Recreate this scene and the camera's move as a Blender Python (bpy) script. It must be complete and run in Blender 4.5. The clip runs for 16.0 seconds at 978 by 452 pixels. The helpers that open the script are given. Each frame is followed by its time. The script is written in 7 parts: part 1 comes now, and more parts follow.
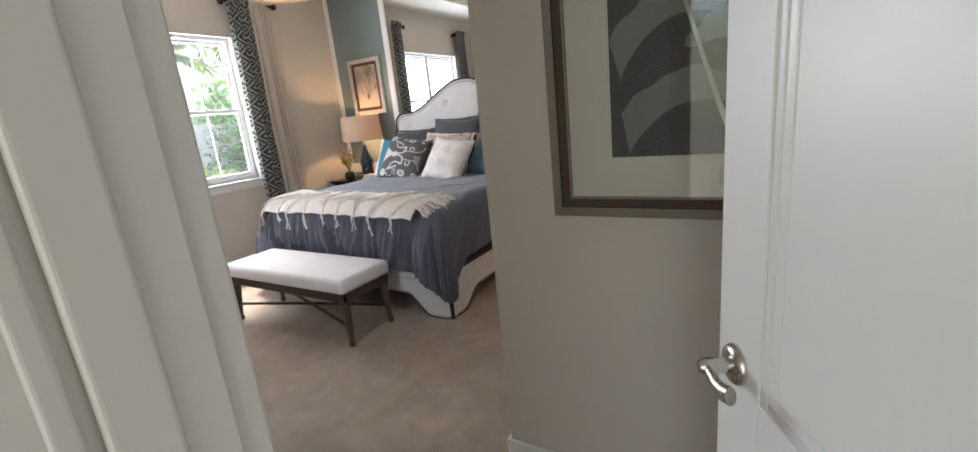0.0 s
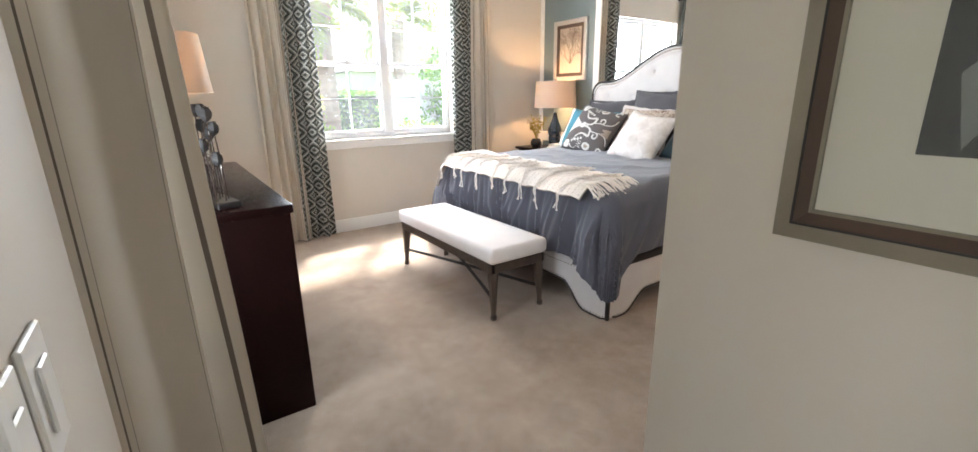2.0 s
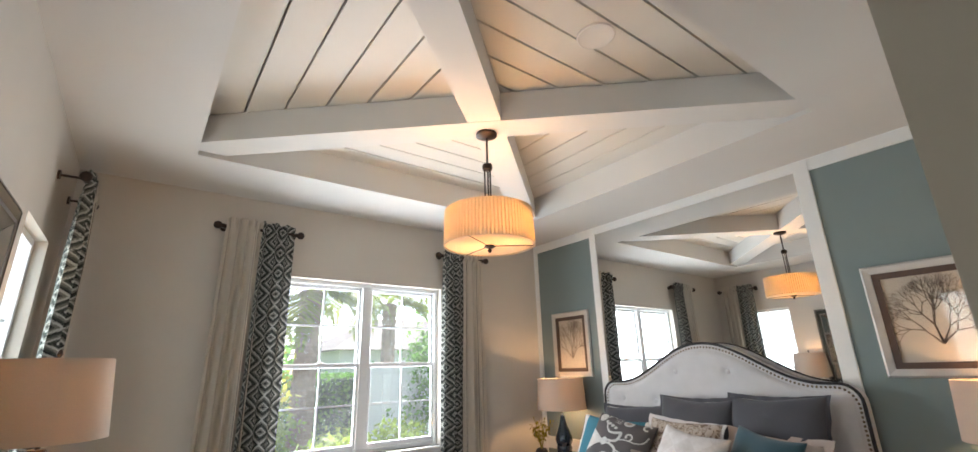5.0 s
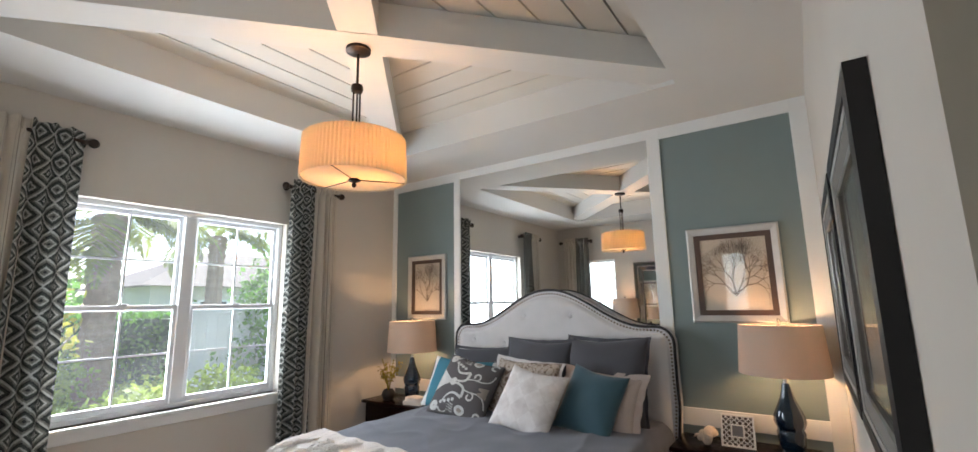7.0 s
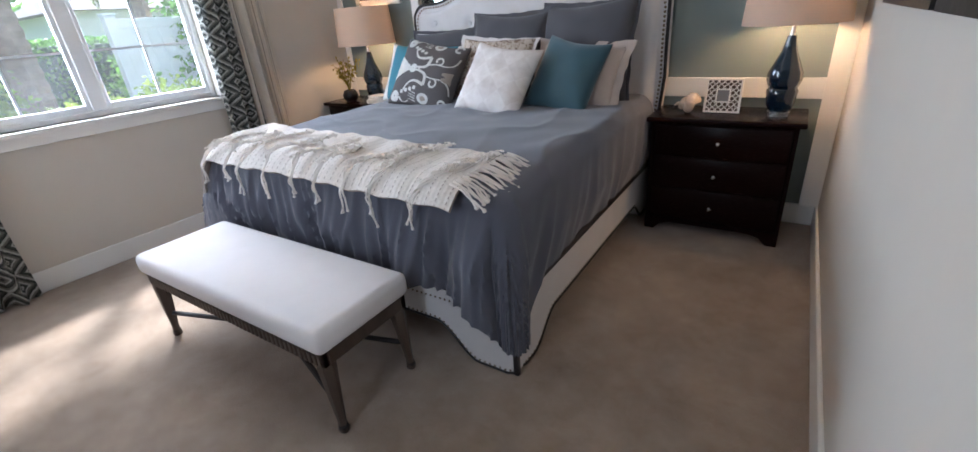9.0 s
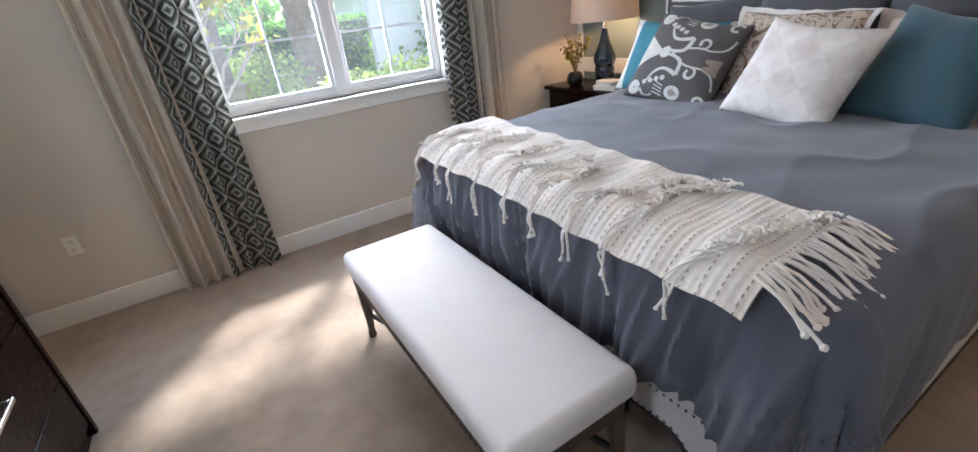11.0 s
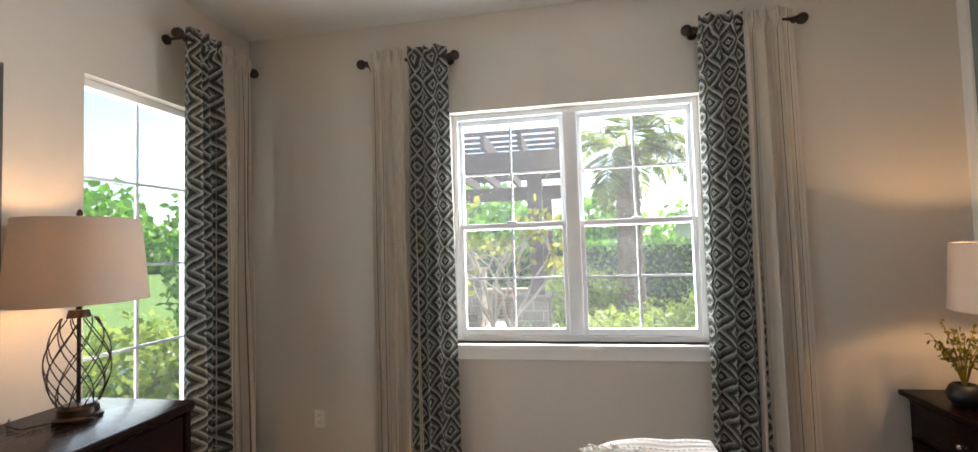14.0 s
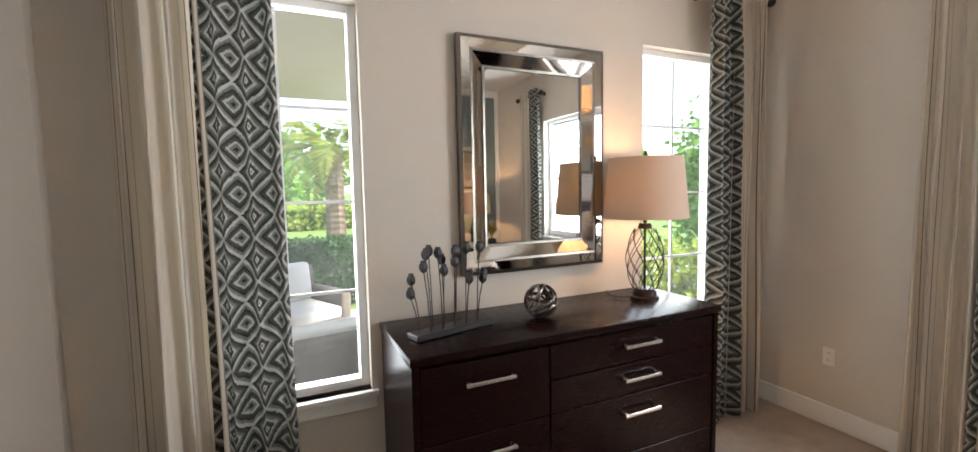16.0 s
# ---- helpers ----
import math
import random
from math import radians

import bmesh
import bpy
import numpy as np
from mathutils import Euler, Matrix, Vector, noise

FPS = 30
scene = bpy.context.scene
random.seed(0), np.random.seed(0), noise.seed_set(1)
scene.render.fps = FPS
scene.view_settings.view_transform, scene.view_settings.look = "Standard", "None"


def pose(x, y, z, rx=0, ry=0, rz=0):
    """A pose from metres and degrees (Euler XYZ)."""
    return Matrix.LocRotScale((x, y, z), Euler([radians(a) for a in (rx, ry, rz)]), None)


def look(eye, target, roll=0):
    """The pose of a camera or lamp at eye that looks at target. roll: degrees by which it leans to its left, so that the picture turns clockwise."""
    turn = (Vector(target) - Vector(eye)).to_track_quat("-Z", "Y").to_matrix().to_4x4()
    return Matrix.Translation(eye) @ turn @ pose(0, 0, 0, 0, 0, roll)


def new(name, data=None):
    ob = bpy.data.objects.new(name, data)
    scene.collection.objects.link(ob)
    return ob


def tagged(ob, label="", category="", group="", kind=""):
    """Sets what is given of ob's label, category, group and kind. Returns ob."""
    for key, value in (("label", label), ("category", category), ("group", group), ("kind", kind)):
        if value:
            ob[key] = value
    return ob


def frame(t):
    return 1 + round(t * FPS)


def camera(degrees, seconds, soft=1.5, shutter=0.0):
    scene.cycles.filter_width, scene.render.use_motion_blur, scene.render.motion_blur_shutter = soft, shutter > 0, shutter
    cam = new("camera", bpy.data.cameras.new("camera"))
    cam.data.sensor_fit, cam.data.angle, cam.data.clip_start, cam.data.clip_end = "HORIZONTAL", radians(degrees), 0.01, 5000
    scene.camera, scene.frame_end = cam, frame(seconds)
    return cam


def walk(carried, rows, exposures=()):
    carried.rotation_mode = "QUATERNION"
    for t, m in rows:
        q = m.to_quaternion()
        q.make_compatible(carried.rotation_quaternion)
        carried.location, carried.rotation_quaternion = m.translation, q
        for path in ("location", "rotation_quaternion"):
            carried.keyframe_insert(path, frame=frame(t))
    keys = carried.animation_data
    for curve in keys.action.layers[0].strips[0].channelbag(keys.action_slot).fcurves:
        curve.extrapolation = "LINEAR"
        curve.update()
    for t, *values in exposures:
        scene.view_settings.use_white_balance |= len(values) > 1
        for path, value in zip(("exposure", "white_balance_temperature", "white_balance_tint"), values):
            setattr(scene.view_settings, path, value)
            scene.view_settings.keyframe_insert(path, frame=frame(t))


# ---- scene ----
cam = camera(93.9, 16.0)
PATH = [
    (0, (0.311, 0.828, 1.434), (-0.703, 2.481, 0.947), -5.9),
    (0.5, (0.31, 0.902, 1.394), (-0.703, 2.537, 0.845), -4.3),
    (1, (0.292, 0.987, 1.389), (-0.86, 2.513, 0.802), -2.4),
    (1.5, (0.255, 1.096, 1.378), (-1.128, 2.411, 0.781), -2.0),
    (2, (0.145, 1.175, 1.364), (-1.432, 2.278, 0.82), -0.8),
    (2.5, (0.018, 1.293, 1.39), (-1.696, 2.234, 0.969), -0.9),
    (3, (-0.085, 1.354, 1.39), (-1.867, 2.232, 1.154), -0.1),
    (3.5, (-0.189, 1.465, 1.548), (-1.984, 2.349, 1.553), 0.6),
    (4, (-0.246, 1.539, 1.623), (-1.999, 2.46, 1.899), 1.3),
    (4.2, (-0.277, 1.528, 1.621), (-1.993, 2.473, 2.02), 1.2),
    (6.3, (-0.614, 1.539, 1.727), (-1.878, 2.979, 2.304), -1.9),
    (6.5, (-0.615, 1.551, 1.722), (-1.836, 3.052, 2.23), -1.6),
    (7, (-0.65, 1.595, 1.694), (-1.768, 3.22, 2.029), -1.0),
    (7.5, (-0.708, 1.682, 1.637), (-1.764, 3.377, 1.739), -0.7),
    (8, (-0.771, 1.761, 1.58), (-1.795, 3.47, 1.403), -1.3),
    (8.5, (-0.769, 1.876, 1.503), (-1.792, 3.52, 1.004), -2.5),
    (9, (-0.784, 1.989, 1.382), (-1.804, 3.494, 0.549), -4.6),
    (9.2, (-0.823, 1.99, 1.335), (-1.824, 3.432, 0.376), -5.3),
    (11.3, (-1.349, 2.437, 1.472), (-3.03, 3.213, 0.717), -7.5),
    (11.5, (-1.337, 2.512, 1.505), (-3.092, 3.268, 0.914), -6.2),
    (12, (-1.427, 2.69, 1.512), (-3.294, 3.37, 1.279), -3.3),
    (12.5, (-1.497, 2.854, 1.565), (-3.424, 3.38, 1.464), -2.3),
    (13, (-1.575, 2.97, 1.588), (-3.562, 3.191, 1.548), -3.3),
    (13.5, (-1.65, 3.047, 1.568), (-3.649, 2.983, 1.613), -3.1),
    (14, (-1.715, 3.185, 1.584), (-3.683, 2.84, 1.669), -1.8),
    (14.5, (-1.736, 3.362, 1.594), (-3.587, 2.608, 1.672), -0.4),
    (15, (-1.648, 3.382, 1.601), (-3.254, 2.191, 1.585), -0.9),
    (15.5, (-1.487, 3.302, 1.592), (-2.736, 1.743, 1.495), -1.3),
    (16, (-1.379, 3.189, 1.582), (-2.216, 1.38, 1.423), -1.1),
]
LIGHTNESS = [(0, 1.9, 6350, 12), (0.6, 2.0, 6400, 12), (1.5, 2.4, 6500, 13), (2, 2.65, 6400, 12), (2.8, 2.5, 6350, 11), (4, 1.9, 6450, 11), (6.5, 1.48, 6250, 11), (7.5, 1.38, 6050, 11), (8, 1.4, 5800, 12), (9.2, 1.85, 5700, 12),
             (11.5, 1.9, 6000, 12), (12, 1.62, 6300, 12), (12.5, 1.6, 6450, 12), (14, 1.56, 6500, 11), (15, 1.48, 6500, 11), (15.5, 1.7, 6500, 12), (16, 2.0, 6700, 15)]
walk(cam, [(t, look(eye, target, roll)) for t, eye, target, roll in PATH], LIGHTNESS)

# ---------------------------------------------------------------- world, sun, exposure
W = bpy.data.worlds.new("sky")
scene.world = W
W.use_nodes = True
wn, wl = W.node_tree.nodes, W.node_tree.links
sky = wn.new("ShaderNodeTexSky")
sky.sky_type, sky.sun_disc = "NISHITA", False
SUN_FROM = Vector((-0.62, 0.42, 1.02)).normalized()          # towards the sun: over the garden, high
sky.sun_elevation = math.asin(SUN_FROM.z)
sky.sun_rotation = math.atan2(SUN_FROM.x, SUN_FROM.y)
sky.air_density, sky.dust_density, sky.ozone_density = 1.0, 1.6, 1.0
bg = wn["Background"]
bg.inputs[1].default_value = 0.15
wl.new(sky.outputs[0], bg.inputs[0])
sun_data = bpy.data.lights.new("sun", "SUN")
sun_data.energy, sun_data.angle, sun_data.color = 3.8, radians(6.0), (1.0, 0.95, 0.86)
sun = new("sun", sun_data)
sun.matrix_world = look(SUN_FROM * 30, (0, 0, 0))


def bulb(name, at, watts, radius=0.04, col=(1.0, 0.60, 0.29)):
    d = bpy.data.lights.new(name, "POINT")
    d.energy, d.shadow_soft_size, d.color = watts, radius, col
    o = new(name, d)
    o.location = at
    return o


def daylight(name, at, to, w, h, watts, col=(0.88, 0.94, 1.0)):
    """The sky's light in an opening: one panel of the opening's size, turned into the room."""
    d = bpy.data.lights.new(name, "AREA")
    d.shape, d.size, d.size_y, d.energy, d.color = "RECTANGLE", w, h, watts, col
    o = new(name, d)
    o.matrix_world = look(at, to)
    return o


daylight("window_daylight", (-4.76, 3.21, 1.71), (0.0, 3.21, 1.71), 1.54, 1.48, 36.0)
daylight("window_daylight", (-1.41, 0.825, 1.54), (-1.41, 4.0, 1.54), 0.68, 1.80, 8.0)
daylight("window_daylight", (-3.81, 0.825, 1.54), (-3.81, 4.0, 1.54), 0.68, 1.80, 6.0)
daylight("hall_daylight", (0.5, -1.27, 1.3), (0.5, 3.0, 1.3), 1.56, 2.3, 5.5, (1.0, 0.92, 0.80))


# ---------------------------------------------------------------- plan, in metres
WX, HY, RX, PY, DY = -4.58, 5.34, -0.522, 2.195, 0.985    # faces: window wall, headboard wall, right wall, picture wall, dresser wall
EX, CZ = 1.15, 3.09                                     # entry's end wall, ceiling
TX0, TX1, TY0, TY1 = -3.86, -1.215, 1.64, 4.59           # ceiling tray
BX = -2.52                                              # middle of the bed


# ---------------------------------------------------------------- materials
def nodes_of(name):
    m = bpy.data.materials.new(name)
    m.use_nodes = True
    nt = m.node_tree
    return m, nt, nt.nodes["Principled BSDF"]


def ramp(nt, stops, constant=False):
    r = nt.nodes.new("ShaderNodeValToRGB")
    cr = r.color_ramp
    if constant:
        cr.interpolation = "CONSTANT"
    cr.elements[0].position, cr.elements[0].color = stops[0][0], (*stops[0][1], 1)
    cr.elements[1].position, cr.elements[1].color = stops[-1][0], (*stops[-1][1], 1)
    for p, c in stops[1:-1]:
        e = cr.elements.new(p)
        e.color = (*c, 1)
    return r


def math_node(nt, op, a, b=None):
    n = nt.nodes.new("ShaderNodeMath")
    n.operation = op
    for i, v in enumerate((a, b)):
        if v is None:
            continue
        if isinstance(v, (int, float)):
            n.inputs[i].default_value = v
        else:
            nt.links.new(v, n.inputs[i])
    return n.outputs[0]


def noise_node(nt, scale, detail=4, rough=0.55, stretch=None, coords="Object"):
    tc = nt.nodes.new("ShaderNodeTexCoord")
    n = nt.nodes.new("ShaderNodeTexNoise")
    n.inputs["Scale"].default_value, n.inputs["Detail"].default_value, n.inputs["Roughness"].default_value = scale, detail, rough
    src = tc.outputs[coords]
    if stretch:
        mp = nt.nodes.new("ShaderNodeMapping")
        mp.inputs["Scale"].default_value = stretch
        nt.links.new(src, mp.inputs[0])
        src = mp.outputs[0]
    nt.links.new(src, n.inputs["Vector"])
    return n.outputs["Fac"]


def mat(name, col, rough=0.6, metal=0.0, var=0.08, scale=3.0, bump=0.1, bscale=120.0, dist=0.002, sheen=0.0, coat=0.0, stretch=None, rand=0.0, bstretch=None, spec=0.5):
    """A surface with a slow stain, a fine grain and a relief."""
    m, nt, p = nodes_of(name)
    slow = noise_node(nt, scale, 3, stretch=stretch)
    fine = noise_node(nt, scale * 14, 5, 0.65, stretch=stretch)
    mixv = math_node(nt, "ADD", math_node(nt, "MULTIPLY", slow, 0.65), math_node(nt, "MULTIPLY", fine, 0.35))
    if rand:
        oi = nt.nodes.new("ShaderNodeObjectInfo")
        mixv = math_node(nt, "ADD", mixv, math_node(nt, "MULTIPLY", math_node(nt, "SUBTRACT", oi.outputs["Random"], 0.5), rand))
    lo = [max(0.0, c * (1 - var)) for c in col]
    hi = [min(1.0, c * (1 + var)) for c in col]
    r = ramp(nt, [(0.25, lo), (0.75, hi)])
    nt.links.new(mixv, r.inputs[0])
    nt.links.new(r.outputs[0], p.inputs["Base Color"])
    rr = math_node(nt, "ADD", math_node(nt, "MULTIPLY", fine, 0.16), max(0.0, rough - 0.08))
    nt.links.new(rr, p.inputs["Roughness"])
    p.inputs["Metallic"].default_value = metal
    p.inputs["Specular IOR Level"].default_value = spec
    if sheen:
        p.inputs["Sheen Weight"].default_value = sheen
        p.inputs["Sheen Roughness"].default_value = 0.5
    if coat:
        p.inputs["Coat Weight"].default_value = coat
        p.inputs["Coat Roughness"].default_value = 0.12
    if bump:
        b = nt.nodes.new("ShaderNodeBump")
        b.inputs["Strength"].default_value, b.inputs["Distance"].default_value = bump, dist
        nt.links.new(noise_node(nt, bscale, 3, 0.6, stretch=bstretch or stretch), b.inputs["Height"])
        nt.links.new(b.outputs[0], p.inputs["Normal"])
    return m


M = {}
M["wall"] = mat("wall_paint", (0.60, 0.548, 0.482), 0.75, var=0.03, bump=0.15, bscale=220)
M["ceiling"] = mat("ceiling_paint", (0.66, 0.645, 0.615), 0.85, var=0.02, bump=0.25, bscale=140)
M["trim"] = mat("trim_paint", (0.80, 0.79, 0.76), 0.35, var=0.02, bump=0.03)
M["door"] = mat("door_paint", (0.78, 0.79, 0.78), 0.38, var=0.02, bump=0.05, bscale=60)
M["blue"] = mat("blue_paint", (0.205, 0.250, 0.245), 0.7, var=0.04, bump=0.12, bscale=220)
M["vinyl"] = mat("vinyl_frame", (0.82, 0.83, 0.84), 0.3, var=0.02, bump=0.02)
M["plank"] = mat("plank_paint", (0.64, 0.615, 0.56), 0.55, var=0.03, bump=0.1, stretch=(1, 1, 1))
M["espresso"] = mat("espresso_wood", (0.0085, 0.0026, 0.0024), 0.26, var=0.25, scale=2.0, bump=0.03, bscale=30, stretch=(1.0, 9.0, 9.0), coat=0.0, spec=0.11)
M["benchwood"] = mat("bench_wood", (0.065, 0.043, 0.031), 0.5, var=0.35, scale=5, bump=0.15, bscale=60, stretch=(6, 6, 1))
M["linen"] = mat("pale_linen", (0.60, 0.575, 0.57), 0.9, var=0.06, scale=10, bump=0.35, bscale=700, sheen=0.2)
M["linen_bench"] = mat("bench_linen", (0.74, 0.70, 0.69), 0.9, var=0.04, scale=8, bump=0.35, bscale=650, sheen=0.2)
M["duvet"] = mat("slate_cotton", (0.092, 0.094, 0.120), 0.85, var=0.10, scale=4, bump=0.30, bscale=420, sheen=0.25)
M["sham"] = mat("slate_sham", (0.060, 0.058, 0.067), 0.85, var=0.10, scale=6, bump=0.30, bscale=420, sheen=0.2)
M["teal"] = mat("teal_velvet", (0.015, 0.060, 0.082), 0.7, var=0.16, scale=7, bump=0.2, bscale=500, sheen=0.35)
M["beige"] = mat("beige_sham", (0.47, 0.38, 0.33), 0.85, var=0.08, scale=8, bump=0.3, bscale=400)
M["dark"] = mat("dark_piping", (0.016, 0.013, 0.013), 0.55, var=0.2, bump=0.1)
M["bronze"] = mat("dark_bronze", (0.050, 0.035, 0.028), 0.38, metal=0.85, var=0.3, scale=12, bump=0.1)
M["brass"] = mat("aged_nail", (0.20, 0.15, 0.10), 0.35, metal=0.9, var=0.3, scale=30, bump=0.0)
M["nickel"] = mat("brushed_nickel", (0.62, 0.59, 0.55), 0.26, metal=1.0, var=0.06, scale=20, bump=0.03)
M["silver"] = mat("silver_leaf", (0.58, 0.56, 0.53), 0.36, metal=0.55, var=0.12, scale=14, bump=0.15, bscale=60)
M["champagne"] = mat("champagne_frame", (0.27, 0.24, 0.19), 0.42, metal=0.45, var=0.14, scale=12, bump=0.12, bscale=80)
M["framebrown"] = mat("umber_frame", (0.075, 0.045, 0.032), 0.5, var=0.2, scale=12, bump=0.1)
M["black"] = mat("black_frame", (0.008, 0.007, 0.008), 0.4, var=0.2, bump=0.03)
M["mat"] = mat("picture_mount", (0.66, 0.60, 0.54), 0.9, var=0.03, bump=0.05)
M["mount_taupe"] = mat("taupe_mount", (0.21, 0.19, 0.165), 0.9, var=0.05, bump=0.05)
M["print_taupe"] = mat("faded_print", (0.34, 0.30, 0.26), 0.9, var=0.12, scale=5, bump=0.05)
M["paper"] = mat("ochre_paper", (0.60, 0.50, 0.42), 0.9, var=0.05, scale=6, bump=0.05)
M["ink"] = mat("sepia_ink", (0.22, 0.16, 0.13), 0.9, var=0.25, scale=30, bump=0.0)
M["artgrey"] = mat("charcoal_print", (0.060, 0.058, 0.064), 0.8, var=0.12, scale=5, bump=0.0)
M["artmid"] = mat("grey_leaf_print", (0.20, 0.195, 0.20), 0.8, var=0.12, scale=8, bump=0.0)
M["artlight"] = mat("pale_stem_print", (0.50, 0.47, 0.44), 0.8, var=0.08, scale=8, bump=0.0)
M["bluglass"] = mat("blue_black_ceramic", (0.006, 0.016, 0.030), 0.08, var=0.4, scale=8, bump=0.05, bscale=20, coat=0.6)
M["white"] = mat("white_ceramic", (0.74, 0.72, 0.68), 0.35, var=0.05, bump=0.1, bscale=50)
M["shell"] = mat("pearl_shell", (0.62, 0.50, 0.40), 0.25, var=0.25, scale=30, bump=0.2, bscale=90)
M["book"] = mat("book_pages", (0.66, 0.62, 0.55), 0.8, var=0.08, scale=30, bump=0.2)
M["plate"] = mat("switch_plate", (0.78, 0.76, 0.72), 0.35, var=0.01, bump=0.0)
M["wicker"] = mat("grey_wicker", (0.14, 0.115, 0.095), 0.75, var=0.35, scale=18, bump=0.6, bscale=130, dist=0.006, stretch=(1, 1, 4))
M["cushion"] = mat("white_cushion", (0.66, 0.66, 0.66), 0.9, var=0.03, bump=0.1)
M["grass"] = mat("lawn", (0.10, 0.17, 0.030), 0.9, var=0.35, scale=1.2, bump=0.6, bscale=60, dist=0.02)
M["paving"] = mat("pale_paving", (0.52, 0.49, 0.45), 0.8, var=0.12, scale=2, bump=0.2, bscale=40)
M["mulch"] = mat("bark_mulch", (0.10, 0.062, 0.042), 0.95, var=0.4, scale=12, bump=0.7, bscale=60, dist=0.02)
M["bark"] = mat("palm_bark", (0.31, 0.205, 0.155), 0.9, var=0.4, scale=7, bump=0.6, bscale=24, dist=0.02)
M["branch"] = mat("pale_bark", (0.40, 0.34, 0.28), 0.85, var=0.2, scale=9, bump=0.3, bscale=40)
M["pergola"] = mat("pergola_stain", (0.16, 0.115, 0.115), 0.7, var=0.25, scale=4, bump=0.3, stretch=(1, 6, 6))
M["fence"] = mat("white_fence", (0.80, 0.80, 0.80), 0.5, var=0.03, bump=0.05)
M["stucco"] = mat("pale_stucco", (0.62, 0.57, 0.50), 0.9, var=0.05, bump=0.5, bscale=60)
M["roof"] = mat("roof_tile", (0.15, 0.12, 0.11), 0.8, var=0.25, scale=8, bump=0.5, bscale=12, dist=0.03)


def brickish(name, a, b, rand=0.6):
    return mat(name, a, 0.85, var=0.25, scale=5, bump=0.5, bscale=50, rand=rand, dist=0.006)


M["brick"] = brickish("red_brick", (0.26, 0.115, 0.080), None)
M["stone"] = brickish("field_stone", (0.30, 0.235, 0.185), None)


def leafy(name, col, var=0.45):
    m, nt, p = nodes_of(name)
    g = nt.nodes.new("ShaderNodeNewGeometry")
    r = ramp(nt, [(0.0, [c * (1 - var) for c in col]), (1.0, [min(1, c * (1 + var)) for c in col])])
    nt.links.new(g.outputs["Random Per Island"], r.inputs[0])
    nt.links.new(r.outputs[0], p.inputs["Base Color"])
    p.inputs["Roughness"].default_value = 0.5
    tr = nt.nodes.new("ShaderNodeBsdfTranslucent")
    nt.links.new(r.outputs[0], tr.inputs[0])
    mx = nt.nodes.new("ShaderNodeMixShader")
    mx.inputs[0].default_value = 0.60
    nt.links.new(p.outputs[0], mx.inputs[1])
    nt.links.new(tr.outputs[0], mx.inputs[2])
    nt.links.new(mx.outputs[0], nt.nodes["Material Output"].inputs[0])
    return m


M["leaf"] = leafy("green_leaf", (0.17, 0.34, 0.06))
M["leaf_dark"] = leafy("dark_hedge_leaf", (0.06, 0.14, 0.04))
M["leaf_lime"] = leafy("lime_leaf", (0.33, 0.42, 0.075))
M["leaf_yellow"] = leafy("yellow_leaf", (0.36, 0.35, 0.05))
M["frond"] = leafy("palm_frond", (0.24, 0.29, 0.05))
M["sprig"] = leafy("yellow_sprig", (0.30, 0.25, 0.030))


def carpet():
    m, nt, p = nodes_of("beige_carpet")
    a = noise_node(nt, 1.6, 4, 0.6)
    b = noise_node(nt, 210, 3, 0.7)
    c = noise_node(nt, 9, 5, 0.7)
    f = math_node(nt, "ADD", math_node(nt, "MULTIPLY", a, 0.45), math_node(nt, "ADD", math_node(nt, "MULTIPLY", b, 0.35), math_node(nt, "MULTIPLY", c, 0.25)))
    r = ramp(nt, [(0.39, (0.205, 0.150, 0.110)), (0.66, (0.44, 0.35, 0.275))])
    nt.links.new(f, r.inputs[0])
    nt.links.new(r.outputs[0], p.inputs["Base Color"])
    p.inputs["Roughness"].default_value = 0.95
    p.inputs["Specular IOR Level"].default_value = 0.1
    p.inputs["Sheen Weight"].default_value = 0.3
    bm_ = nt.nodes.new("ShaderNodeBump")
    bm_.inputs["Strength"].default_value, bm_.inputs["Distance"].default_value = 0.8, 0.008
    nt.links.new(math_node(nt, "ADD", b, math_node(nt, "MULTIPLY", c, 1.6)), bm_.inputs["Height"])
    nt.links.new(bm_.outputs[0], p.inputs["Normal"])
    return m


M["carpet"] = carpet()


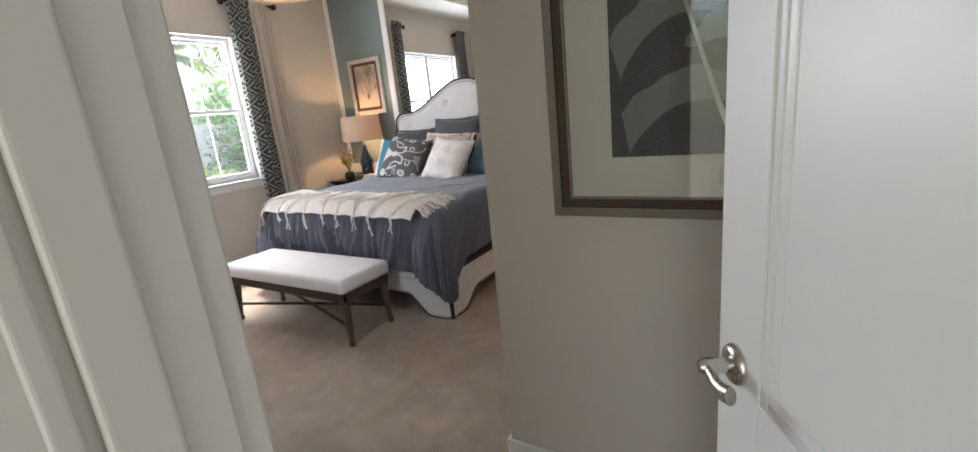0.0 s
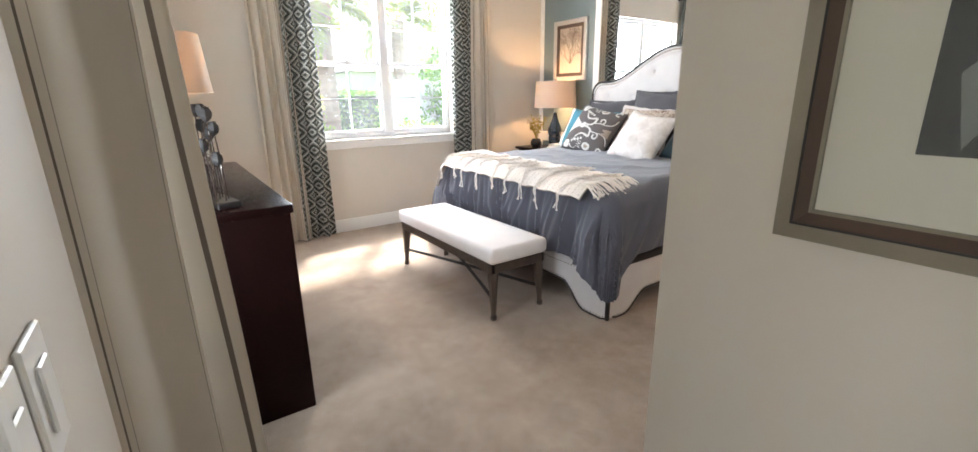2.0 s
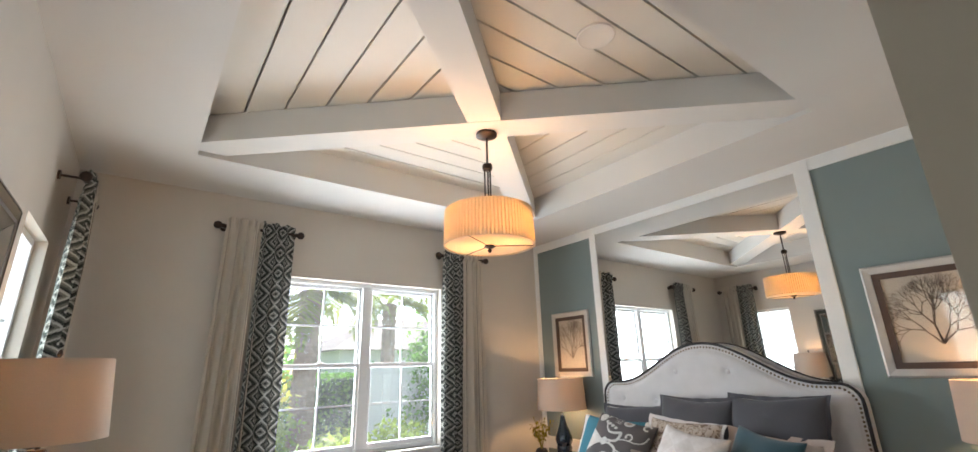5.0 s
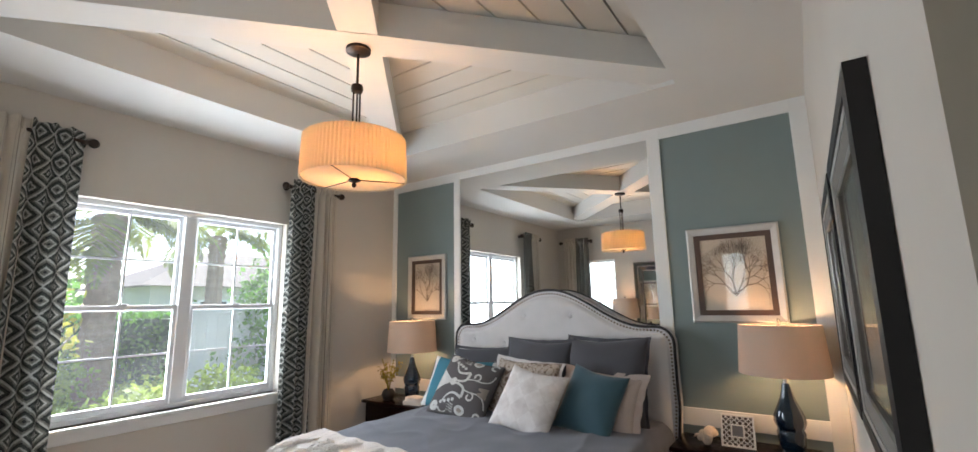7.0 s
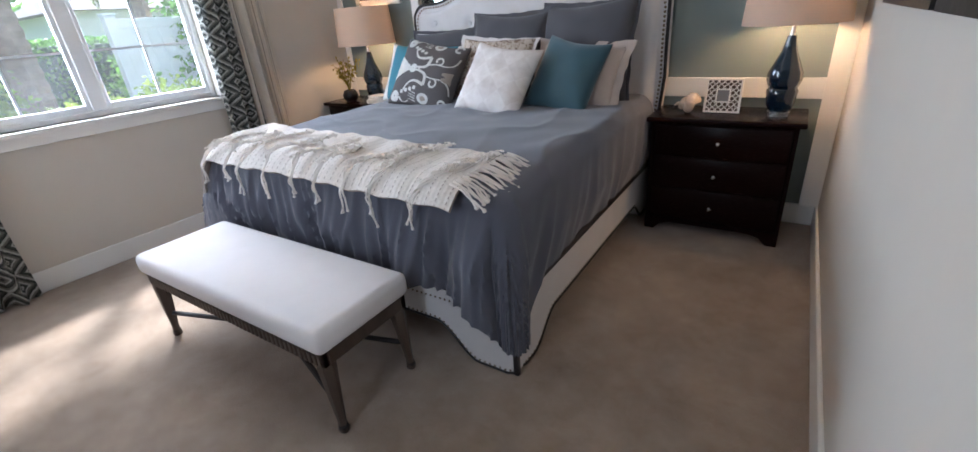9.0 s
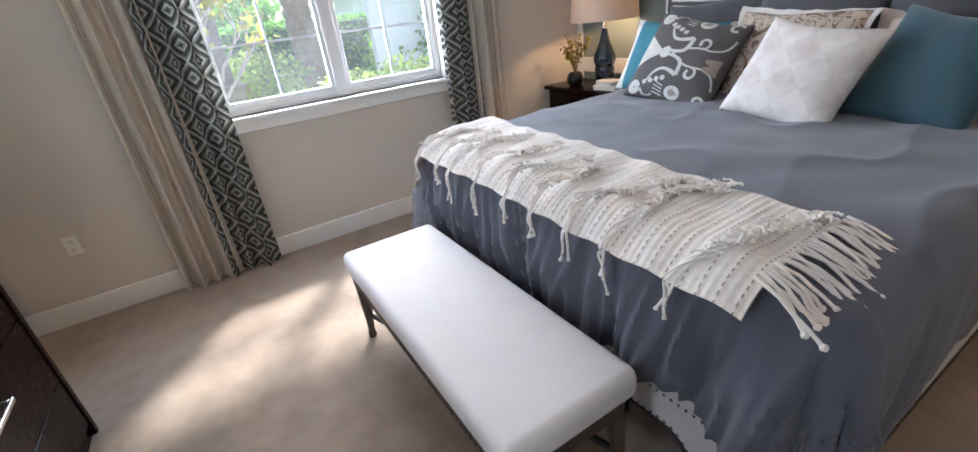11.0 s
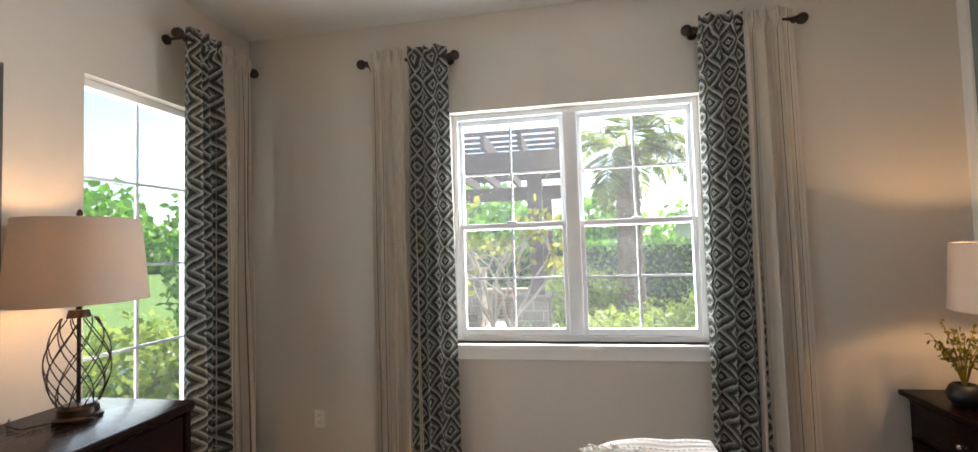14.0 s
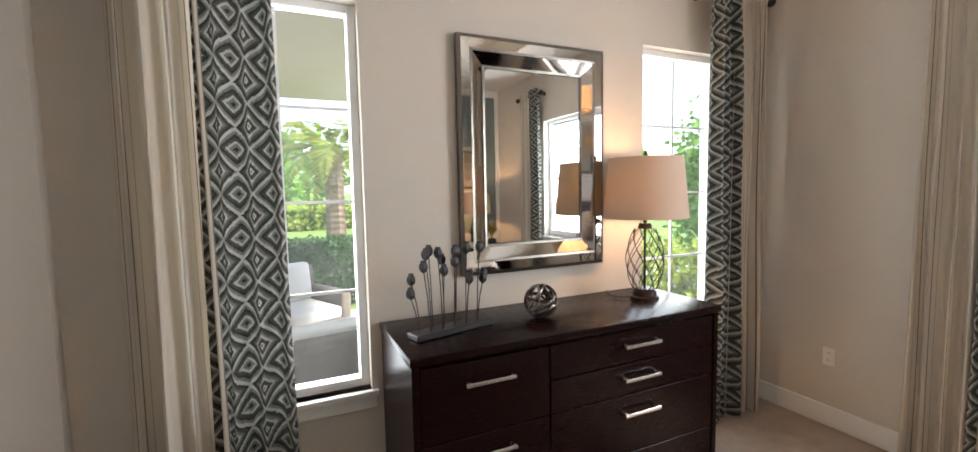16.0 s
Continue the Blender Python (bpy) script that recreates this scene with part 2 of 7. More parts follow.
def glass():
    m, nt, p = nodes_of("window_glass")
    t, g = nt.nodes.new("ShaderNodeBsdfTransparent"), nt.nodes.new("ShaderNodeBsdfGlossy")
    g.inputs["Roughness"].default_value = 0.0
    t.inputs[0].default_value = (0.96, 0.98, 0.97, 1)
    fr = nt.nodes.new("ShaderNodeLayerWeight")
    fr.inputs[0].default_value = 0.5
    mx = nt.nodes.new("ShaderNodeMixShader")
    nt.links.new(math_node(nt, "ADD", math_node(nt, "MULTIPLY", math_node(nt, "POWER", fr.outputs["Facing"], 5.0), 0.6), 0.035), mx.inputs[0])
    nt.links.new(t.outputs[0], mx.inputs[1])
    nt.links.new(g.outputs[0], mx.inputs[2])
    glare_veil, film = nt.nodes.new("ShaderNodeBsdfTranslucent"), nt.nodes.new("ShaderNodeMixShader")   # glare haze put into the glass as a thin milky film
    glare_veil.inputs[0].default_value = (0.9, 0.9, 0.88, 1)
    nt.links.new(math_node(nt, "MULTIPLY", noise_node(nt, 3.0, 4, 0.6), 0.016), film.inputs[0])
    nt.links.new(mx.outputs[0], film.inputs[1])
    nt.links.new(glare_veil.outputs[0], film.inputs[2])
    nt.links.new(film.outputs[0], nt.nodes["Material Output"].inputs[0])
    return m


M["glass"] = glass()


def mirror(name, col=(0.90, 0.91, 0.91), rough=0.0):
    m, nt, p = nodes_of(name)
    p.inputs["Base Color"].default_value = (*col, 1)
    p.inputs["Metallic"].default_value, p.inputs["Roughness"].default_value = 1.0, rough
    return m


M["mirror"] = mirror("mirror_glass", (0.80, 0.82, 0.82))
M["mirror_old"] = mirror("bevelled_mirror", (0.52, 0.495, 0.46), 0.04)
M["pewter"] = mat("dark_pewter", (0.23, 0.21, 0.19), 0.32, metal=0.9, var=0.2, scale=14, bump=0.12, bscale=60)


def shade_cloth(name, col, through_=0.42):
    """Lampshade cloth, lit from behind by the bulb inside."""
    m, nt, p = nodes_of(name)
    fine = noise_node(nt, 260, 2, 0.6)
    r = ramp(nt, [(0.2, [c * 0.9 for c in col]), (0.8, col)])
    nt.links.new(fine, r.inputs[0])
    nt.links.new(r.outputs[0], p.inputs["Base Color"])
    p.inputs["Roughness"].default_value = 0.9
    tr = nt.nodes.new("ShaderNodeBsdfTranslucent")
    nt.links.new(r.outputs[0], tr.inputs[0])
    mx = nt.nodes.new("ShaderNodeMixShader")
    mx.inputs[0].default_value = through_
    nt.links.new(p.outputs[0], mx.inputs[1])
    nt.links.new(tr.outputs[0], mx.inputs[2])
    nt.links.new(mx.outputs[0], nt.nodes["Material Output"].inputs[0])
    return m


M["shade"] = shade_cloth("oatmeal_shade", (0.56, 0.475, 0.395), 0.28)
M["shade_pendant"] = shade_cloth("ivory_pleated_shade", (0.80, 0.68, 0.50))


def uv_split(nt):
    tc = nt.nodes.new("ShaderNodeTexCoord")
    s = nt.nodes.new("ShaderNodeSeparateXYZ")
    nt.links.new(tc.outputs["UV"], s.inputs[0])
    return s.outputs[0], s.outputs[1]


def tri(nt, v, period):
    """0 at the middle of a repeat, 1 at its ends."""
    f = math_node(nt, "FRACT", math_node(nt, "DIVIDE", v, period))
    return math_node(nt, "MULTIPLY", math_node(nt, "ABSOLUTE", math_node(nt, "SUBTRACT", f, 0.5)), 2.0)


def cloth_out(nt, p, colour, through_=0.25, bump=True):
    nt.links.new(colour, p.inputs["Base Color"])
    p.inputs["Roughness"].default_value = 0.9
    tr = nt.nodes.new("ShaderNodeBsdfTranslucent")
    nt.links.new(colour, tr.inputs[0])
    mx = nt.nodes.new("ShaderNodeMixShader")
    mx.inputs[0].default_value = through_
    nt.links.new(p.outputs[0], mx.inputs[1])
    nt.links.new(tr.outputs[0], mx.inputs[2])
    nt.links.new(mx.outputs[0], nt.nodes["Material Output"].inputs[0])
    if bump:
        b = nt.nodes.new("ShaderNodeBump")
        b.inputs["Strength"].default_value, b.inputs["Distance"].default_value = 0.3, 0.001
        nt.links.new(noise_node(nt, 600, 2), b.inputs["Height"])
        nt.links.new(b.outputs[0], p.inputs["Normal"])


def ikat_curtain():
    """Stepped diamonds in columns: black, pale grey and grey-green."""
    m, nt, p = nodes_of("diamond_curtain")
    u, v = uv_split(nt)
    q = 1 / 190
    uq = math_node(nt, "MULTIPLY", math_node(nt, "FLOOR", math_node(nt, "DIVIDE", u, q)), q)
    vq = math_node(nt, "MULTIPLY", math_node(nt, "FLOOR", math_node(nt, "DIVIDE", v, q)), q)
    d = math_node(nt, "ADD", tri(nt, uq, 0.19), tri(nt, vq, 0.175))
    wob = math_node(nt, "MULTIPLY", math_node(nt, "SUBTRACT", noise_node(nt, 90, 2, coords="UV"), 0.5), 0.13)
    d = math_node(nt, "MULTIPLY", math_node(nt, "ADD", d, wob), 0.5)
    bl, pale, grn, gry = (0.018, 0.020, 0.020), (0.42, 0.415, 0.38), (0.048, 0.055, 0.047), (0.155, 0.15, 0.130)
    r = ramp(nt, [(0.0, bl), (0.035, pale), (0.09, bl), (0.135, grn), (0.21, pale), (0.27, gry), (0.35, grn), (0.42, bl), (0.48, pale), (0.57, gry), (0.65, bl), (0.71, grn), (0.80, pale), (0.86, gry), (0.94, bl)], True)
    nt.links.new(d, r.inputs[0])
    cloth_out(nt, p, r.outputs[0], 0.12)
    return m


def stripe_curtain():
    m, nt, p = nodes_of("striped_cream_curtain")
    u, v = uv_split(nt)
    a = tri(nt, u, 0.105)
    r = ramp(nt, [(0.0, (0.16, 0.13, 0.105)), (0.035, (0.62, 0.555, 0.465)), (0.30, (0.60, 0.54, 0.45)), (0.33, (0.33, 0.285, 0.235)), (0.36, (0.62, 0.555, 0.465)), (1.0, (0.64, 0.575, 0.485))], True)
    nt.links.new(a, r.inputs[0])
    cloth_out(nt, p, r.outputs[0], 0.22)
    return m


M["ikat"] = ikat_curtain()
M["stripe"] = stripe_curtain()


def scroll_cloth(name, ground, figure, scale=7.5, line=0.035, blob=0.60, width=0.56):
    """A two-colour scrolling print, mirrored about the cushion's upright middle."""
    m, nt, p = nodes_of(name)
    u, v = uv_split(nt)
    um = math_node(nt, "ABSOLUTE", u)
    cb = nt.nodes.new("ShaderNodeCombineXYZ")
    nt.links.new(math_node(nt, "MULTIPLY", um, scale), cb.inputs[0])
    nt.links.new(math_node(nt, "MULTIPLY", v, scale), cb.inputs[1])
    n_ = nt.nodes.new("ShaderNodeTexNoise")
    n_.inputs["Scale"].default_value, n_.inputs["Detail"].default_value, n_.inputs["Distortion"].default_value = 1.0, 0.6, 1.3
    nt.links.new(cb.outputs[0], n_.inputs["Vector"])
    f = n_.outputs["Fac"]
    ln = math_node(nt, "LESS_THAN", math_node(nt, "ABSOLUTE", math_node(nt, "SUBTRACT", f, 0.47)), line)
    bl = math_node(nt, "GREATER_THAN", f, blob)
    eye_ = math_node(nt, "LESS_THAN", math_node(nt, "ABSOLUTE", math_node(nt, "SUBTRACT", f, blob + 0.07)), 0.018)
    fig = math_node(nt, "SUBTRACT", math_node(nt, "MAXIMUM", ln, bl), eye_)
    r = ramp(nt, [(0.0, ground), (1.0, figure)])
    nt.links.new(fig, r.inputs[0])
    cloth_out(nt, p, r.outputs[0], 0.02)
    return m


M["scroll"] = mat("charcoal_cotton", (0.088, 0.079, 0.078), 0.9, var=0.12, scale=9, bump=0.3, bscale=420)
M["motif"] = mat("white_print", (0.50, 0.49, 0.47), 0.9, var=0.22, scale=22, bump=0.1)
M["motif_taupe"] = mat("taupe_print", (0.27, 0.225, 0.19), 0.9, var=0.12, scale=22, bump=0.1)
M["brownprint"] = scroll_cloth("brown_print", (0.20, 0.135, 0.100), (0.50, 0.42, 0.35), 14.0, 0.06, 0.57)


def ivory_print():
    m, nt, p = nodes_of("ivory_triangle_print")
    u, v = uv_split(nt)
    d = math_node(nt, "ADD", tri(nt, u, 0.16), tri(nt, v, 0.16))
    n_ = noise_node(nt, 12, 4, 0.6, coords="UV")
    f = math_node(nt, "ADD", math_node(nt, "MULTIPLY", math_node(nt, "GREATER_THAN", d, 1.0), 0.15), math_node(nt, "MULTIPLY", n_, 0.9))
    r = ramp(nt, [(0.2, (0.78, 0.75, 0.73)), (0.95, (0.47, 0.415, 0.39))])
    nt.links.new(f, r.inputs[0])
    cloth_out(nt, p, r.outputs[0], 0.02)
    return m


M["ivory"] = ivory_print()


def banded():
    """Teal middle with white ends."""
    m, nt, p = nodes_of("teal_banded_cotton")
    u, v = uv_split(nt)
    r = ramp(nt, [(0.0, (0.055, 0.20, 0.26)), (0.255, (0.70, 0.69, 0.66)), (1.0, (0.70, 0.69, 0.66))], True)
    nt.links.new(math_node(nt, "ABSOLUTE", u), r.inputs[0])
    cloth_out(nt, p, r.outputs[0], 0.02)
    return m


M["tealband"] = banded()


def throw_cloth():
    m, nt, p = nodes_of("cream_woven_throw")
    u, v = uv_split(nt)
    rows_ = tri(nt, u, 0.045)
    dash = math_node(nt, "MULTIPLY", math_node(nt, "GREATER_THAN", rows_, 0.90), math_node(nt, "GREATER_THAN", tri(nt, v, 0.017), 0.5))
    n_ = noise_node(nt, 60, 4, 0.6)
    r = ramp(nt, [(0.2, (0.64, 0.585, 0.535)), (0.8, (0.84, 0.785, 0.735))])
    nt.links.new(n_, r.inputs[0])
    mx = nt.nodes.new("ShaderNodeMix")
    mx.data_type = "RGBA"
    nt.links.new(dash, mx.inputs[0])
    nt.links.new(r.outputs[0], mx.inputs[6])
    mx.inputs[7].default_value = (0.36, 0.30, 0.26, 1)
    nt.links.new(mx.outputs[2], p.inputs["Base Color"])
    p.inputs["Roughness"].default_value = 0.95
    b = nt.nodes.new("ShaderNodeBump")
    b.inputs["Strength"].default_value, b.inputs["Distance"].default_value = 0.6, 0.003
    nt.links.new(math_node(nt, "ADD", math_node(nt, "MULTIPLY", tri(nt, u, 0.0225), 1.0), n_), b.inputs["Height"])
    nt.links.new(b.outputs[0], p.inputs["Normal"])
    return m


M["throw"] = throw_cloth()
M["tassel"] = mat("cream_yarn", (0.80, 0.745, 0.695), 0.95, var=0.08, scale=30, bump=0.4, bscale=300)


# ---------------------------------------------------------------- mesh helpers
def box(bm, x0, x1, y0, y1, z0, z1, bev=0.0, seg=2):
    r = bmesh.ops.create_cube(bm, size=1.0)
    vs = r["verts"]
    for v in vs:
        v.co = ((x0 + x1) / 2 + v.co.x * (x1 - x0), (y0 + y1) / 2 + v.co.y * (y1 - y0), (z0 + z1) / 2 + v.co.z * (z1 - z0))
    if bev:
        es = list({e for v in vs for e in v.link_edges})
        bmesh.ops.bevel(bm, geom=es, offset=bev, segments=seg, affect="EDGES", profile=0.5)
    return bm


def B(*a, **k):
    return box(bmesh.new(), *a, **k)


def rod(bm, p, q, r0, r1=None, n=12):
    """A round bar from p to q."""
    p, q = Vector(p), Vector(q)
    r1 = r0 if r1 is None else r1
    d = (q - p)
    m = Matrix.Translation((p + q) / 2) @ d.to_track_quat("Z", "Y").to_matrix().to_4x4()
    bmesh.ops.create_cone(bm, cap_ends=True, segments=n, radius1=r0, radius2=r1, depth=d.length, matrix=m)
    return bm


def lathe(bm, prof, at, n=24, ribs=0, amp=0.0, sx=1.0, sy=1.0):
    """Turns a profile of (radius, height) round the upright through at."""
    rings = []
    for r, z in prof:
        ring = []
        for i in range(n):
            a = 2 * math.pi * i / n
            k = r * (1 + (amp * math.cos(a * ribs) if ribs else 0))
            ring.append(bm.verts.new((at[0] + k * math.cos(a) * sx, at[1] + k * math.sin(a) * sy, at[2] + z)))
        rings.append(ring)
    for a, b in zip(rings, rings[1:]):
        for i in range(n):
            bm.faces.new((a[i], a[(i + 1) % n], b[(i + 1) % n], b[i]))
    for ring, rz in ((rings[0][::-1], prof[0]), (rings[-1], prof[-1])):
        if rz[0] > 1e-4:
            bm.faces.new(ring)
    return bm


def tube(bm, pts, r, n=8, closed=False):
    pts = [Vector(p) for p in pts]
    rings = []
    k = len(pts)
    up = Vector((0.13, 0.21, 0.97)).normalized()
    for i, p in enumerate(pts):
        a = pts[(i - 1) % k] if closed or i else p
        b = pts[(i + 1) % k] if closed or i < k - 1 else p
        t = (b - a).normalized()
        s = t.cross(up)
        s = s.normalized() if s.length > 1e-4 else Vector((1, 0, 0))
        w = t.cross(s)
        rr = r(i / (k - 1)) if callable(r) else r
        rings.append([bm.verts.new(p + rr * (math.cos(2 * math.pi * j / n) * s + math.sin(2 * math.pi * j / n) * w)) for j in range(n)])
    pairs = list(zip(rings, rings[1:])) + ([(rings[-1], rings[0])] if closed else [])
    for a, b in pairs:
        for j in range(n):
            bm.faces.new((a[j], a[(j + 1) % n], b[(j + 1) % n], b[j]))
    if not closed:
        bm.faces.new(rings[0][::-1])
        bm.faces.new(rings[-1])
    return bm


def sheet(f, nu, nv, uv=None, thick=0.0):
    """A sheet f(u, v), u and v from 0 to 1, with cloth coordinates uv(u, v)."""
    bm = bmesh.new()
    lay = bm.loops.layers.uv.new("UVMap")
    g = [[bm.verts.new(f(i / nu, j / nv)) for j in range(nv + 1)] for i in range(nu + 1)]
    for i in range(nu):
        for j in range(nv):
            fc = bm.faces.new((g[i][j], g[i + 1][j], g[i + 1][j + 1], g[i][j + 1]))
            fc.smooth = True
            if uv:
                for lp, (a, b) in zip(fc.loops, ((i, j), (i + 1, j), (i + 1, j + 1), (i, j + 1))):
                    lp[lay].uv = uv(a / nu, b / nv)
    if thick:
        bm.normal_update()
        low = [[bm.verts.new(w.co - w.normal * thick) for w in row] for row in g]
        for i in range(nu):
            for j in range(nv):
                bm.faces.new((low[i][j], low[i][j + 1], low[i + 1][j + 1], low[i + 1][j])).smooth = True
        rim = [(i, 0) for i in range(nu)] + [(nu, j) for j in range(nv)] + [(i, nv) for i in range(nu, 0, -1)] + [(0, j) for j in range(nv, 0, -1)]
        for (a, b), (c, d) in zip(rim, rim[1:] + rim[:1]):
            bm.faces.new((g[c][d], g[a][b], low[a][b], low[c][d])).smooth = True
    return bm


def poly(pts, d, axis="y"):
    """A flat outline pushed d deep; pts are (across, up) and axis names the depth, from 0."""
    bm = bmesh.new()
    put = {"y": lambda a, b, c: (a, c, b), "x": lambda a, b, c: (c, a, b), "z": lambda a, b, c: (a, b, c)}[axis]
    lo = [bm.verts.new(put(a, b, d[0])) for a, b in pts]
    hi = [bm.verts.new(put(a, b, d[1])) for a, b in pts]
    bm.faces.new(lo)
    bm.faces.new(hi[::-1])
    n = len(pts)
    for i in range(n):
        bm.faces.new((lo[i], hi[i], hi[(i + 1) % n], lo[(i + 1) % n]))
    bmesh.ops.recalc_face_normals(bm, faces=bm.faces)
    return bm


def to_mesh(name, bm, smooth=None):
    if smooth is not None:
        for f in bm.faces:
            f.smooth = True
        lim = radians(smooth)
        for e in bm.edges:
            e.smooth = len(e.link_faces) == 2 and e.calc_face_angle(0) < lim
    me = bpy.data.meshes.new(name)
    bm.to_mesh(me)
    bm.free()
    return me


def part(name, bm, material, parent, label="", smooth=35):
    """One mesh object under a thing or a part; bm is in world metres."""
    off, o = Vector(), parent
    while o:
        off += o.location
        o = o.parent
    bmesh.ops.translate(bm, verts=bm.verts, vec=-off)
    me = to_mesh(name, bm, smooth)
    me.materials.append(M[material])
    ob = new(name, me)
    ob.parent = parent
    if label:
        ob["label"] = label
    return ob


def thing(name, at, label, category, group="", kind=""):
    ob = new(name)
    ob.empty_display_size = 0.1
    ob.location = at
    return tagged(ob, label, category, group, kind)


def solo(name, bm, material, at, label, category, group="", kind="", smooth=35):
    """A thing of one mesh."""
    bmesh.ops.translate(bm, verts=bm.verts, vec=-Vector(at))
    me = to_mesh(name, bm, smooth)
    me.materials.append(M[material])
    ob = new(name, me)
    ob.location = at
    return tagged(ob, label, category, group, kind)


def struct(name, bm, material, label, smooth=None):
    return solo(name, bm, material, (0, 0, 0), label, name.split("_")[0], kind="structure", smooth=smooth)


def merged(*bms):
    out = bmesh.new()
    for b in bms:
        me = bpy.data.meshes.new("tmp")
        b.to_mesh(me)
        out.from_mesh(me)
        b.free()
        bpy.data.meshes.remove(me)
    return out


def wall_with_holes(a0, a1, z0, z1, c0, c1, holes, along="y"):
    """A wall along x or y between two faces c0 and c1, with openings (from, to, sill, head)."""
    bm = bmesh.new()
    def put(p, q, r, s):
        if q - p < 1e-4 or s - r < 1e-4:
            return
        if along == "y":
            box(bm, c0, c1, p, q, r, s)
        else:
            box(bm, p, q, c0, c1, r, s)
    cur = a0
    for h0, h1, s, t in sorted(holes):
        put(cur, h0, z0, z1)
        put(h0, h1, z0, s)
        put(h0, h1, t, z1)
        cur = h1
    put(cur, a1, z0, z1)
    bmesh.ops.remove_doubles(bm, verts=bm.verts, dist=1e-5)
    return bm

# ---------------------------------------------------------------- the room
WIN = (2.44, 3.985, 0.965, 2.455)              # big window: y from, to, sill, head
NAR = [(-1.755, -1.06, 0.625, 2.45), (-4.155, -3.46, 0.625, 2.45)]   # narrow windows: x from, to
DOOR = (-0.13, 0.665, 0.0, 2.44)
DF = 1.05                                     # face of the thicker wall beside the door
struct("wall_west", wall_with_holes(DY - 0.16, HY + 0.16, 0, 3.6, WX - 0.16, WX, [WIN]), "wall", "warm greige painted wall with a wide window opening")
struct("wall_south", wall_with_holes(WX, EX + 0.12, 0, 3.6, DY - 0.14, DY, [*NAR, (DOOR[0] - 0.019, *DOOR[1:])], "x"), "wall", "warm greige painted wall with two narrow windows and a doorway")
struct("wall_south_return", B(-0.62, DOOR[0] - 0.019, DY, DF, 0, 3.1), "wall", "greige painted wall return beside the door")
struct("wall_north", B(WX, RX + 0.12, HY, HY + 0.14, 0, 3.6), "wall", "greige painted wall behind the bed")
struct("wall_east", B(RX, RX + 0.12, PY + 0.12, HY, 0, 3.6), "wall", "greige painted wall with two black frames")
struct("wall_entry", B(RX, EX, PY, PY + 0.12, 0, 3.6, ), "wall", "greige painted entry wall with a framed print")
struct("wall_entry_end", B(EX, EX + 0.12, DY, PY + 0.12, 0, 3.6), "wall", "greige painted end wall of the entry")
struct("floor", B(WX - 0.16, EX + 0.12, DY - 0.14, HY + 0.14, -0.12, 0), "carpet", "beige cut-pile carpet with tread marks")
# hall outside the bedroom door
struct("floor_hall", B(-1.6, 2.0, -1.4, DY - 0.14, -0.12, 0), "carpet", "beige carpet in the hall")
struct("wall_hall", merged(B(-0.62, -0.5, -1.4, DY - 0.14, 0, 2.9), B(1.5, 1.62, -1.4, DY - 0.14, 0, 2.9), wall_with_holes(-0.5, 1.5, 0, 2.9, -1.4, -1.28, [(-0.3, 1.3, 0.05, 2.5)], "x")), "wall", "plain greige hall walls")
struct("ceiling_hall", B(-0.62, 1.62, -1.4, DY - 0.14, 2.9, 3.0), "ceiling", "plain white hall ceiling")


def ceiling():
    """Flat margin, the tray's upright faces, its boards with open joints and the crossed beams, in one mesh."""
    bm = bmesh.new()
    x0, x1, y0, y1 = WX - 0.02, EX + 0.1, DY - 0.02, HY + 0.02
    th = 0.5
    box(bm, x0, TX0, y0, y1, CZ, CZ + th)
    box(bm, TX1, x1, y0, y1, CZ, CZ + th)
    box(bm, TX0, TX1, y0, TY0, CZ, CZ + th)
    box(bm, TX0, TX1, TY1, y1, CZ, CZ + th)
    return bm


def tray():
    bm = bmesh.new()
    mx, my = (TX0 + TX1) / 2, (TY0 + TY1) / 2
    hx, hy = (TX1 - TX0) / 2, (TY1 - TY0) / 2
    n, gap, zt = 7, 0.013, CZ + 0.235
    for k in range(n):                      # concentric boards, each mitred under the beams
        a0, a1 = 1 - k / n, 1 - (k + 1) / n
        gx, gy = gap / hx, gap / hy
        for s in (-1, 1):
            for ends, dx in ((((-a0, s * a0), (a0, s * a0), (a1 + gy, s * (a1 + gy)), (-a1 - gy, s * (a1 + gy))), 0),
                             (((s * a0, -a0), (s * a0, a0), (s * (a1 + gx), a1 + gx), (s * (a1 + gx), -a1 - gx)), 1)):
                lo = [bm.verts.new((mx + px * hx, my + py * hy, zt)) for px, py in ends]
                hi = [bm.verts.new((v.co.x, v.co.y, zt + 0.024)) for v in lo]
                for fa in (lo, hi[::-1], *[(lo[i], hi[i], hi[(i + 1) % 4], lo[(i + 1) % 4]) for i in range(4)]):
                    bm.faces.new(fa)
    bmesh.ops.recalc_face_normals(bm, faces=bm.faces)
    box(bm, TX0, TX1, TY0, TY1, zt + 0.045, zt + 0.08)
    return bm


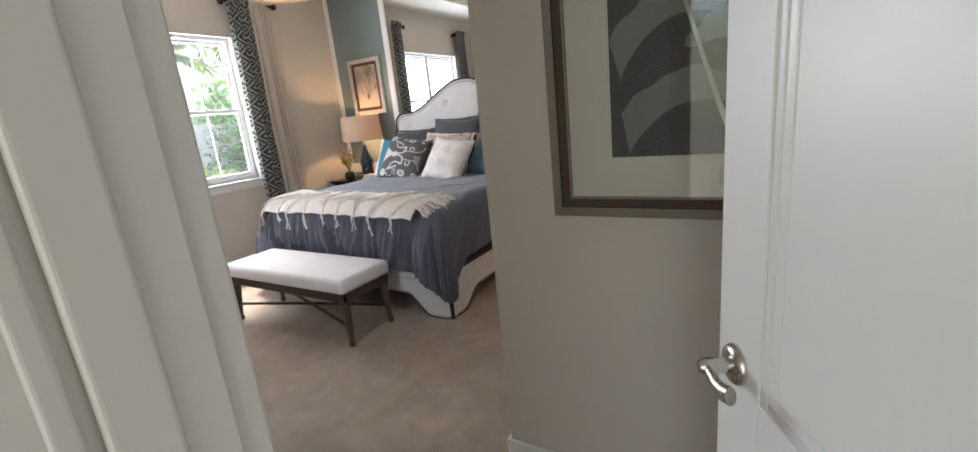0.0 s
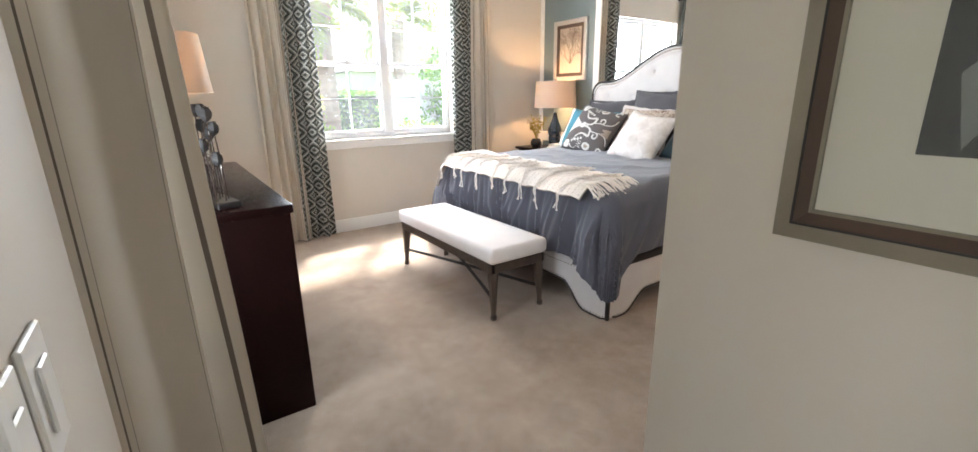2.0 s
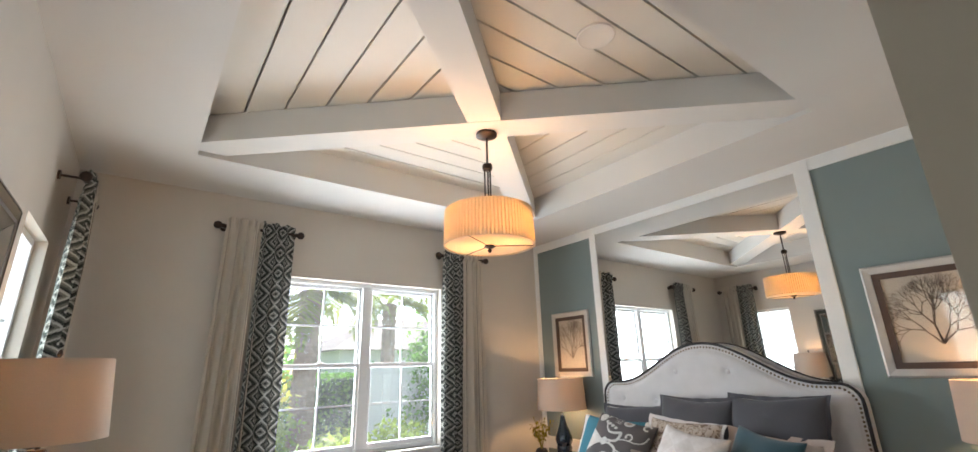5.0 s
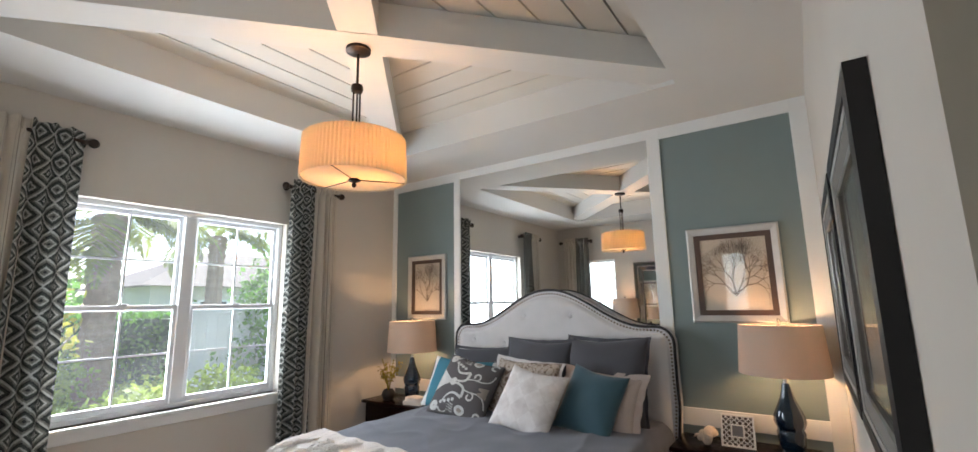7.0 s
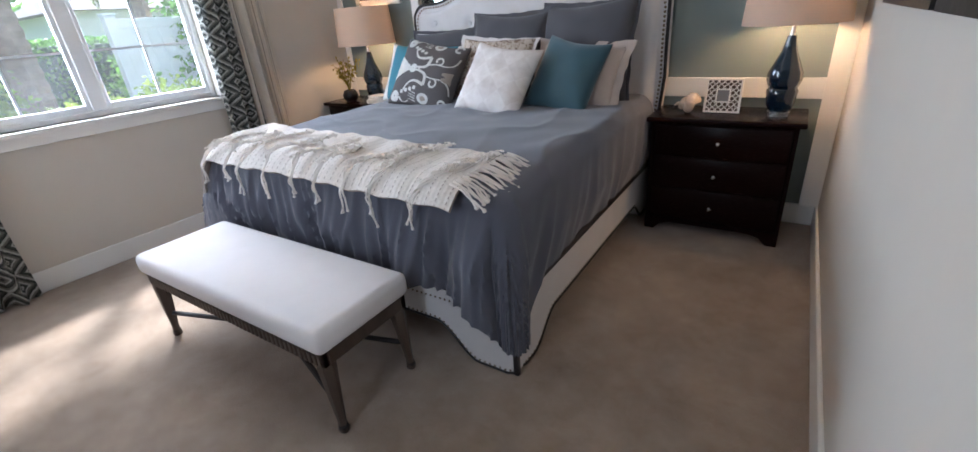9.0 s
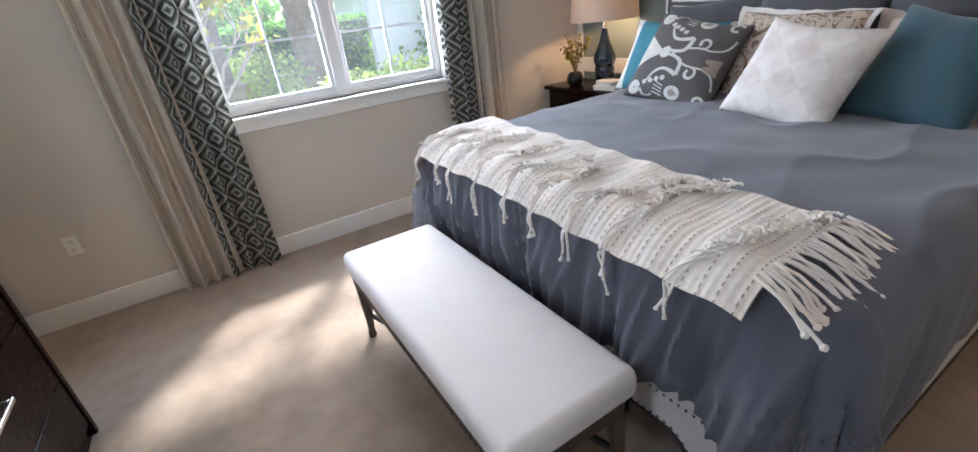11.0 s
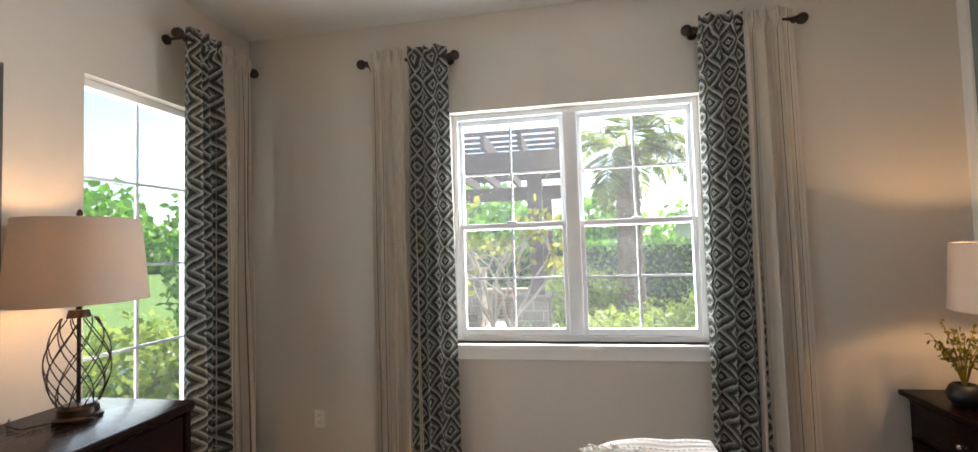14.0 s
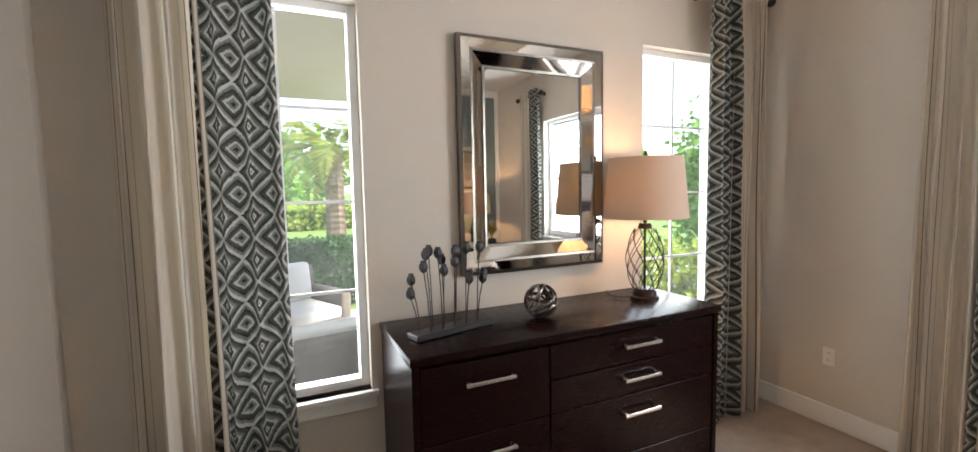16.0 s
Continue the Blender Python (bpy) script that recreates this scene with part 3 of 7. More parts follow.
def beams():
    bm = bmesh.new()
    mx, my = (TX0 + TX1) / 2, (TY0 + TY1) / 2
    hx, hy = (TX1 - TX0) / 2, (TY1 - TY0) / 2
    L, ang = math.hypot(hx, hy) - 0.004, math.atan2(hy, hx)
    for i, s in enumerate((1, -1)):
        b = bmesh.new()
        box(b, -L, L, -0.105, 0.105, CZ + 0.03 + 0.003 * i, CZ + 0.23)
        bmesh.ops.rotate(b, verts=b.verts, cent=(0, 0, 0), matrix=Matrix.Rotation(s * ang, 3, "Z"))
        bmesh.ops.translate(b, verts=b.verts, vec=(mx, my, 0))
        for axis, lim in ((Vector((1, 0, 0)), hx), (Vector((0, 1, 0)), hy)):
            for sg in (-1, 1):
                c = Vector((mx, my, 0)) + axis * sg * (lim - 0.002)
                r = bmesh.ops.bisect_plane(b, geom=b.verts[:] + b.edges[:] + b.faces[:], plane_co=c, plane_no=axis * sg, clear_outer=True)
                bmesh.ops.holes_fill(b, edges=b.edges[:])
        bm = merged(bm, b)
    return bm


struct("ceiling", ceiling(), "ceiling", "white ceiling with a rectangular tray")
struct("ceiling_boards", tray(), "plank", "ivory painted boards in the ceiling tray")
struct("ceiling_beams", beams(), "ceiling", "white crossed diagonal beams in the ceiling tray")
struct("roof", B(WX - 0.8, EX + 0.8, DY - 0.14, HY + 0.8, 3.62, 3.8), "roof", "plain roof over the room")

# baseboards, butted between openings
def base(name, *a):
    bm = bmesh.new()
    x0, x1, y0, y1 = a
    box(bm, x0, x1, y0, y1, 0, 0.135, 0.004, 1)
    return struct(name, bm, "trim", "white painted baseboard")


T = 0.016
base("baseboard_west", WX, WX + T, DY + T, HY - T)
base("baseboard_south", WX + T, -0.62, DY, DY + T)
base("baseboard_return", -0.62, DOOR[0] - 0.09, DF, DF + T)
base("baseboard_north", WX + T, RX - T, HY - T, HY)
base("baseboard_east", RX - T, RX, PY - T, HY)
base("baseboard_entry", RX, EX, PY - T, PY)


# panelled feature on the headboard wall: blue fields, white boards, big mirror
def feature_wall():
    y1 = HY
    d = 0.02
    struct("panel_blue_right", merged(B(-1.52, -0.626, y1 - 0.005, y1, 0.92, 2.995), B(-1.52, -0.626, y1 - 0.005, y1, 0.135, 0.80)), "blue", "dusty blue painted wall fields beside the bed")
    struct("panel_blue_left", merged(B(-4.52, -3.665, y1 - 0.005, y1, 0.92, 2.995), B(-4.52, -3.665, y1 - 0.005, y1, 0.135, 0.80)), "blue", "dusty blue painted wall fields beside the bed")
    for i, (a, b, c, e) in enumerate([(WX, -4.52, 0.135, CZ), (-3.665, -3.585, 0.135, CZ), (-1.62, -1.52, 0.135, CZ), (-0.626, RX, 0.135, CZ),
                                      (-4.52, -3.665, 0.80, 0.92), (-1.52, -0.626, 0.80, 0.92), (-4.52, -3.665, 2.995, CZ), (-1.52, -0.626, 2.995, CZ), (-3.585, -1.62, 3.01, CZ), (-3.585, -1.62, 0.80, 0.92)]):
        struct("trim_%d" % (i + 1), B(a, b, y1 - d - (0.001 if i < 4 else 0), y1, c, e, 0.002, 1), "trim", "white painted board on the headboard wall")


feature_wall()
wall_mirror = solo("wall_mirror", B(-3.585, -1.62, HY - 0.012, HY - 0.002, 0.92, 3.01, 0.003, 1), "mirror", (-2.6, HY - 0.012, 0.92), "large frameless mirror fixed on the wall above the headboard", "mirror")


# ---------------------------------------------------------------- windows
def big_window():
    y0, y1, z0, z1 = WIN
    w = new("window_1")
    tagged(w, "white vinyl twin single-hung window with thin grilles", "window", kind="structure")
    xo, xi = WX - 0.15, WX - 0.075
    fr = bmesh.new()
    f = 0.035
    mid = (y0 + y1) / 2
    box(fr, xo, xi, y0, y0 + f, z0, z1, 0.003, 1)
    box(fr, xo, xi, y1 - f, y1, z0, z1, 0.003, 1)
    box(fr, xo, xi, y0 + f, y1 - f, z1 - f, z1, 0.003, 1)
    box(fr, xo, xi, y0 + f, y1 - f, z0, z0 + f, 0.003, 1)
    box(fr, xo, xi + 0.004, mid - 0.045, mid + 0.045, z0 + f, z1 - f, 0.004, 1)
    part("window_frame", fr, "vinyl", w)
    zm = 1.705
    for a, b in ((y0 + f, mid - 0.045), (mid + 0.045, y1 - f)):
        s = 0.026
        for lo, hi, x0_, x1_ in ((z0 + f, zm + 0.02, xi - 0.04, xi - 0.008), (zm - 0.02, z1 - f, xo + 0.005, xi - 0.042)):
            sb = bmesh.new()
            box(sb, x0_, x1_, a, a + s, lo, hi, 0.003, 1)
            box(sb, x0_, x1_, b - s, b, lo, hi, 0.003, 1)
            box(sb, x0_, x1_, a + s, b - s, lo, lo + 0.042, 0.003, 1)
            box(sb, x0_, x1_, a + s, b - s, hi - 0.034, hi, 0.003, 1)
            sash = part("sash", sb, "vinyl", w)
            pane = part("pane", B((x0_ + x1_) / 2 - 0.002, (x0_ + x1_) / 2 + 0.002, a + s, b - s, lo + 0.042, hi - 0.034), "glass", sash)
            pane.visible_shadow = False
            xm = (x0_ + x1_) / 2
            gr = bmesh.new()
            ym, zc = (a + b) / 2, (lo + hi) / 2 + 0.004
            box(gr, xm - 0.006, xm + 0.006, ym - 0.007, ym + 0.007, lo + 0.042, hi - 0.034)
            box(gr, xm - 0.0055, xm + 0.0055, a + s, b - s, zc - 0.007, zc + 0.007)
            part("grille", gr, "vinyl", sash)
        part("latch", merged(B(xi - 0.03, xi - 0.002, (a + b) / 2 - 0.03, (a + b) / 2 + 0.03, zm + 0.02, zm + 0.032, 0.003, 1)), "vinyl", w)
    part("window_sill", merged(B(WX - 0.075, WX + 0.035, y0 - 0.03, y1 + 0.03, z0 - 0.028, z0, 0.005, 2), B(WX, WX + 0.014, y0 - 0.02, y1 + 0.02, z0 - 0.095, z0 - 0.028, 0.003, 1)), "trim", w)


def narrow_window(i, x0, x1, z0, z1):
    w = new("window_%d" % i)
    tagged(w, "narrow white fixed window with thin grilles", "window", kind="structure")
    yo, yi = DY - 0.13, DY - 0.06
    f = 0.04
    fr = bmesh.new()
    box(fr, x0, x0 + f, yo, yi, z0, z1, 0.003, 1)
    box(fr, x1 - f, x1, yo, yi, z0, z1, 0.003, 1)
    box(fr, x0 + f, x1 - f, yo, yi, z1 - f, z1, 0.003, 1)
    box(fr, x0 + f, x1 - f, yo, yi, z0, z0 + f, 0.003, 1)
    part("window_frame", fr, "vinyl", w)
    ym = (yo + yi) / 2
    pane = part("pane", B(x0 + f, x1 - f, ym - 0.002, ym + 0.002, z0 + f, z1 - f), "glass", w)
    pane.visible_shadow = False
    gr = bmesh.new()
    xm = (x0 + x1) / 2
    box(gr, xm - 0.0075, xm + 0.0075, ym - 0.006, ym + 0.006, z0 + f, z1 - f)
    for k in (1, 2, 3):
        zz = z0 + f + (z1 - z0 - 2 * f) * k / 4
        box(gr, x0 + f, x1 - f, ym - 0.0055, ym + 0.0055, zz - 0.0075, zz + 0.0075)
    part("grille", gr, "vinyl", w)
    part("window_sill", merged(B(x0 - 0.03, x1 + 0.03, DY - 0.06, DY + 0.03, z0 - 0.028, z0, 0.005, 2), B(x0 - 0.02, x1 + 0.02, DY, DY + 0.013, z0 - 0.09, z0 - 0.028, 0.003, 1)), "trim", w)


big_window()
narrow_window(2, *NAR[0])
narrow_window(3, *NAR[1])


# ---------------------------------------------------------------- door
def doorway():
    x0, x1, z0, z1 = DOOR
    tr = bmesh.new()
    for xa, xb, y, sd in ((x0 - 0.085, x0 - 0.006, DF, 1), (x1 + 0.006, x1 + 0.085, DY, 1), (x0 - 0.085, x0 - 0.006, DY - 0.14, -1), (x1 + 0.006, x1 + 0.085, DY - 0.14, -1)):
        inner = xb if xa < x0 else xa
        out = xa if xa < x0 else xb
        turn = 1 if out > inner else -1
        for k0, k1, d in ((0.0, 0.022, 0.011), (0.022, 0.056, 0.016), (0.056, 0.079, 0.023)):
            p, q = sorted((inner + turn * k0, inner + turn * k1))
            box(tr, p, q, min(y, y + sd * d), max(y, y + sd * d), 0, z1 + 0.085, 0.004, 2)
    for y, sd in ((DY, 1), (DY - 0.14, -1)):
        box(tr, x0 - 0.006, x1 + 0.006, min(y, y + sd * 0.014), max(y, y + sd * 0.014), z1 + 0.006, z1 + 0.085, 0.003, 1)
    struct("door_trim_casing", tr, "trim", "white moulded door casing")
    jb = bmesh.new()
    box(jb, x0 - 0.018, x0, DY - 0.14, DF + 0.010, 0, z1, 0.004, 2)
    box(jb, x1, x1 + 0.018, DY - 0.14, DY, 0, z1, 0.001, 1)
    box(jb, x0, x1, DY - 0.14, DY, z1 - 0.018, z1 + 0.004, 0.001, 1)
    box(jb, x0, x0 + 0.013, DY - 0.055, DY - 0.004, 0, z1 - 0.018, 0.005, 3)
    box(jb, x0, x0 + 0.006, DY - 0.004, DY + 0.042, 0, z1 - 0.018, 0.002, 2)
    box(jb, x0, x0 + 0.009, DY - 0.085, DY - 0.066, 0, z1 - 0.018, 0.004, 3)
    box(jb, x1 - 0.012, x1, DY - 0.10, DY - 0.045, 0, z1 - 0.018, 0.003, 2)
    struct("door_trim_jamb", jb, "trim", "white door jamb with a stop bead")
    d = new("door_1")
    tagged(d, "white two-panel interior door standing open", "door", kind="structure")
    wd, ht = 0.75, 2.41
    b = bmesh.new()
    st = 0.128
    for a, c in [(0.008, 0.22), (0.80, 0.97), (2.28, ht)]:
        box(b, st, wd - st, 0.0, 0.036, a, c, 0.002, 1)
    box(b, 0, st, 0, 0.036, 0.008, ht, 0.002, 1)
    box(b, wd - st, wd, 0, 0.036, 0.008, ht, 0.002, 1)
    leaf = part("leaf", b, "door", d)
    for a, c in ((0.22, 0.80), (0.97, 2.28)):
        part("panel", B(st + 0.001, wd - st - 0.001, 0.008, 0.028, a + 0.001, c - 0.001), "door", leaf)
        for k, (w_, y_) in enumerate(((0.016, 0.0025), (0.034, 0.0055))):
            mb = bmesh.new()
            for xa, xb, za, zb in ((st, st + w_, a, c), (wd - st - w_, wd - st, a, c), (st + w_, wd - st - w_, a, a + w_), (st + w_, wd - st - w_, c - w_, c)):
                box(mb, xa, xb, y_, 0.036 - y_, za, zb, 0.003, 2)
            part("moulding", mb, "door", leaf)
    for sd in (-1, 1):
        y = 0.0 if sd < 0 else 0.036
        hb = bmesh.new()
        cx, cz = wd - 0.062, 1.0
        lathe(hb, [(0.0, 0.0), (0.034, 0.0), (0.034, 0.005), (0.030, 0.011), (0.022, 0.014), (0.0, 0.014)], (0, 0, 0), 28)
        bmesh.ops.rotate(hb, verts=hb.verts, cent=(0, 0, 0), matrix=Matrix.Rotation(radians(-90 * sd), 3, "X"))
        bmesh.ops.translate(hb, verts=hb.verts, vec=(cx, y, cz))
        rod(hb, (cx, y + sd * 0.012, cz), (cx, y + sd * 0.050, cz), 0.0125, 0.0145, 18)
        rod(hb, (cx, y + sd * 0.050, cz), (cx, y + sd * 0.060, cz), 0.0145, 0.010, 18)
        lv = bmesh.new()
        tube(lv, [(cx + 0.006, y + sd * 0.048, cz), (cx - 0.022, y + sd * 0.051, cz - 0.002), (cx - 0.042, y + sd * 0.052, cz - 0.006), (cx - 0.062, y + sd * 0.050, cz - 0.006), (cx - 0.080, y + sd * 0.046, cz - 0.001)], lambda t: 0.0085 + 0.0075 * t * (1.0 if t < 0.9 else 0.75), 14)
        for v in lv.verts:
            v.co.y = y + sd * 0.05 + (v.co.y - y - sd * 0.05) * 0.7
        part("lever_handle", merged(hb, lv), "nickel", d, "brushed nickel lever handle", 50)
    part("latch_plate", B(wd - 0.001, wd + 0.002, 0.007, 0.029, 0.95, 1.05), "nickel", d)
    for z in (0.25, 1.2, 2.15):
        part("hinge", rod(bmesh.new(), (-0.004, 0.004, z - 0.045), (-0.004, 0.004, z + 0.045), 0.006, n=10), "nickel", d)
    d.location = (0.648, 0.99, 0)
    d.rotation_euler = (0, 0, radians(118.3))
    return d


doorway()

# ---------------------------------------------------------------- curtains
def curtain(axis, a0, a1, c, z1, folds, cloth, parent, seed, deep=1.0, flip=1, back=0.0):
    """A gathered panel with a ruffled rod pocket; axis is its run, c the plane it hangs in, flip the side of the room."""
    rng = random.Random(seed)
    ph = [rng.uniform(0, 6.28) for _ in range(6)]
    w = a1 - a0
    nu, nv = folds * 10, 76
    top = z1 + 0.072

    def f(u, v):
        z = 0.012 + (top - 0.012) * v
        low = 1 - v
        amp = (0.018 + 0.024 * low ** 0.6) * (1 + (deep - 1) * min(1.0, low * 6))
        s = 2 * math.pi * folds * u
        dep = amp * math.sin(s + 0.5 * math.sin(2.3 * v + ph[0])) + 0.4 * amp * math.sin(s * 0.5 + ph[1] + 1.2 * v) + 0.006 * math.sin(9 * v + 7 * u + ph[2])
        if z > z1 - 0.03:
            dep = 0.009 * math.sin(s * 1.5) + flip * (0.026 if z < z1 + 0.022 else 0.012 + 0.012 * math.sin(s * 1.5 + 1.0))
        k_end = max(0.0, (u - 0.74) / 0.26)
        dep = dep * (1 - k_end) - flip * back * k_end ** 1.3      # the end turns back to the wall
        along = a0 + w * (u + 0.25 / folds * math.sin(s + 1.2) * 0.35) + (0.05 * (u - 0.5)) * low
        ruff = 0.010 * math.sin(s * 0.9 + ph[3]) if v > 0.99 else 0.0
        return (c + dep, along, z + ruff) if axis == "y" else (along, c + dep, z + ruff)

    full = w * 1.75
    bm = sheet(f, nu, nv, lambda u, v: (u * full + seed * 0.31, v * top))
    ob = part("panel", bm, cloth, parent, smooth=None)
    for p_ in ob.data.polygons:
        p_.use_smooth = True
    return ob


def curtain_set(axis, lo, hi, split, c, zr, order, wallc, seed, group, deep=1.0, back=0.0):
    """A short rod with two panels; order names the cloth of the lower and the higher part of the run."""
    lab = "cream striped and dark diamond-patterned curtain panels on a short bronze rod"
    mid = (lo + hi) / 2
    at = (c, mid, 0) if axis == "y" else (mid, c, 0)
    t = thing("curtain", at, lab, "curtain", group)
    curtain(axis, lo, split + 0.015, c, zr, max(3, int((split - lo) / 0.065)), order[0], t, seed, deep * (0.55 if back else 1.0), flip=1 if wallc < c else -1)
    curtain(axis, split - 0.005, hi, c, zr, max(3, int((hi - split) / 0.065)), order[1], t, seed + 1, deep, flip=1 if wallc < c else -1, back=back)
    P = (lambda a, b, z: (b, a, z)) if axis == "y" else (lambda a, b, z: (a, b, z))
    rb = bmesh.new()
    e = 0.012
    rod(rb, P(lo - e, c, zr), P(hi + e, c, zr), 0.013, n=12)
    r = part("rod", rb, "bronze", t, "dark bronze rod")
    for x in (lo - e, hi + e):
        fb = bmesh.new()
        s = 1 if x > mid else -1
        rod(fb, P(x, c, zr), P(x + s * 0.018, c, zr), 0.018, 0.016, 14)
        bmesh.ops.create_uvsphere(fb, u_segments=14, v_segments=10, radius=0.032, matrix=Matrix.Translation(P(x + s * 0.042, c, zr)))
        part("finial", fb, "bronze", r)
    for x in (lo - 0.004, hi + 0.004):
        bb = bmesh.new()
        rod(bb, P(x, c, zr), P(x, wallc, zr), 0.008, n=8)
        rod(bb, P(x, wallc + (0.012 if c > wallc else -0.012), zr), P(x, wallc, zr), 0.028, n=14)
        rod(bb, P(x, c, zr - 0.022), P(x, c, zr), 0.012, n=8)
        part("bracket", bb, "bronze", t)
    return t


ZR = 2.80
curtain_set("y", 1.93, 2.455, 2.20, WX + 0.085, ZR, ("stripe", "ikat"), WX, 3, "curtains at the wide window")
curtain_set("y", 3.955, 4.46, 4.20, WX + 0.085, ZR, ("ikat", "stripe"), WX, 11, "curtains at the wide window")
curtain_set("x", -4.40, -3.90, -4.14, DY + 0.13, ZR, ("stripe", "ikat"), DY, 21, "curtains at the narrow windows", 1.4)
curtain_set("x", -1.40, -0.84, -1.15, DY + 0.165, ZR, ("ikat", "stripe"), DY, 31, "curtains at the narrow windows", 2.0, 0.15)


# ---------------------------------------------------------------- bed
def outline_headboard(hw, shoulder, peak, n=44):
    """Camel-back outline from the foot of one side to the other."""
    pts = [(-hw + 0.045, 0.02), (-hw + 0.05, 0.45), (-hw + 0.015, 0.72), (-hw - 0.005, 0.95), (-hw, 1.15), (-hw, shoulder - 0.12)]
    for k in range(1, 7):
        a = math.pi - k / 6 * math.pi / 2
        pts.append((-hw + 0.12 + 0.12 * math.cos(a), shoulder - 0.12 + 0.12 * math.sin(a)))
    x0 = -hw + 0.16
    half = []
    for k in range(n // 2 + 1):
        x = x0 + (0 - x0) * k / (n // 2)
        t = max(0.0, min(1.0, (x + hw - 0.20) / (hw - 0.20)))
        s = (1 - math.cos(math.pi * min(1.0, t * 1.02))) / 2
        half.append((x, shoulder + (peak - shoulder) * s))
    left = pts + half
    return left + [(-x, z) for x, z in reversed(left[:-1])]


def scallop(a0, a1, z1, clear=0.16, foot=0.17):
    """A rail with rounded feet at its ends and a raised, curved lower edge."""
    pts = [(a0, z1), (a0, 0.012), (a0 + 0.03, 0.0), (a0 + foot - 0.03, 0.0)]
    n = 10
    for k in range(n + 1):
        t = k / n
        pts.append((a0 + foot + 0.22 * t, clear * (1 - math.cos(math.pi * t)) / 2))
    for k in range(n + 1):
        t = 1 - k / n
        pts.append((a1 - foot - 0.22 * t, clear * (1 - math.cos(math.pi * t)) / 2))
    pts += [(a1 - foot + 0.03, 0.0), (a1 - 0.03, 0.0), (a1, 0.012), (a1, z1)]
    return pts


def nails(bm, pts, r=0.0065, step=0.028, out=Vector((0, -1, 0))):
    """Domed nail heads along a line."""
    acc, prev = 0.0, None
    for p in pts:
        p = Vector(p)
        if prev is not None:
            seg = (p - prev).length
            while acc + seg >= step:
                k = (step - acc) / seg
                prev = prev.lerp(p, k)
                seg = (p - prev).length
                acc = 0.0
                m = Matrix.Translation(prev) @ out.to_track_quat("Z", "Y").to_matrix().to_4x4()
                bmesh.ops.create_cone(bm, cap_ends=True, segments=6, radius1=r, radius2=r * 0.45, depth=0.005, matrix=m)
            acc += seg
        prev = p
    return bm


FOOT_Y, HEAD_Y, BH, RAIL = 3.25, 5.19, 0.96, 0.335   # foot face, headboard face, half width, rail height


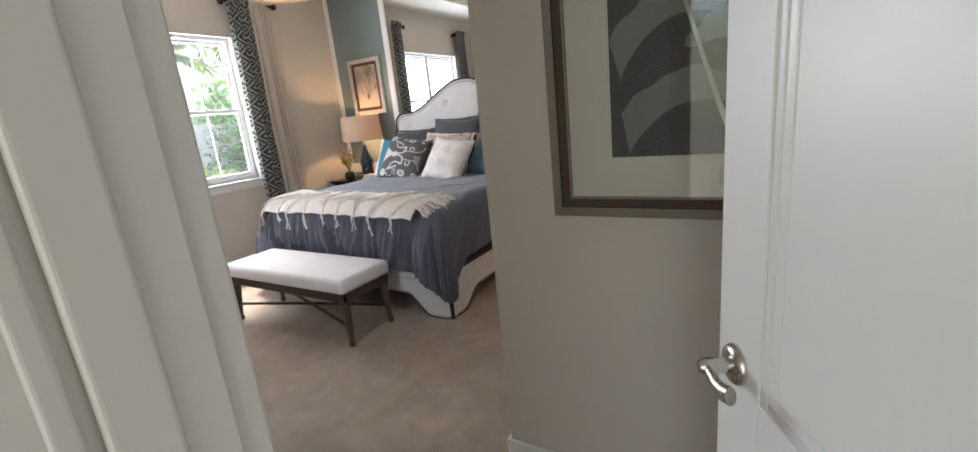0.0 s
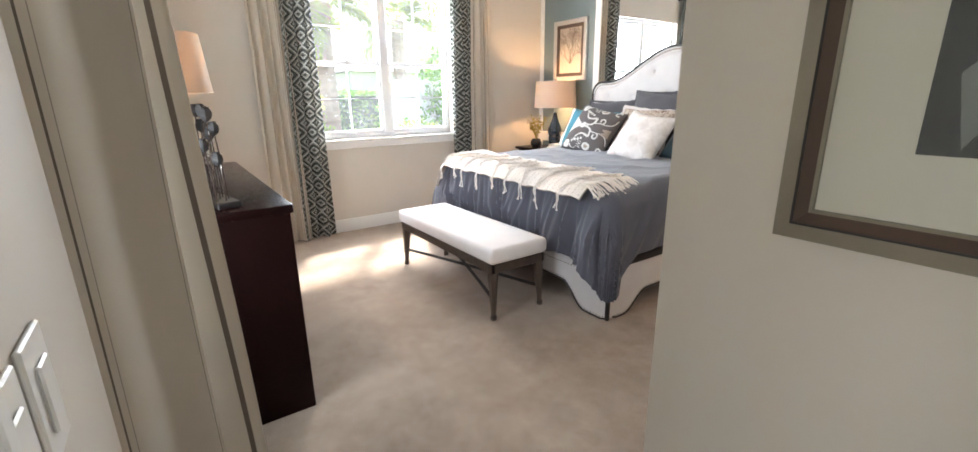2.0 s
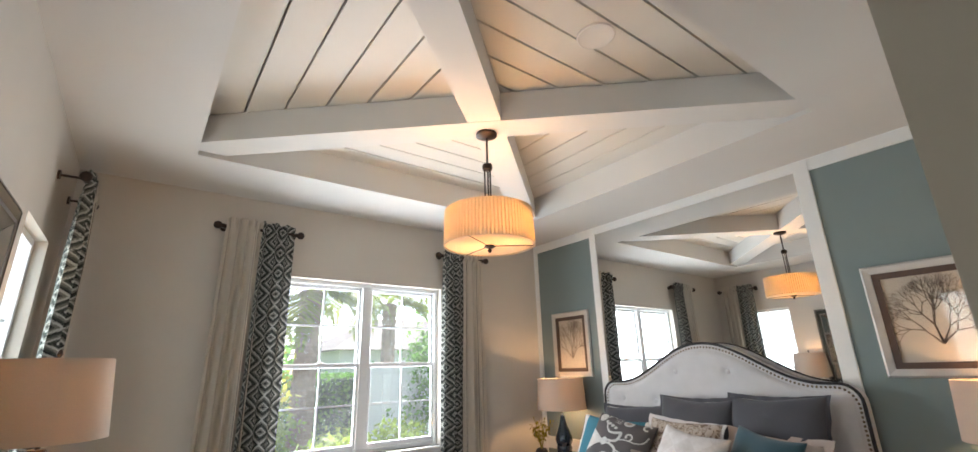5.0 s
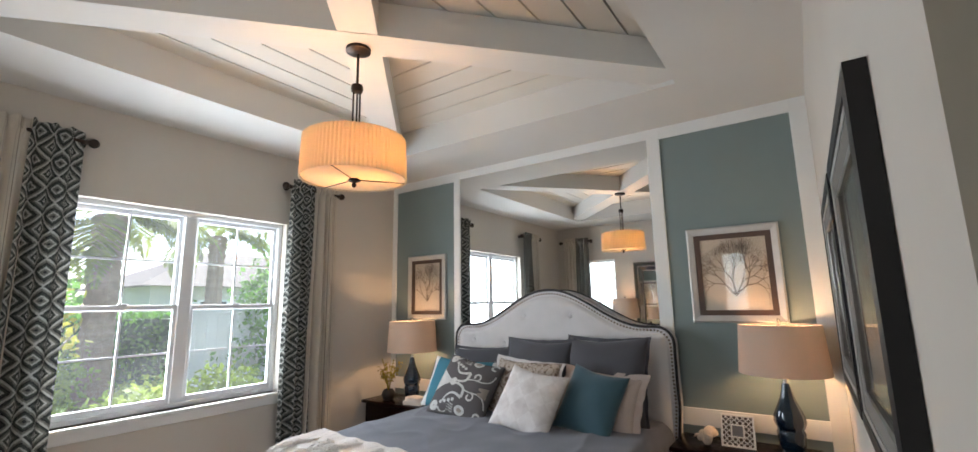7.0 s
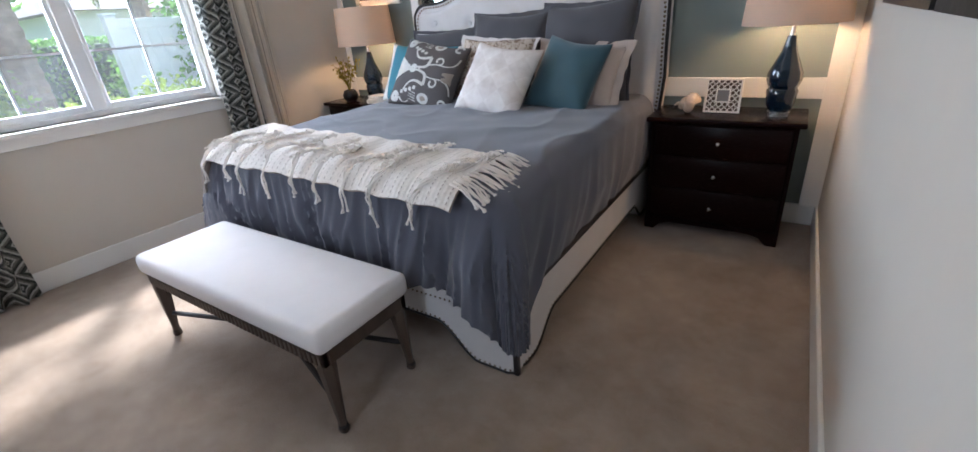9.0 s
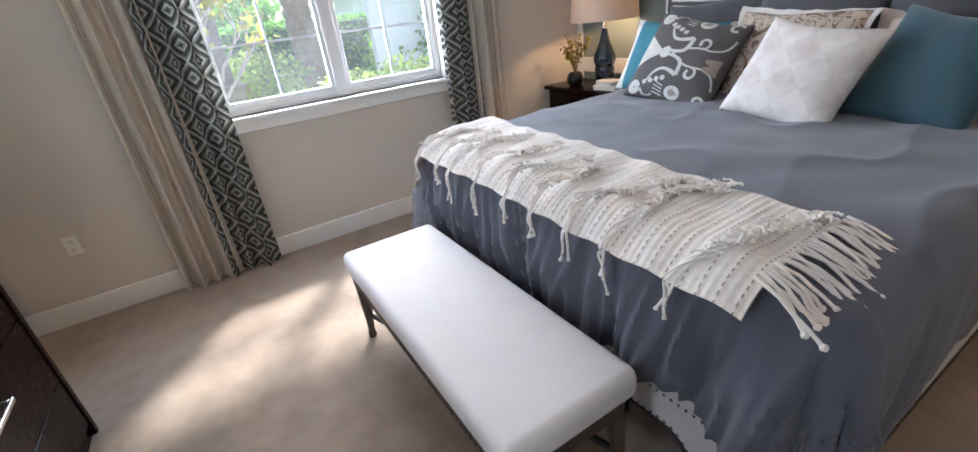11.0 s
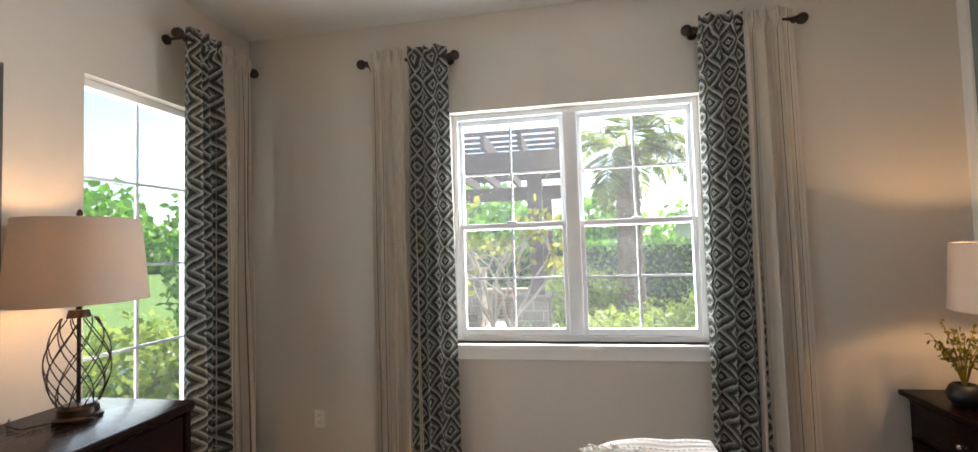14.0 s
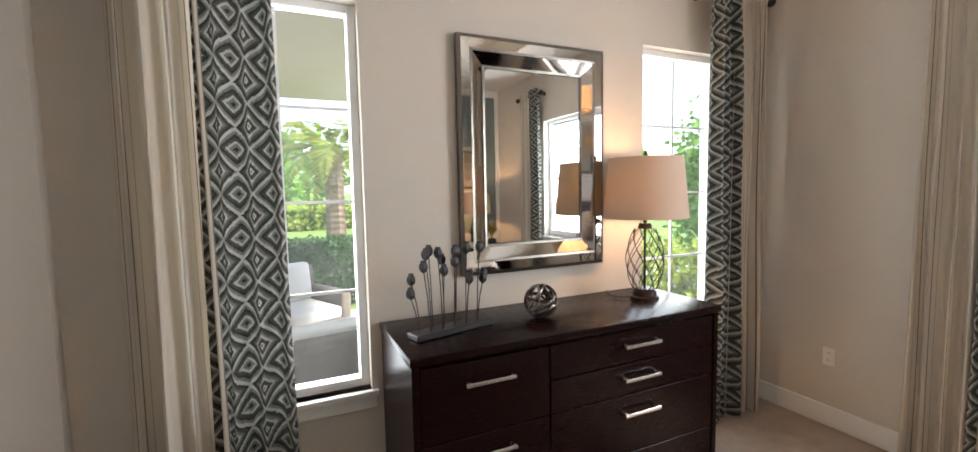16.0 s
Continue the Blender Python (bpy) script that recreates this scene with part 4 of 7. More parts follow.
def bed():
    t = thing("bed", (BX, 4.2, 0), "king bed with pale tufted camel-back headboard and scalloped upholstered rails", "bed")
    out = outline_headboard(1.02, 1.50, 1.80)
    hb = poly([(BX + x, z) for x, z in out], (HEAD_Y + 0.012, HEAD_Y + 0.115))
    board = part("headboard", hb, "linen", t, "pale linen camel-back headboard", 50)
    # soft padded face inside the border, drawn in at the tufts
    tufts = [(-0.24, 1.583), (0.205, 1.577), (-0.02, 1.34), (-0.46, 1.34), (0.42, 1.34), (-0.80, 1.36), (0.78, 1.36), (-0.24, 1.12), (0.205, 1.12)]
    crest = [(x, z) for x, z in out if z > 1.3]

    def top_at(x):
        for (xa, za), (xb, zb) in zip(crest, crest[1:]):
            if xa <= x <= xb and xb > xa:
                return za + (zb - za) * (x - xa) / (xb - xa)
        return crest[0][1]

    def face(u, v):
        x = -0.965 + 1.93 * u
        z = 0.55 + (top_at(x * 1.0) - 0.052 - 0.55) * v
        rim = min(u, 1 - u, (1 - v)) / 0.035
        y = HEAD_Y - 0.016 + 0.028 * max(0.0, 1 - rim) ** 2
        for tx, tz in tufts:
            y += 0.027 * math.exp(-((x - tx) ** 2 + (z - tz) ** 2) / 0.040 ** 2)
        return (BX + x, y, z)

    part("padding", sheet(face, 120, 70), "linen", board, smooth=70)
    pip = bmesh.new()
    tube(pip, [(BX + x, HEAD_Y + 0.010, z) for x, z in out], 0.011, 6)
    part("piping", pip, "dark", board, "dark piping round the headboard")
    nb = nails(bmesh.new(), [(BX + x * 0.975, HEAD_Y + 0.008, 0.4 + (z - 0.4) * 0.978) for x, z in out], r=0.009, step=0.026)
    part("nail_heads", nb, "brass", board, "row of aged brass nail heads")
    for x, z in tufts:
        tb = bmesh.new()
        bmesh.ops.create_uvsphere(tb, u_segments=12, v_segments=8, radius=0.019, matrix=Matrix.Translation((BX + x, HEAD_Y + 0.002, z)) @ Matrix.Diagonal((1, 0.45, 1, 1)))
        part("tuft_button", tb, "linen", board)
    x0, x1 = BX - BH, BX + BH
    fr = part("foot_rail", poly([(a, b) for a, b in scallop(x0, x1, RAIL)], (FOOT_Y, FOOT_Y + 0.06)), "linen", t, smooth=50)
    edge = scallop(x0 + 0.012, x1 - 0.012, RAIL)[1:-1]
    part("nail_heads", nails(bmesh.new(), [(a, FOOT_Y - 0.002, b + 0.016) for a, b in edge], 0.006, 0.026), "brass", fr)
    part("nail_heads", nails(bmesh.new(), [(x0 + 0.02, FOOT_Y - 0.002, RAIL - 0.05), (x1 - 0.02, FOOT_Y - 0.002, RAIL - 0.05)], 0.006, 0.026), "brass", fr)
    part("piping", tube(bmesh.new(), [(a, FOOT_Y - 0.001, b + 0.004) for a, b in edge], 0.006, 6), "dark", fr)
    part("top_rail", B(x0 - 0.004, x1 + 0.004, FOOT_Y - 0.006, FOOT_Y + 0.07, RAIL, RAIL + 0.05, 0.008), "dark", t, "dark rail under the mattress")
    for s in (-1, 1):
        xs = x1 if s > 0 else x0
        prof = scallop(FOOT_Y + 0.06, HEAD_Y + 0.01, RAIL, 0.13, 0.10)
        sr = part("side_rail", poly(prof, (xs - 0.06, xs) if s > 0 else (xs, xs + 0.06), "x"), "linen", t, smooth=50)
        ed = prof[1:-1]
        part("nail_heads", nails(bmesh.new(), [(xs + s * 0.002, a, b + 0.016) for a, b in ed], 0.006, 0.026, Vector((s, 0, 0))), "brass", sr)
        part("piping", tube(bmesh.new(), [(xs + s * 0.001, a, b + 0.004) for a, b in ed], 0.006, 6), "dark", sr)
        part("top_rail", B(xs - 0.065 if s > 0 else xs - 0.006, xs + 0.006 if s > 0 else xs + 0.065, FOOT_Y + 0.07, HEAD_Y, RAIL, RAIL + 0.05, 0.008), "dark", t)
        part("corner_strip", B(xs - 0.012, xs + 0.012, FOOT_Y - 0.004, FOOT_Y + 0.02, 0.005, RAIL, 0.005), "dark", t, "dark corner strip")
    mt = bmesh.new()
    box(mt, x0 + 0.07, x1 - 0.07, FOOT_Y + 0.08, HEAD_Y - 0.01, 0.20, 0.655, 0.05, 3)
    part("mattress", mt, "linen", t)
    return t


bed()


def drape(x0, x1, y0, y1, z, over_s, over, thick=0.016):
    """A cover laid on the mattress that hangs over both sides and the foot, with long corner flaps; it flares on the window side."""
    hx = (x1 - x0) / 2
    cx = (x0 + x1) / 2
    ly = y1 - y0
    r = 0.075

    def side(d):
        """How far out and how far down a strip d past the rounded edge comes."""
        if d <= 0:
            return d, 0.0
        q = r * math.pi / 2
        if d < q:
            a = d / r
            return r * math.sin(a), r * (1 - math.cos(a))
        return r, r + d - q

    def f(u, v):
        s = (u - 0.5) * 2 * (hx - r + over_s)
        t = v * (ly - r + over)
        ds, dt = abs(s) - (hx - r), (over - t)
        sg = 1 if s > 0 else -1
        ns, nf = 0.0, 0.0                       # share of the side's and of the foot's outward direction
        if ds > 0 and dt > 0:
            a = math.atan2(dt, ds)
            reach = max(ds * over / over_s, dt)
            o, dn = side(reach * (1.34 + 0.06 * math.sin(2 * a) ** 2))
            ns, nf = math.cos(a), math.sin(a)
            bul = 1 + 0.55 * min(1.0, dn / 0.3) * math.sin(2 * a)
            x = cx + sg * (hx - r + o * ns * bul)
            y = y0 + r - o * nf * bul
        else:
            os_, dns = side(ds)
            ot, dnt = side(dt)
            x = cx + sg * (hx - r + os_) if ds > 0 else cx + s
            y = y0 + r - ot if dt > 0 else y0 + r + (t - over)
            dn = dns if ds > 0 else dnt
            ns, nf = (1.0, 0.0) if ds > 0 else (0.0, 1.0)
            if dt > 0:                          # the hem drops towards the corner flap
                dn *= 1 + 0.34 * max(0.0, 1 + ds / 0.26) ** 1.6
            elif ds > 0:
                dn *= 1 + 0.34 * max(0.0, 1 + dt / 0.15) ** 1.6
        hang = max(0.0, min(1.0, (dn - 0.04) / 0.22))
        w = x * nf + 0.45 * y * ns + 0.22 * dn * (1 if sg > 0 else -0.6)
        n1 = noise.noise(Vector((w * 6.5, dn * 1.3, 5.0)))
        n2 = noise.noise(Vector((w * 17.0, dn * 2.1, 1.7)))
        n3 = noise.noise(Vector((w * 34.0, dn * 3.0, 8.2)))
        fold = hang * (0.036 * n1 + 0.044 * (1 - 2 * abs(n2)) + 0.016 * n3) * ((nf + 0.35 * ns) if ds <= 0 or dt <= 0 else 0.30)
        fold += hang * 0.012 + 0.010 * math.sin(min(1.0, dn / 0.40) * math.pi)
        nz = noise.noise(Vector((x * 2.3, y * 2.3, 0.7))) * 0.012 + noise.noise(Vector((x * 6.5, y * 5.0, 3.7))) * 0.008
        wr = (1 - abs(noise.noise(Vector((x * 2.6 + y * 1.7, y * 1.6 - x * 0.8, 9.1))))) ** 8 * 0.010
        pos = Vector((x, y, z - dn + (nz + wr) * (1 - hang)))
        pos.y -= fold * nf
        pos.x += sg * fold * ns
        if sg < 0 and ds > 0:                   # flare beside the window
            near = math.exp(-max(0.0, -dt) / 0.55)
            pos.x -= 0.55 * max(0.0, dn - 0.06) * ns * near
            pos.y -= 0.10 * max(0.0, dn - 0.06) * nf
        crown = 0.020 * (1 - (min(1, abs(s) / hx)) ** 8)
        pos.z += crown * (1 - hang) - 0.024 * math.exp(-max(0.0, t - over) / 0.30)
        pos.z += 0.012 * noise.noise(Vector((w * 4.0, 2.0, 0.0))) * min(1.0, dn / 0.35)
        return pos

    return sheet(f, 230, 150, thick=thick)


solo("duvet", drape(BX - BH - 0.02, BX + BH + 0.02, FOOT_Y - 0.02, 5.12, 0.83, 0.445, 0.495), "duvet", (BX, 4.2, 0.36), "slate grey cotton duvet hanging over the bed's sides", "duvet", smooth=60)


def pillow(name, w, h, th, cloth, at, lean, turn, label, seed, roll=0.0, pinch=0.07, flange=0.0, group="pillows on the bed", trim=None, motif=None):
    """A filled cushion with drawn-in sides, standing on its lower edge; at is the middle of that edge."""
    n = 22
    bm = bmesh.new()
    lay = bm.loops.layers.uv.new("UVMap")
    rng = random.Random(seed)
    k0 = rng.uniform(0, 50)

    def edge(u, v):
        return (w / 2) * u * (1 - pinch * (1 - v * v) * abs(u) ** 3), (h / 2) * v * (1 - pinch * (1 - u * u) * abs(v) ** 3)

    grids = []
    for s in (-1, 1):
        g = []
        for i in range(n + 1):
            row = []
            for j in range(n + 1):
                u, v = 2 * i / n - 1, 2 * j / n - 1
                # denser towards the rim
                u, v = math.sin(u * math.pi / 2), math.sin(v * math.pi / 2)
                x, z = edge(u, v)
                body = max(0.0, (1 - u * u) * (1 - v * v)) ** 0.42
                y = s * th / 2 * body
                wr = noise.noise(Vector((x * 7 + k0, z * 7, s * 2.0))) * 0.013 + noise.noise(Vector((x * 18 + k0, z * 15, s))) * 0.005
                y += wr * body
                z2 = z - 0.018 * max(0, 1 - abs(v)) * 0 + 0.012 * math.sin(u * 2.3 + k0) * (v > 0) * v
                row.append((x, y, z2 + h / 2, u, v))
            g.append(row)
        grids.append(g)
    front = [[bm.verts.new(p[:3]) for p in row] for row in grids[0]]
    back = [[front[i][j] if i in (0, n) or j in (0, n) else bm.verts.new(grids[1][i][j][:3]) for j in range(n + 1)] for i in range(n + 1)]
    for g, rev in ((front, False), (back, True)):
        for i in range(n):
            for j in range(n):
                idx = ((i, j), (i + 1, j), (i + 1, j + 1), (i, j + 1))
                if rev:
                    idx = idx[::-1]
                fc = bm.faces.new([g[a][b] for a, b in idx])
                fc.smooth = True
                for lp, (a, b) in zip(fc.loops, idx):
                    p = grids[0][a][b]
                    lp[lay].uv = (p[0], p[2] + k0 * 0.1)
    ob_m = Matrix.Translation(at) @ Matrix.Rotation(radians(turn), 4, "Z") @ Matrix.Rotation(radians(-lean), 4, "X") @ Matrix.Rotation(radians(roll), 4, "Y")
    if flange or motif:
        t = new(name)
        t.empty_display_size = 0.1
    else:
        t = None
    me = bpy.data.meshes.new(name)
    bm.to_mesh(me)
    bm.free()
    me.materials.append(M[cloth])
    ob = new(name if t is None else "filling", me)
    if t is None:
        ob.matrix_world = ob_m
        return tagged(ob, label, "pillow", group)
    ob.parent = t
    if motif:
        for lines, mt in motif:
            pb = bmesh.new()
            for ln in lines:
                prev = None
                for i, (a, c, hw) in enumerate(ln):
                    q, p_ = ln[min(i + 1, len(ln) - 1)], ln[max(i - 1, 0)]
                    tx, tz = q[0] - p_[0], q[1] - p_[1]
                    L_ = math.hypot(tx, tz) or 1
                    row = []
                    for m_ in (-1, -0.5, 0, 0.5, 1):
                        u, v = a - tz / L_ * hw * m_, c + tx / L_ * hw * m_
                        u, v = max(-0.97, min(0.97, u)), max(-0.97, min(0.97, v))
                        x, z = edge(u, v)
                        body = max(0.0, (1 - u * u) * (1 - v * v)) ** 0.42
                        wr = noise.noise(Vector((x * 7 + k0, z * 7, -2.0))) * 0.013 + noise.noise(Vector((x * 18 + k0, z * 15, -1))) * 0.005
                        z2 = z + 0.012 * math.sin(u * 2.3 + k0) * (v > 0) * v
                        row.append(pb.verts.new((x, -th / 2 * body + wr * body - 0.0022, z2 + h / 2)))
                    if prev:
                        for m_ in range(4):
                            pb.faces.new((prev[m_], prev[m_ + 1], row[m_ + 1], row[m_]))
                    prev = row
            mp_ = to_mesh("print", pb, 60)
            mp_.materials.append(M[mt])
            po = new("print", mp_)
            po.parent = t
            po["kind"] = "stuff"
        t.matrix_world = ob_m
        return tagged(t, label, "pillow", group)
    fb = bmesh.new()
    ring = []
    for k in range(64):
        a = 2 * math.pi * k / 64
        u, v = math.cos(a), math.sin(a)
        m_ = max(abs(u), abs(v))
        u, v = u / m_, v / m_
        x, z = edge(u, v)
        r_ = 1 + flange / (w / 2)
        wav = 0.010 * math.sin(k * 1.7 + k0)
        ring.append((fb.verts.new((x * 0.97, 0.006, z * 0.97 + h / 2)), fb.verts.new((x * r_, wav, z * r_ + h / 2)), fb.verts.new((x * r_, wav - 0.006, z * r_ + h / 2)), fb.verts.new((x * 0.97, -0.006, z * 0.97 + h / 2))))
    for a, b in zip(ring, ring[1:] + ring[:1]):
        for i in range(3):
            fb.faces.new((a[i], b[i], b[i + 1], a[i + 1]))
    bmesh.ops.recalc_face_normals(fb, faces=fb.faces)
    me2 = to_mesh("flange", fb, 60)
    me2.materials.append(M[trim or cloth])
    fo = new("flange", me2)
    fo.parent = t
    t.matrix_world = ob_m
    return tagged(t, label, "pillow", group)


ZB = 0.826


def arc(cx, cz, r, a0, a1, w0, w1, n=18, grow=0.0, sq=1.0):
    """A curl: part of a circle or spiral with changing width, in cushion halves."""
    out = []
    for i in range(n + 1):
        s_ = i / n
        a = radians(a0 + (a1 - a0) * s_)
        rr = r * (1 + grow * s_)
        out.append((cx + rr * math.cos(a), cz + rr * math.sin(a) * sq, w0 + (w1 - w0) * s_))
    return out


def line(a, b, w0, w1, bow=0.0, n=14):
    out = []
    for i in range(n + 1):
        s_ = i / n
        k = bow * math.sin(math.pi * s_)
        out.append((a[0] + (b[0] - a[0]) * s_ - (b[1] - a[1]) * k, a[1] + (b[1] - a[1]) * s_ + (b[0] - a[0]) * k, w0 + (w1 - w0) * s_))
    return out


def flourish():
    """Bow, tendrils and teardrop flowers."""
    pale, dull = [], []
    pale.append(line((-0.96, 0.02), (-0.40, 0.02), 0.40, 0.05))
    pale.append(arc(-0.30, 0.02, 0.07, 0, 360, 0.06, 0.06))
    for s_ in (1, -1):
        pale.append(line((-0.20, 0.02 + 0.04 * s_), (0.16, 0.42 * s_), 0.03, 0.045, -0.30 * s_))
        pale.append(line((0.16, 0.42 * s_), (-0.45, 0.66 * s_), 0.045, 0.02, 0.32 * s_))
        for k in range(4):
            pale.append(arc(-0.48 + 0.13 * k, 0.68 * s_ - 0.05 * s_ * k, 0.028, 0, 360, 0.03, 0.03, 8))
        pale.append(line((-0.12, 0.02), (0.62, 0.20 * s_), 0.022, 0.018, 0.12 * s_))
        pale.append(arc(0.42, 0.34 * s_, 0.13, -90 * s_, 230 * s_, 0.022, 0.035, 20, -0.45))
        pale.append(line((0.62, 0.20 * s_), (0.95, 0.55 * s_), 0.02, 0.02, -0.2 * s_))
        dull.append(line((0.62, 0.08 * s_ - 0.1), (0.92, 0.06 * s_ - 0.1), 0.03, 0.12))
        pale.append(arc(0.22, -0.80 if s_ < 0 else 0.86, 0.13, 0, 360, 0.045, 0.045, 26, 0, 0.8))
        dull.append(arc(0.22, -0.80 if s_ < 0 else 0.86, 0.045, 0, 360, 0.05, 0.05, 16, 0, 0.8))
        for k in range(4):
            pale.append(line((-0.02, -0.70 + 0.0 * k - 0.07 * k if s_ < 0 else 0.95 - 0.07 * k), (-0.24, (-0.62 - 0.08 * k) if s_ < 0 else 0.97 - 0.07 * k), 0.014, 0.006))
        pale.append(arc(-0.72, 0.82 * s_, 0.09, 0, 360, 0.07, 0.07, 18))
        pale.append(line((-0.55, 0.84 * s_), (-0.25, 0.92 * s_), 0.03, 0.015, 0.3 * s_))
        pale.append(arc(0.80, 0.84 * s_, 0.10, 20, 300, 0.03, 0.03, 18))
    return [(pale, "motif"), (dull, "motif_taupe")]


pillow("euro_sham", 0.60, 0.50, 0.20, "sham", (-3.10, 4.95, ZB - 0.01), 13, 4, "slate grey square sham against the headboard", 1, flange=0.02)
pillow("euro_sham", 0.60, 0.59, 0.22, "sham", (-2.53, 4.91, ZB - 0.01), 14, -1, "slate grey square sham against the headboard", 2, flange=0.02)
pillow("euro_sham", 0.63, 0.62, 0.22, "sham", (-1.96, 4.91, ZB - 0.01), 14, -3, "slate grey square sham against the headboard", 3, flange=0.02)
pillow("bed_pillow", 0.62, 0.45, 0.17, "tealband", (-3.18, 4.69, ZB - 0.005), 30, 14, "teal and white banded pillow behind the scroll print pillow", 4, roll=6)
pillow("bed_pillow", 0.58, 0.46, 0.17, "brownprint", (-2.58, 4.70, ZB - 0.005), 26, 0, "brown printed pillow with a pale edge", 5, flange=0.025, trim="ivory", roll=4)
pillow("bed_pillow", 0.56, 0.40, 0.18, "beige", (-1.96, 4.72, ZB - 0.005), 28, -4, "beige flanged pillow behind the teal cushion", 6, flange=0.05, roll=3)
pillow("throw_pillow", 0.53, 0.50, 0.18, "scroll", (-3.00, 4.47, ZB), 36, 8, "charcoal throw pillow with white scroll print", 7, roll=9, motif=flourish())
pillow("throw_pillow", 0.47, 0.46, 0.17, "ivory", (-2.385, 4.39, ZB), 35, 3, "ivory throw pillow with faint triangle print", 8, roll=10)
pillow("throw_pillow", 0.43, 0.46, 0.16, "teal", (-2.0, 4.56, ZB), 33, -4, "deep teal velvet throw pillow", 9, roll=9)


# ---------------------------------------------------------------- throw blanket
def throw():
    x0, x1, y0, y1 = BX - BH - 0.12, -1.735, 3.165, 3.60
    t = thing("throw_blanket", ((x0 + x1) / 2, 3.5, 0.73), "cream woven throw blanket with tasselled edges across the bed's foot", "blanket")
    zt = 0.852
    L = x1 - x0

    def f(u, v):
        x = x0 + L * u
        y = y0 + 0.02 * math.sin(5 * u) + (y1 - y0 + 0.03 * math.sin(3 * u + 1)) * v
        z = zt
        if x < BX - BH + 0.06:
            d = BX - BH + 0.06 - x
            z -= d * d * 4.5 + d * 0.25
            x = BX - BH + 0.06 - d * 0.62
        k = max(0.0, 0.34 - v) / 0.34
        z -= 0.085 * k * k
        z += 0.006 * noise.noise(Vector((u * 9, v * 5, 2.0))) + 0.005 * math.sin(u * 60 + 5 * v)
        z += 0.012 * (1 - abs(2 * u - 1) ** 6) + 0.030 * math.exp(-((u - 0.06) / 0.07) ** 2) * (0.4 + v)
        return (x, y, z)

    part("cloth", sheet(f, 90, 26, lambda u, v: (u * L, v * (y1 - y0)), thick=0.014), "throw", t, smooth=60)
    rng = random.Random(8)

    def strand(bm, p, d, ln, r=0.0045, drop=0.0):
        pts = []
        for k in range(6):
            s = k / 5
            q = Vector(p) + Vector(d) * ln * s
            q.z -= drop * s * s
            q += Vector((rng.uniform(-1, 1), rng.uniform(-1, 1), rng.uniform(-0.3, 0.6))) * 0.006 * s
            pts.append(q)
        tube(bm, pts, r, 5)
        bmesh.ops.create_icosphere(bm, subdivisions=1, radius=r * 2.0, matrix=Matrix.Translation(pts[-1]))

    for i in range(17):                       # end fringe
        y = y0 + 0.02 + (y1 - y0 - 0.04) * i / 16
        b = bmesh.new()
        for _ in range(2):
            strand(b, (x1 - 0.005, y + rng.uniform(-0.01, 0.01), zt + 0.008), (0.9, rng.uniform(-0.35, 0.25), -0.10), rng.uniform(0.12, 0.17), drop=0.05)
        part("tassel", b, "tassel", t)
    def bed_top(xx, s_):
        k = max(0.0, (s_ - 0.66) / 0.34)
        return zt + 0.010 + 0.012 * (1 - abs(2 * (xx - x0) / L - 1) ** 6) - 0.085 * k * k

    for i in range(9):                        # frayed yarn ropes laid from back to front, ending in hanging tassels
        x = x0 + 0.30 + (L - 0.36) * (i + rng.uniform(-0.25, 0.25)) / 8
        ph, lag, lean_ = rng.uniform(0, 6.28), rng.uniform(0.02, 0.16), rng.uniform(0.06, 0.17)
        end_drop = rng.uniform(0.06, 0.15)

        def path(s_):
            yy = y1 - lag - (y1 - y0 - lag + 0.004) * s_
            xx = x + 0.035 * math.sin(3.1 * s_ + ph) + 0.016 * math.sin(9.0 * s_ + 2 * ph) - lean_ * s_
            return xx, yy

        for k in range(3):
            b = bmesh.new()
            pts = []
            w_ph = rng.uniform(0, 6.28)
            for m in range(34):
                s_ = m / 33
                xx, yy = path(s_)
                xx += 0.011 * math.sin(14 * s_ + w_ph)
                yy += 0.006 * math.sin(23 * s_ + w_ph)
                pts.append((xx, yy, bed_top(xx, s_) + 0.004 + 0.004 * math.sin(17 * s_ + w_ph)))
            e = Vector(pts[-1])
            drop = end_drop * rng.uniform(0.65, 1.1)
            sway = rng.uniform(-0.022, 0.022)
            for m in range(1, 9):
                q = m / 8
                pts.append((e.x + sway * q + 0.005 * math.sin(7 * q + w_ph), e.y - 0.016 * math.sin(min(1.0, q * 2.5) * 1.57) - 0.006 * math.sin(5 * q + k), e.z - drop * q))
            tube(b, pts, 0.0042, 6)
            bmesh.ops.create_icosphere(b, subdivisions=1, radius=0.0072, matrix=Matrix.Translation(pts[-1]))
            part("yarn_rope", b, "tassel", t)
        b = bmesh.new()
        for k in range(95):
            s_ = rng.random() ** 1.2 * 0.86
            xx, yy = path(s_)
            strand(b, (xx, yy, bed_top(xx, s_) + 0.006), (rng.choice((-1, 1)) * rng.uniform(0.2, 1), rng.uniform(-0.9, 0.3), rng.uniform(0.1, 0.7)), rng.uniform(0.014, 0.040), 0.0027, drop=0.014)
        part("loose_yarn", b, "tassel", t)["kind"] = "stuff"


throw()


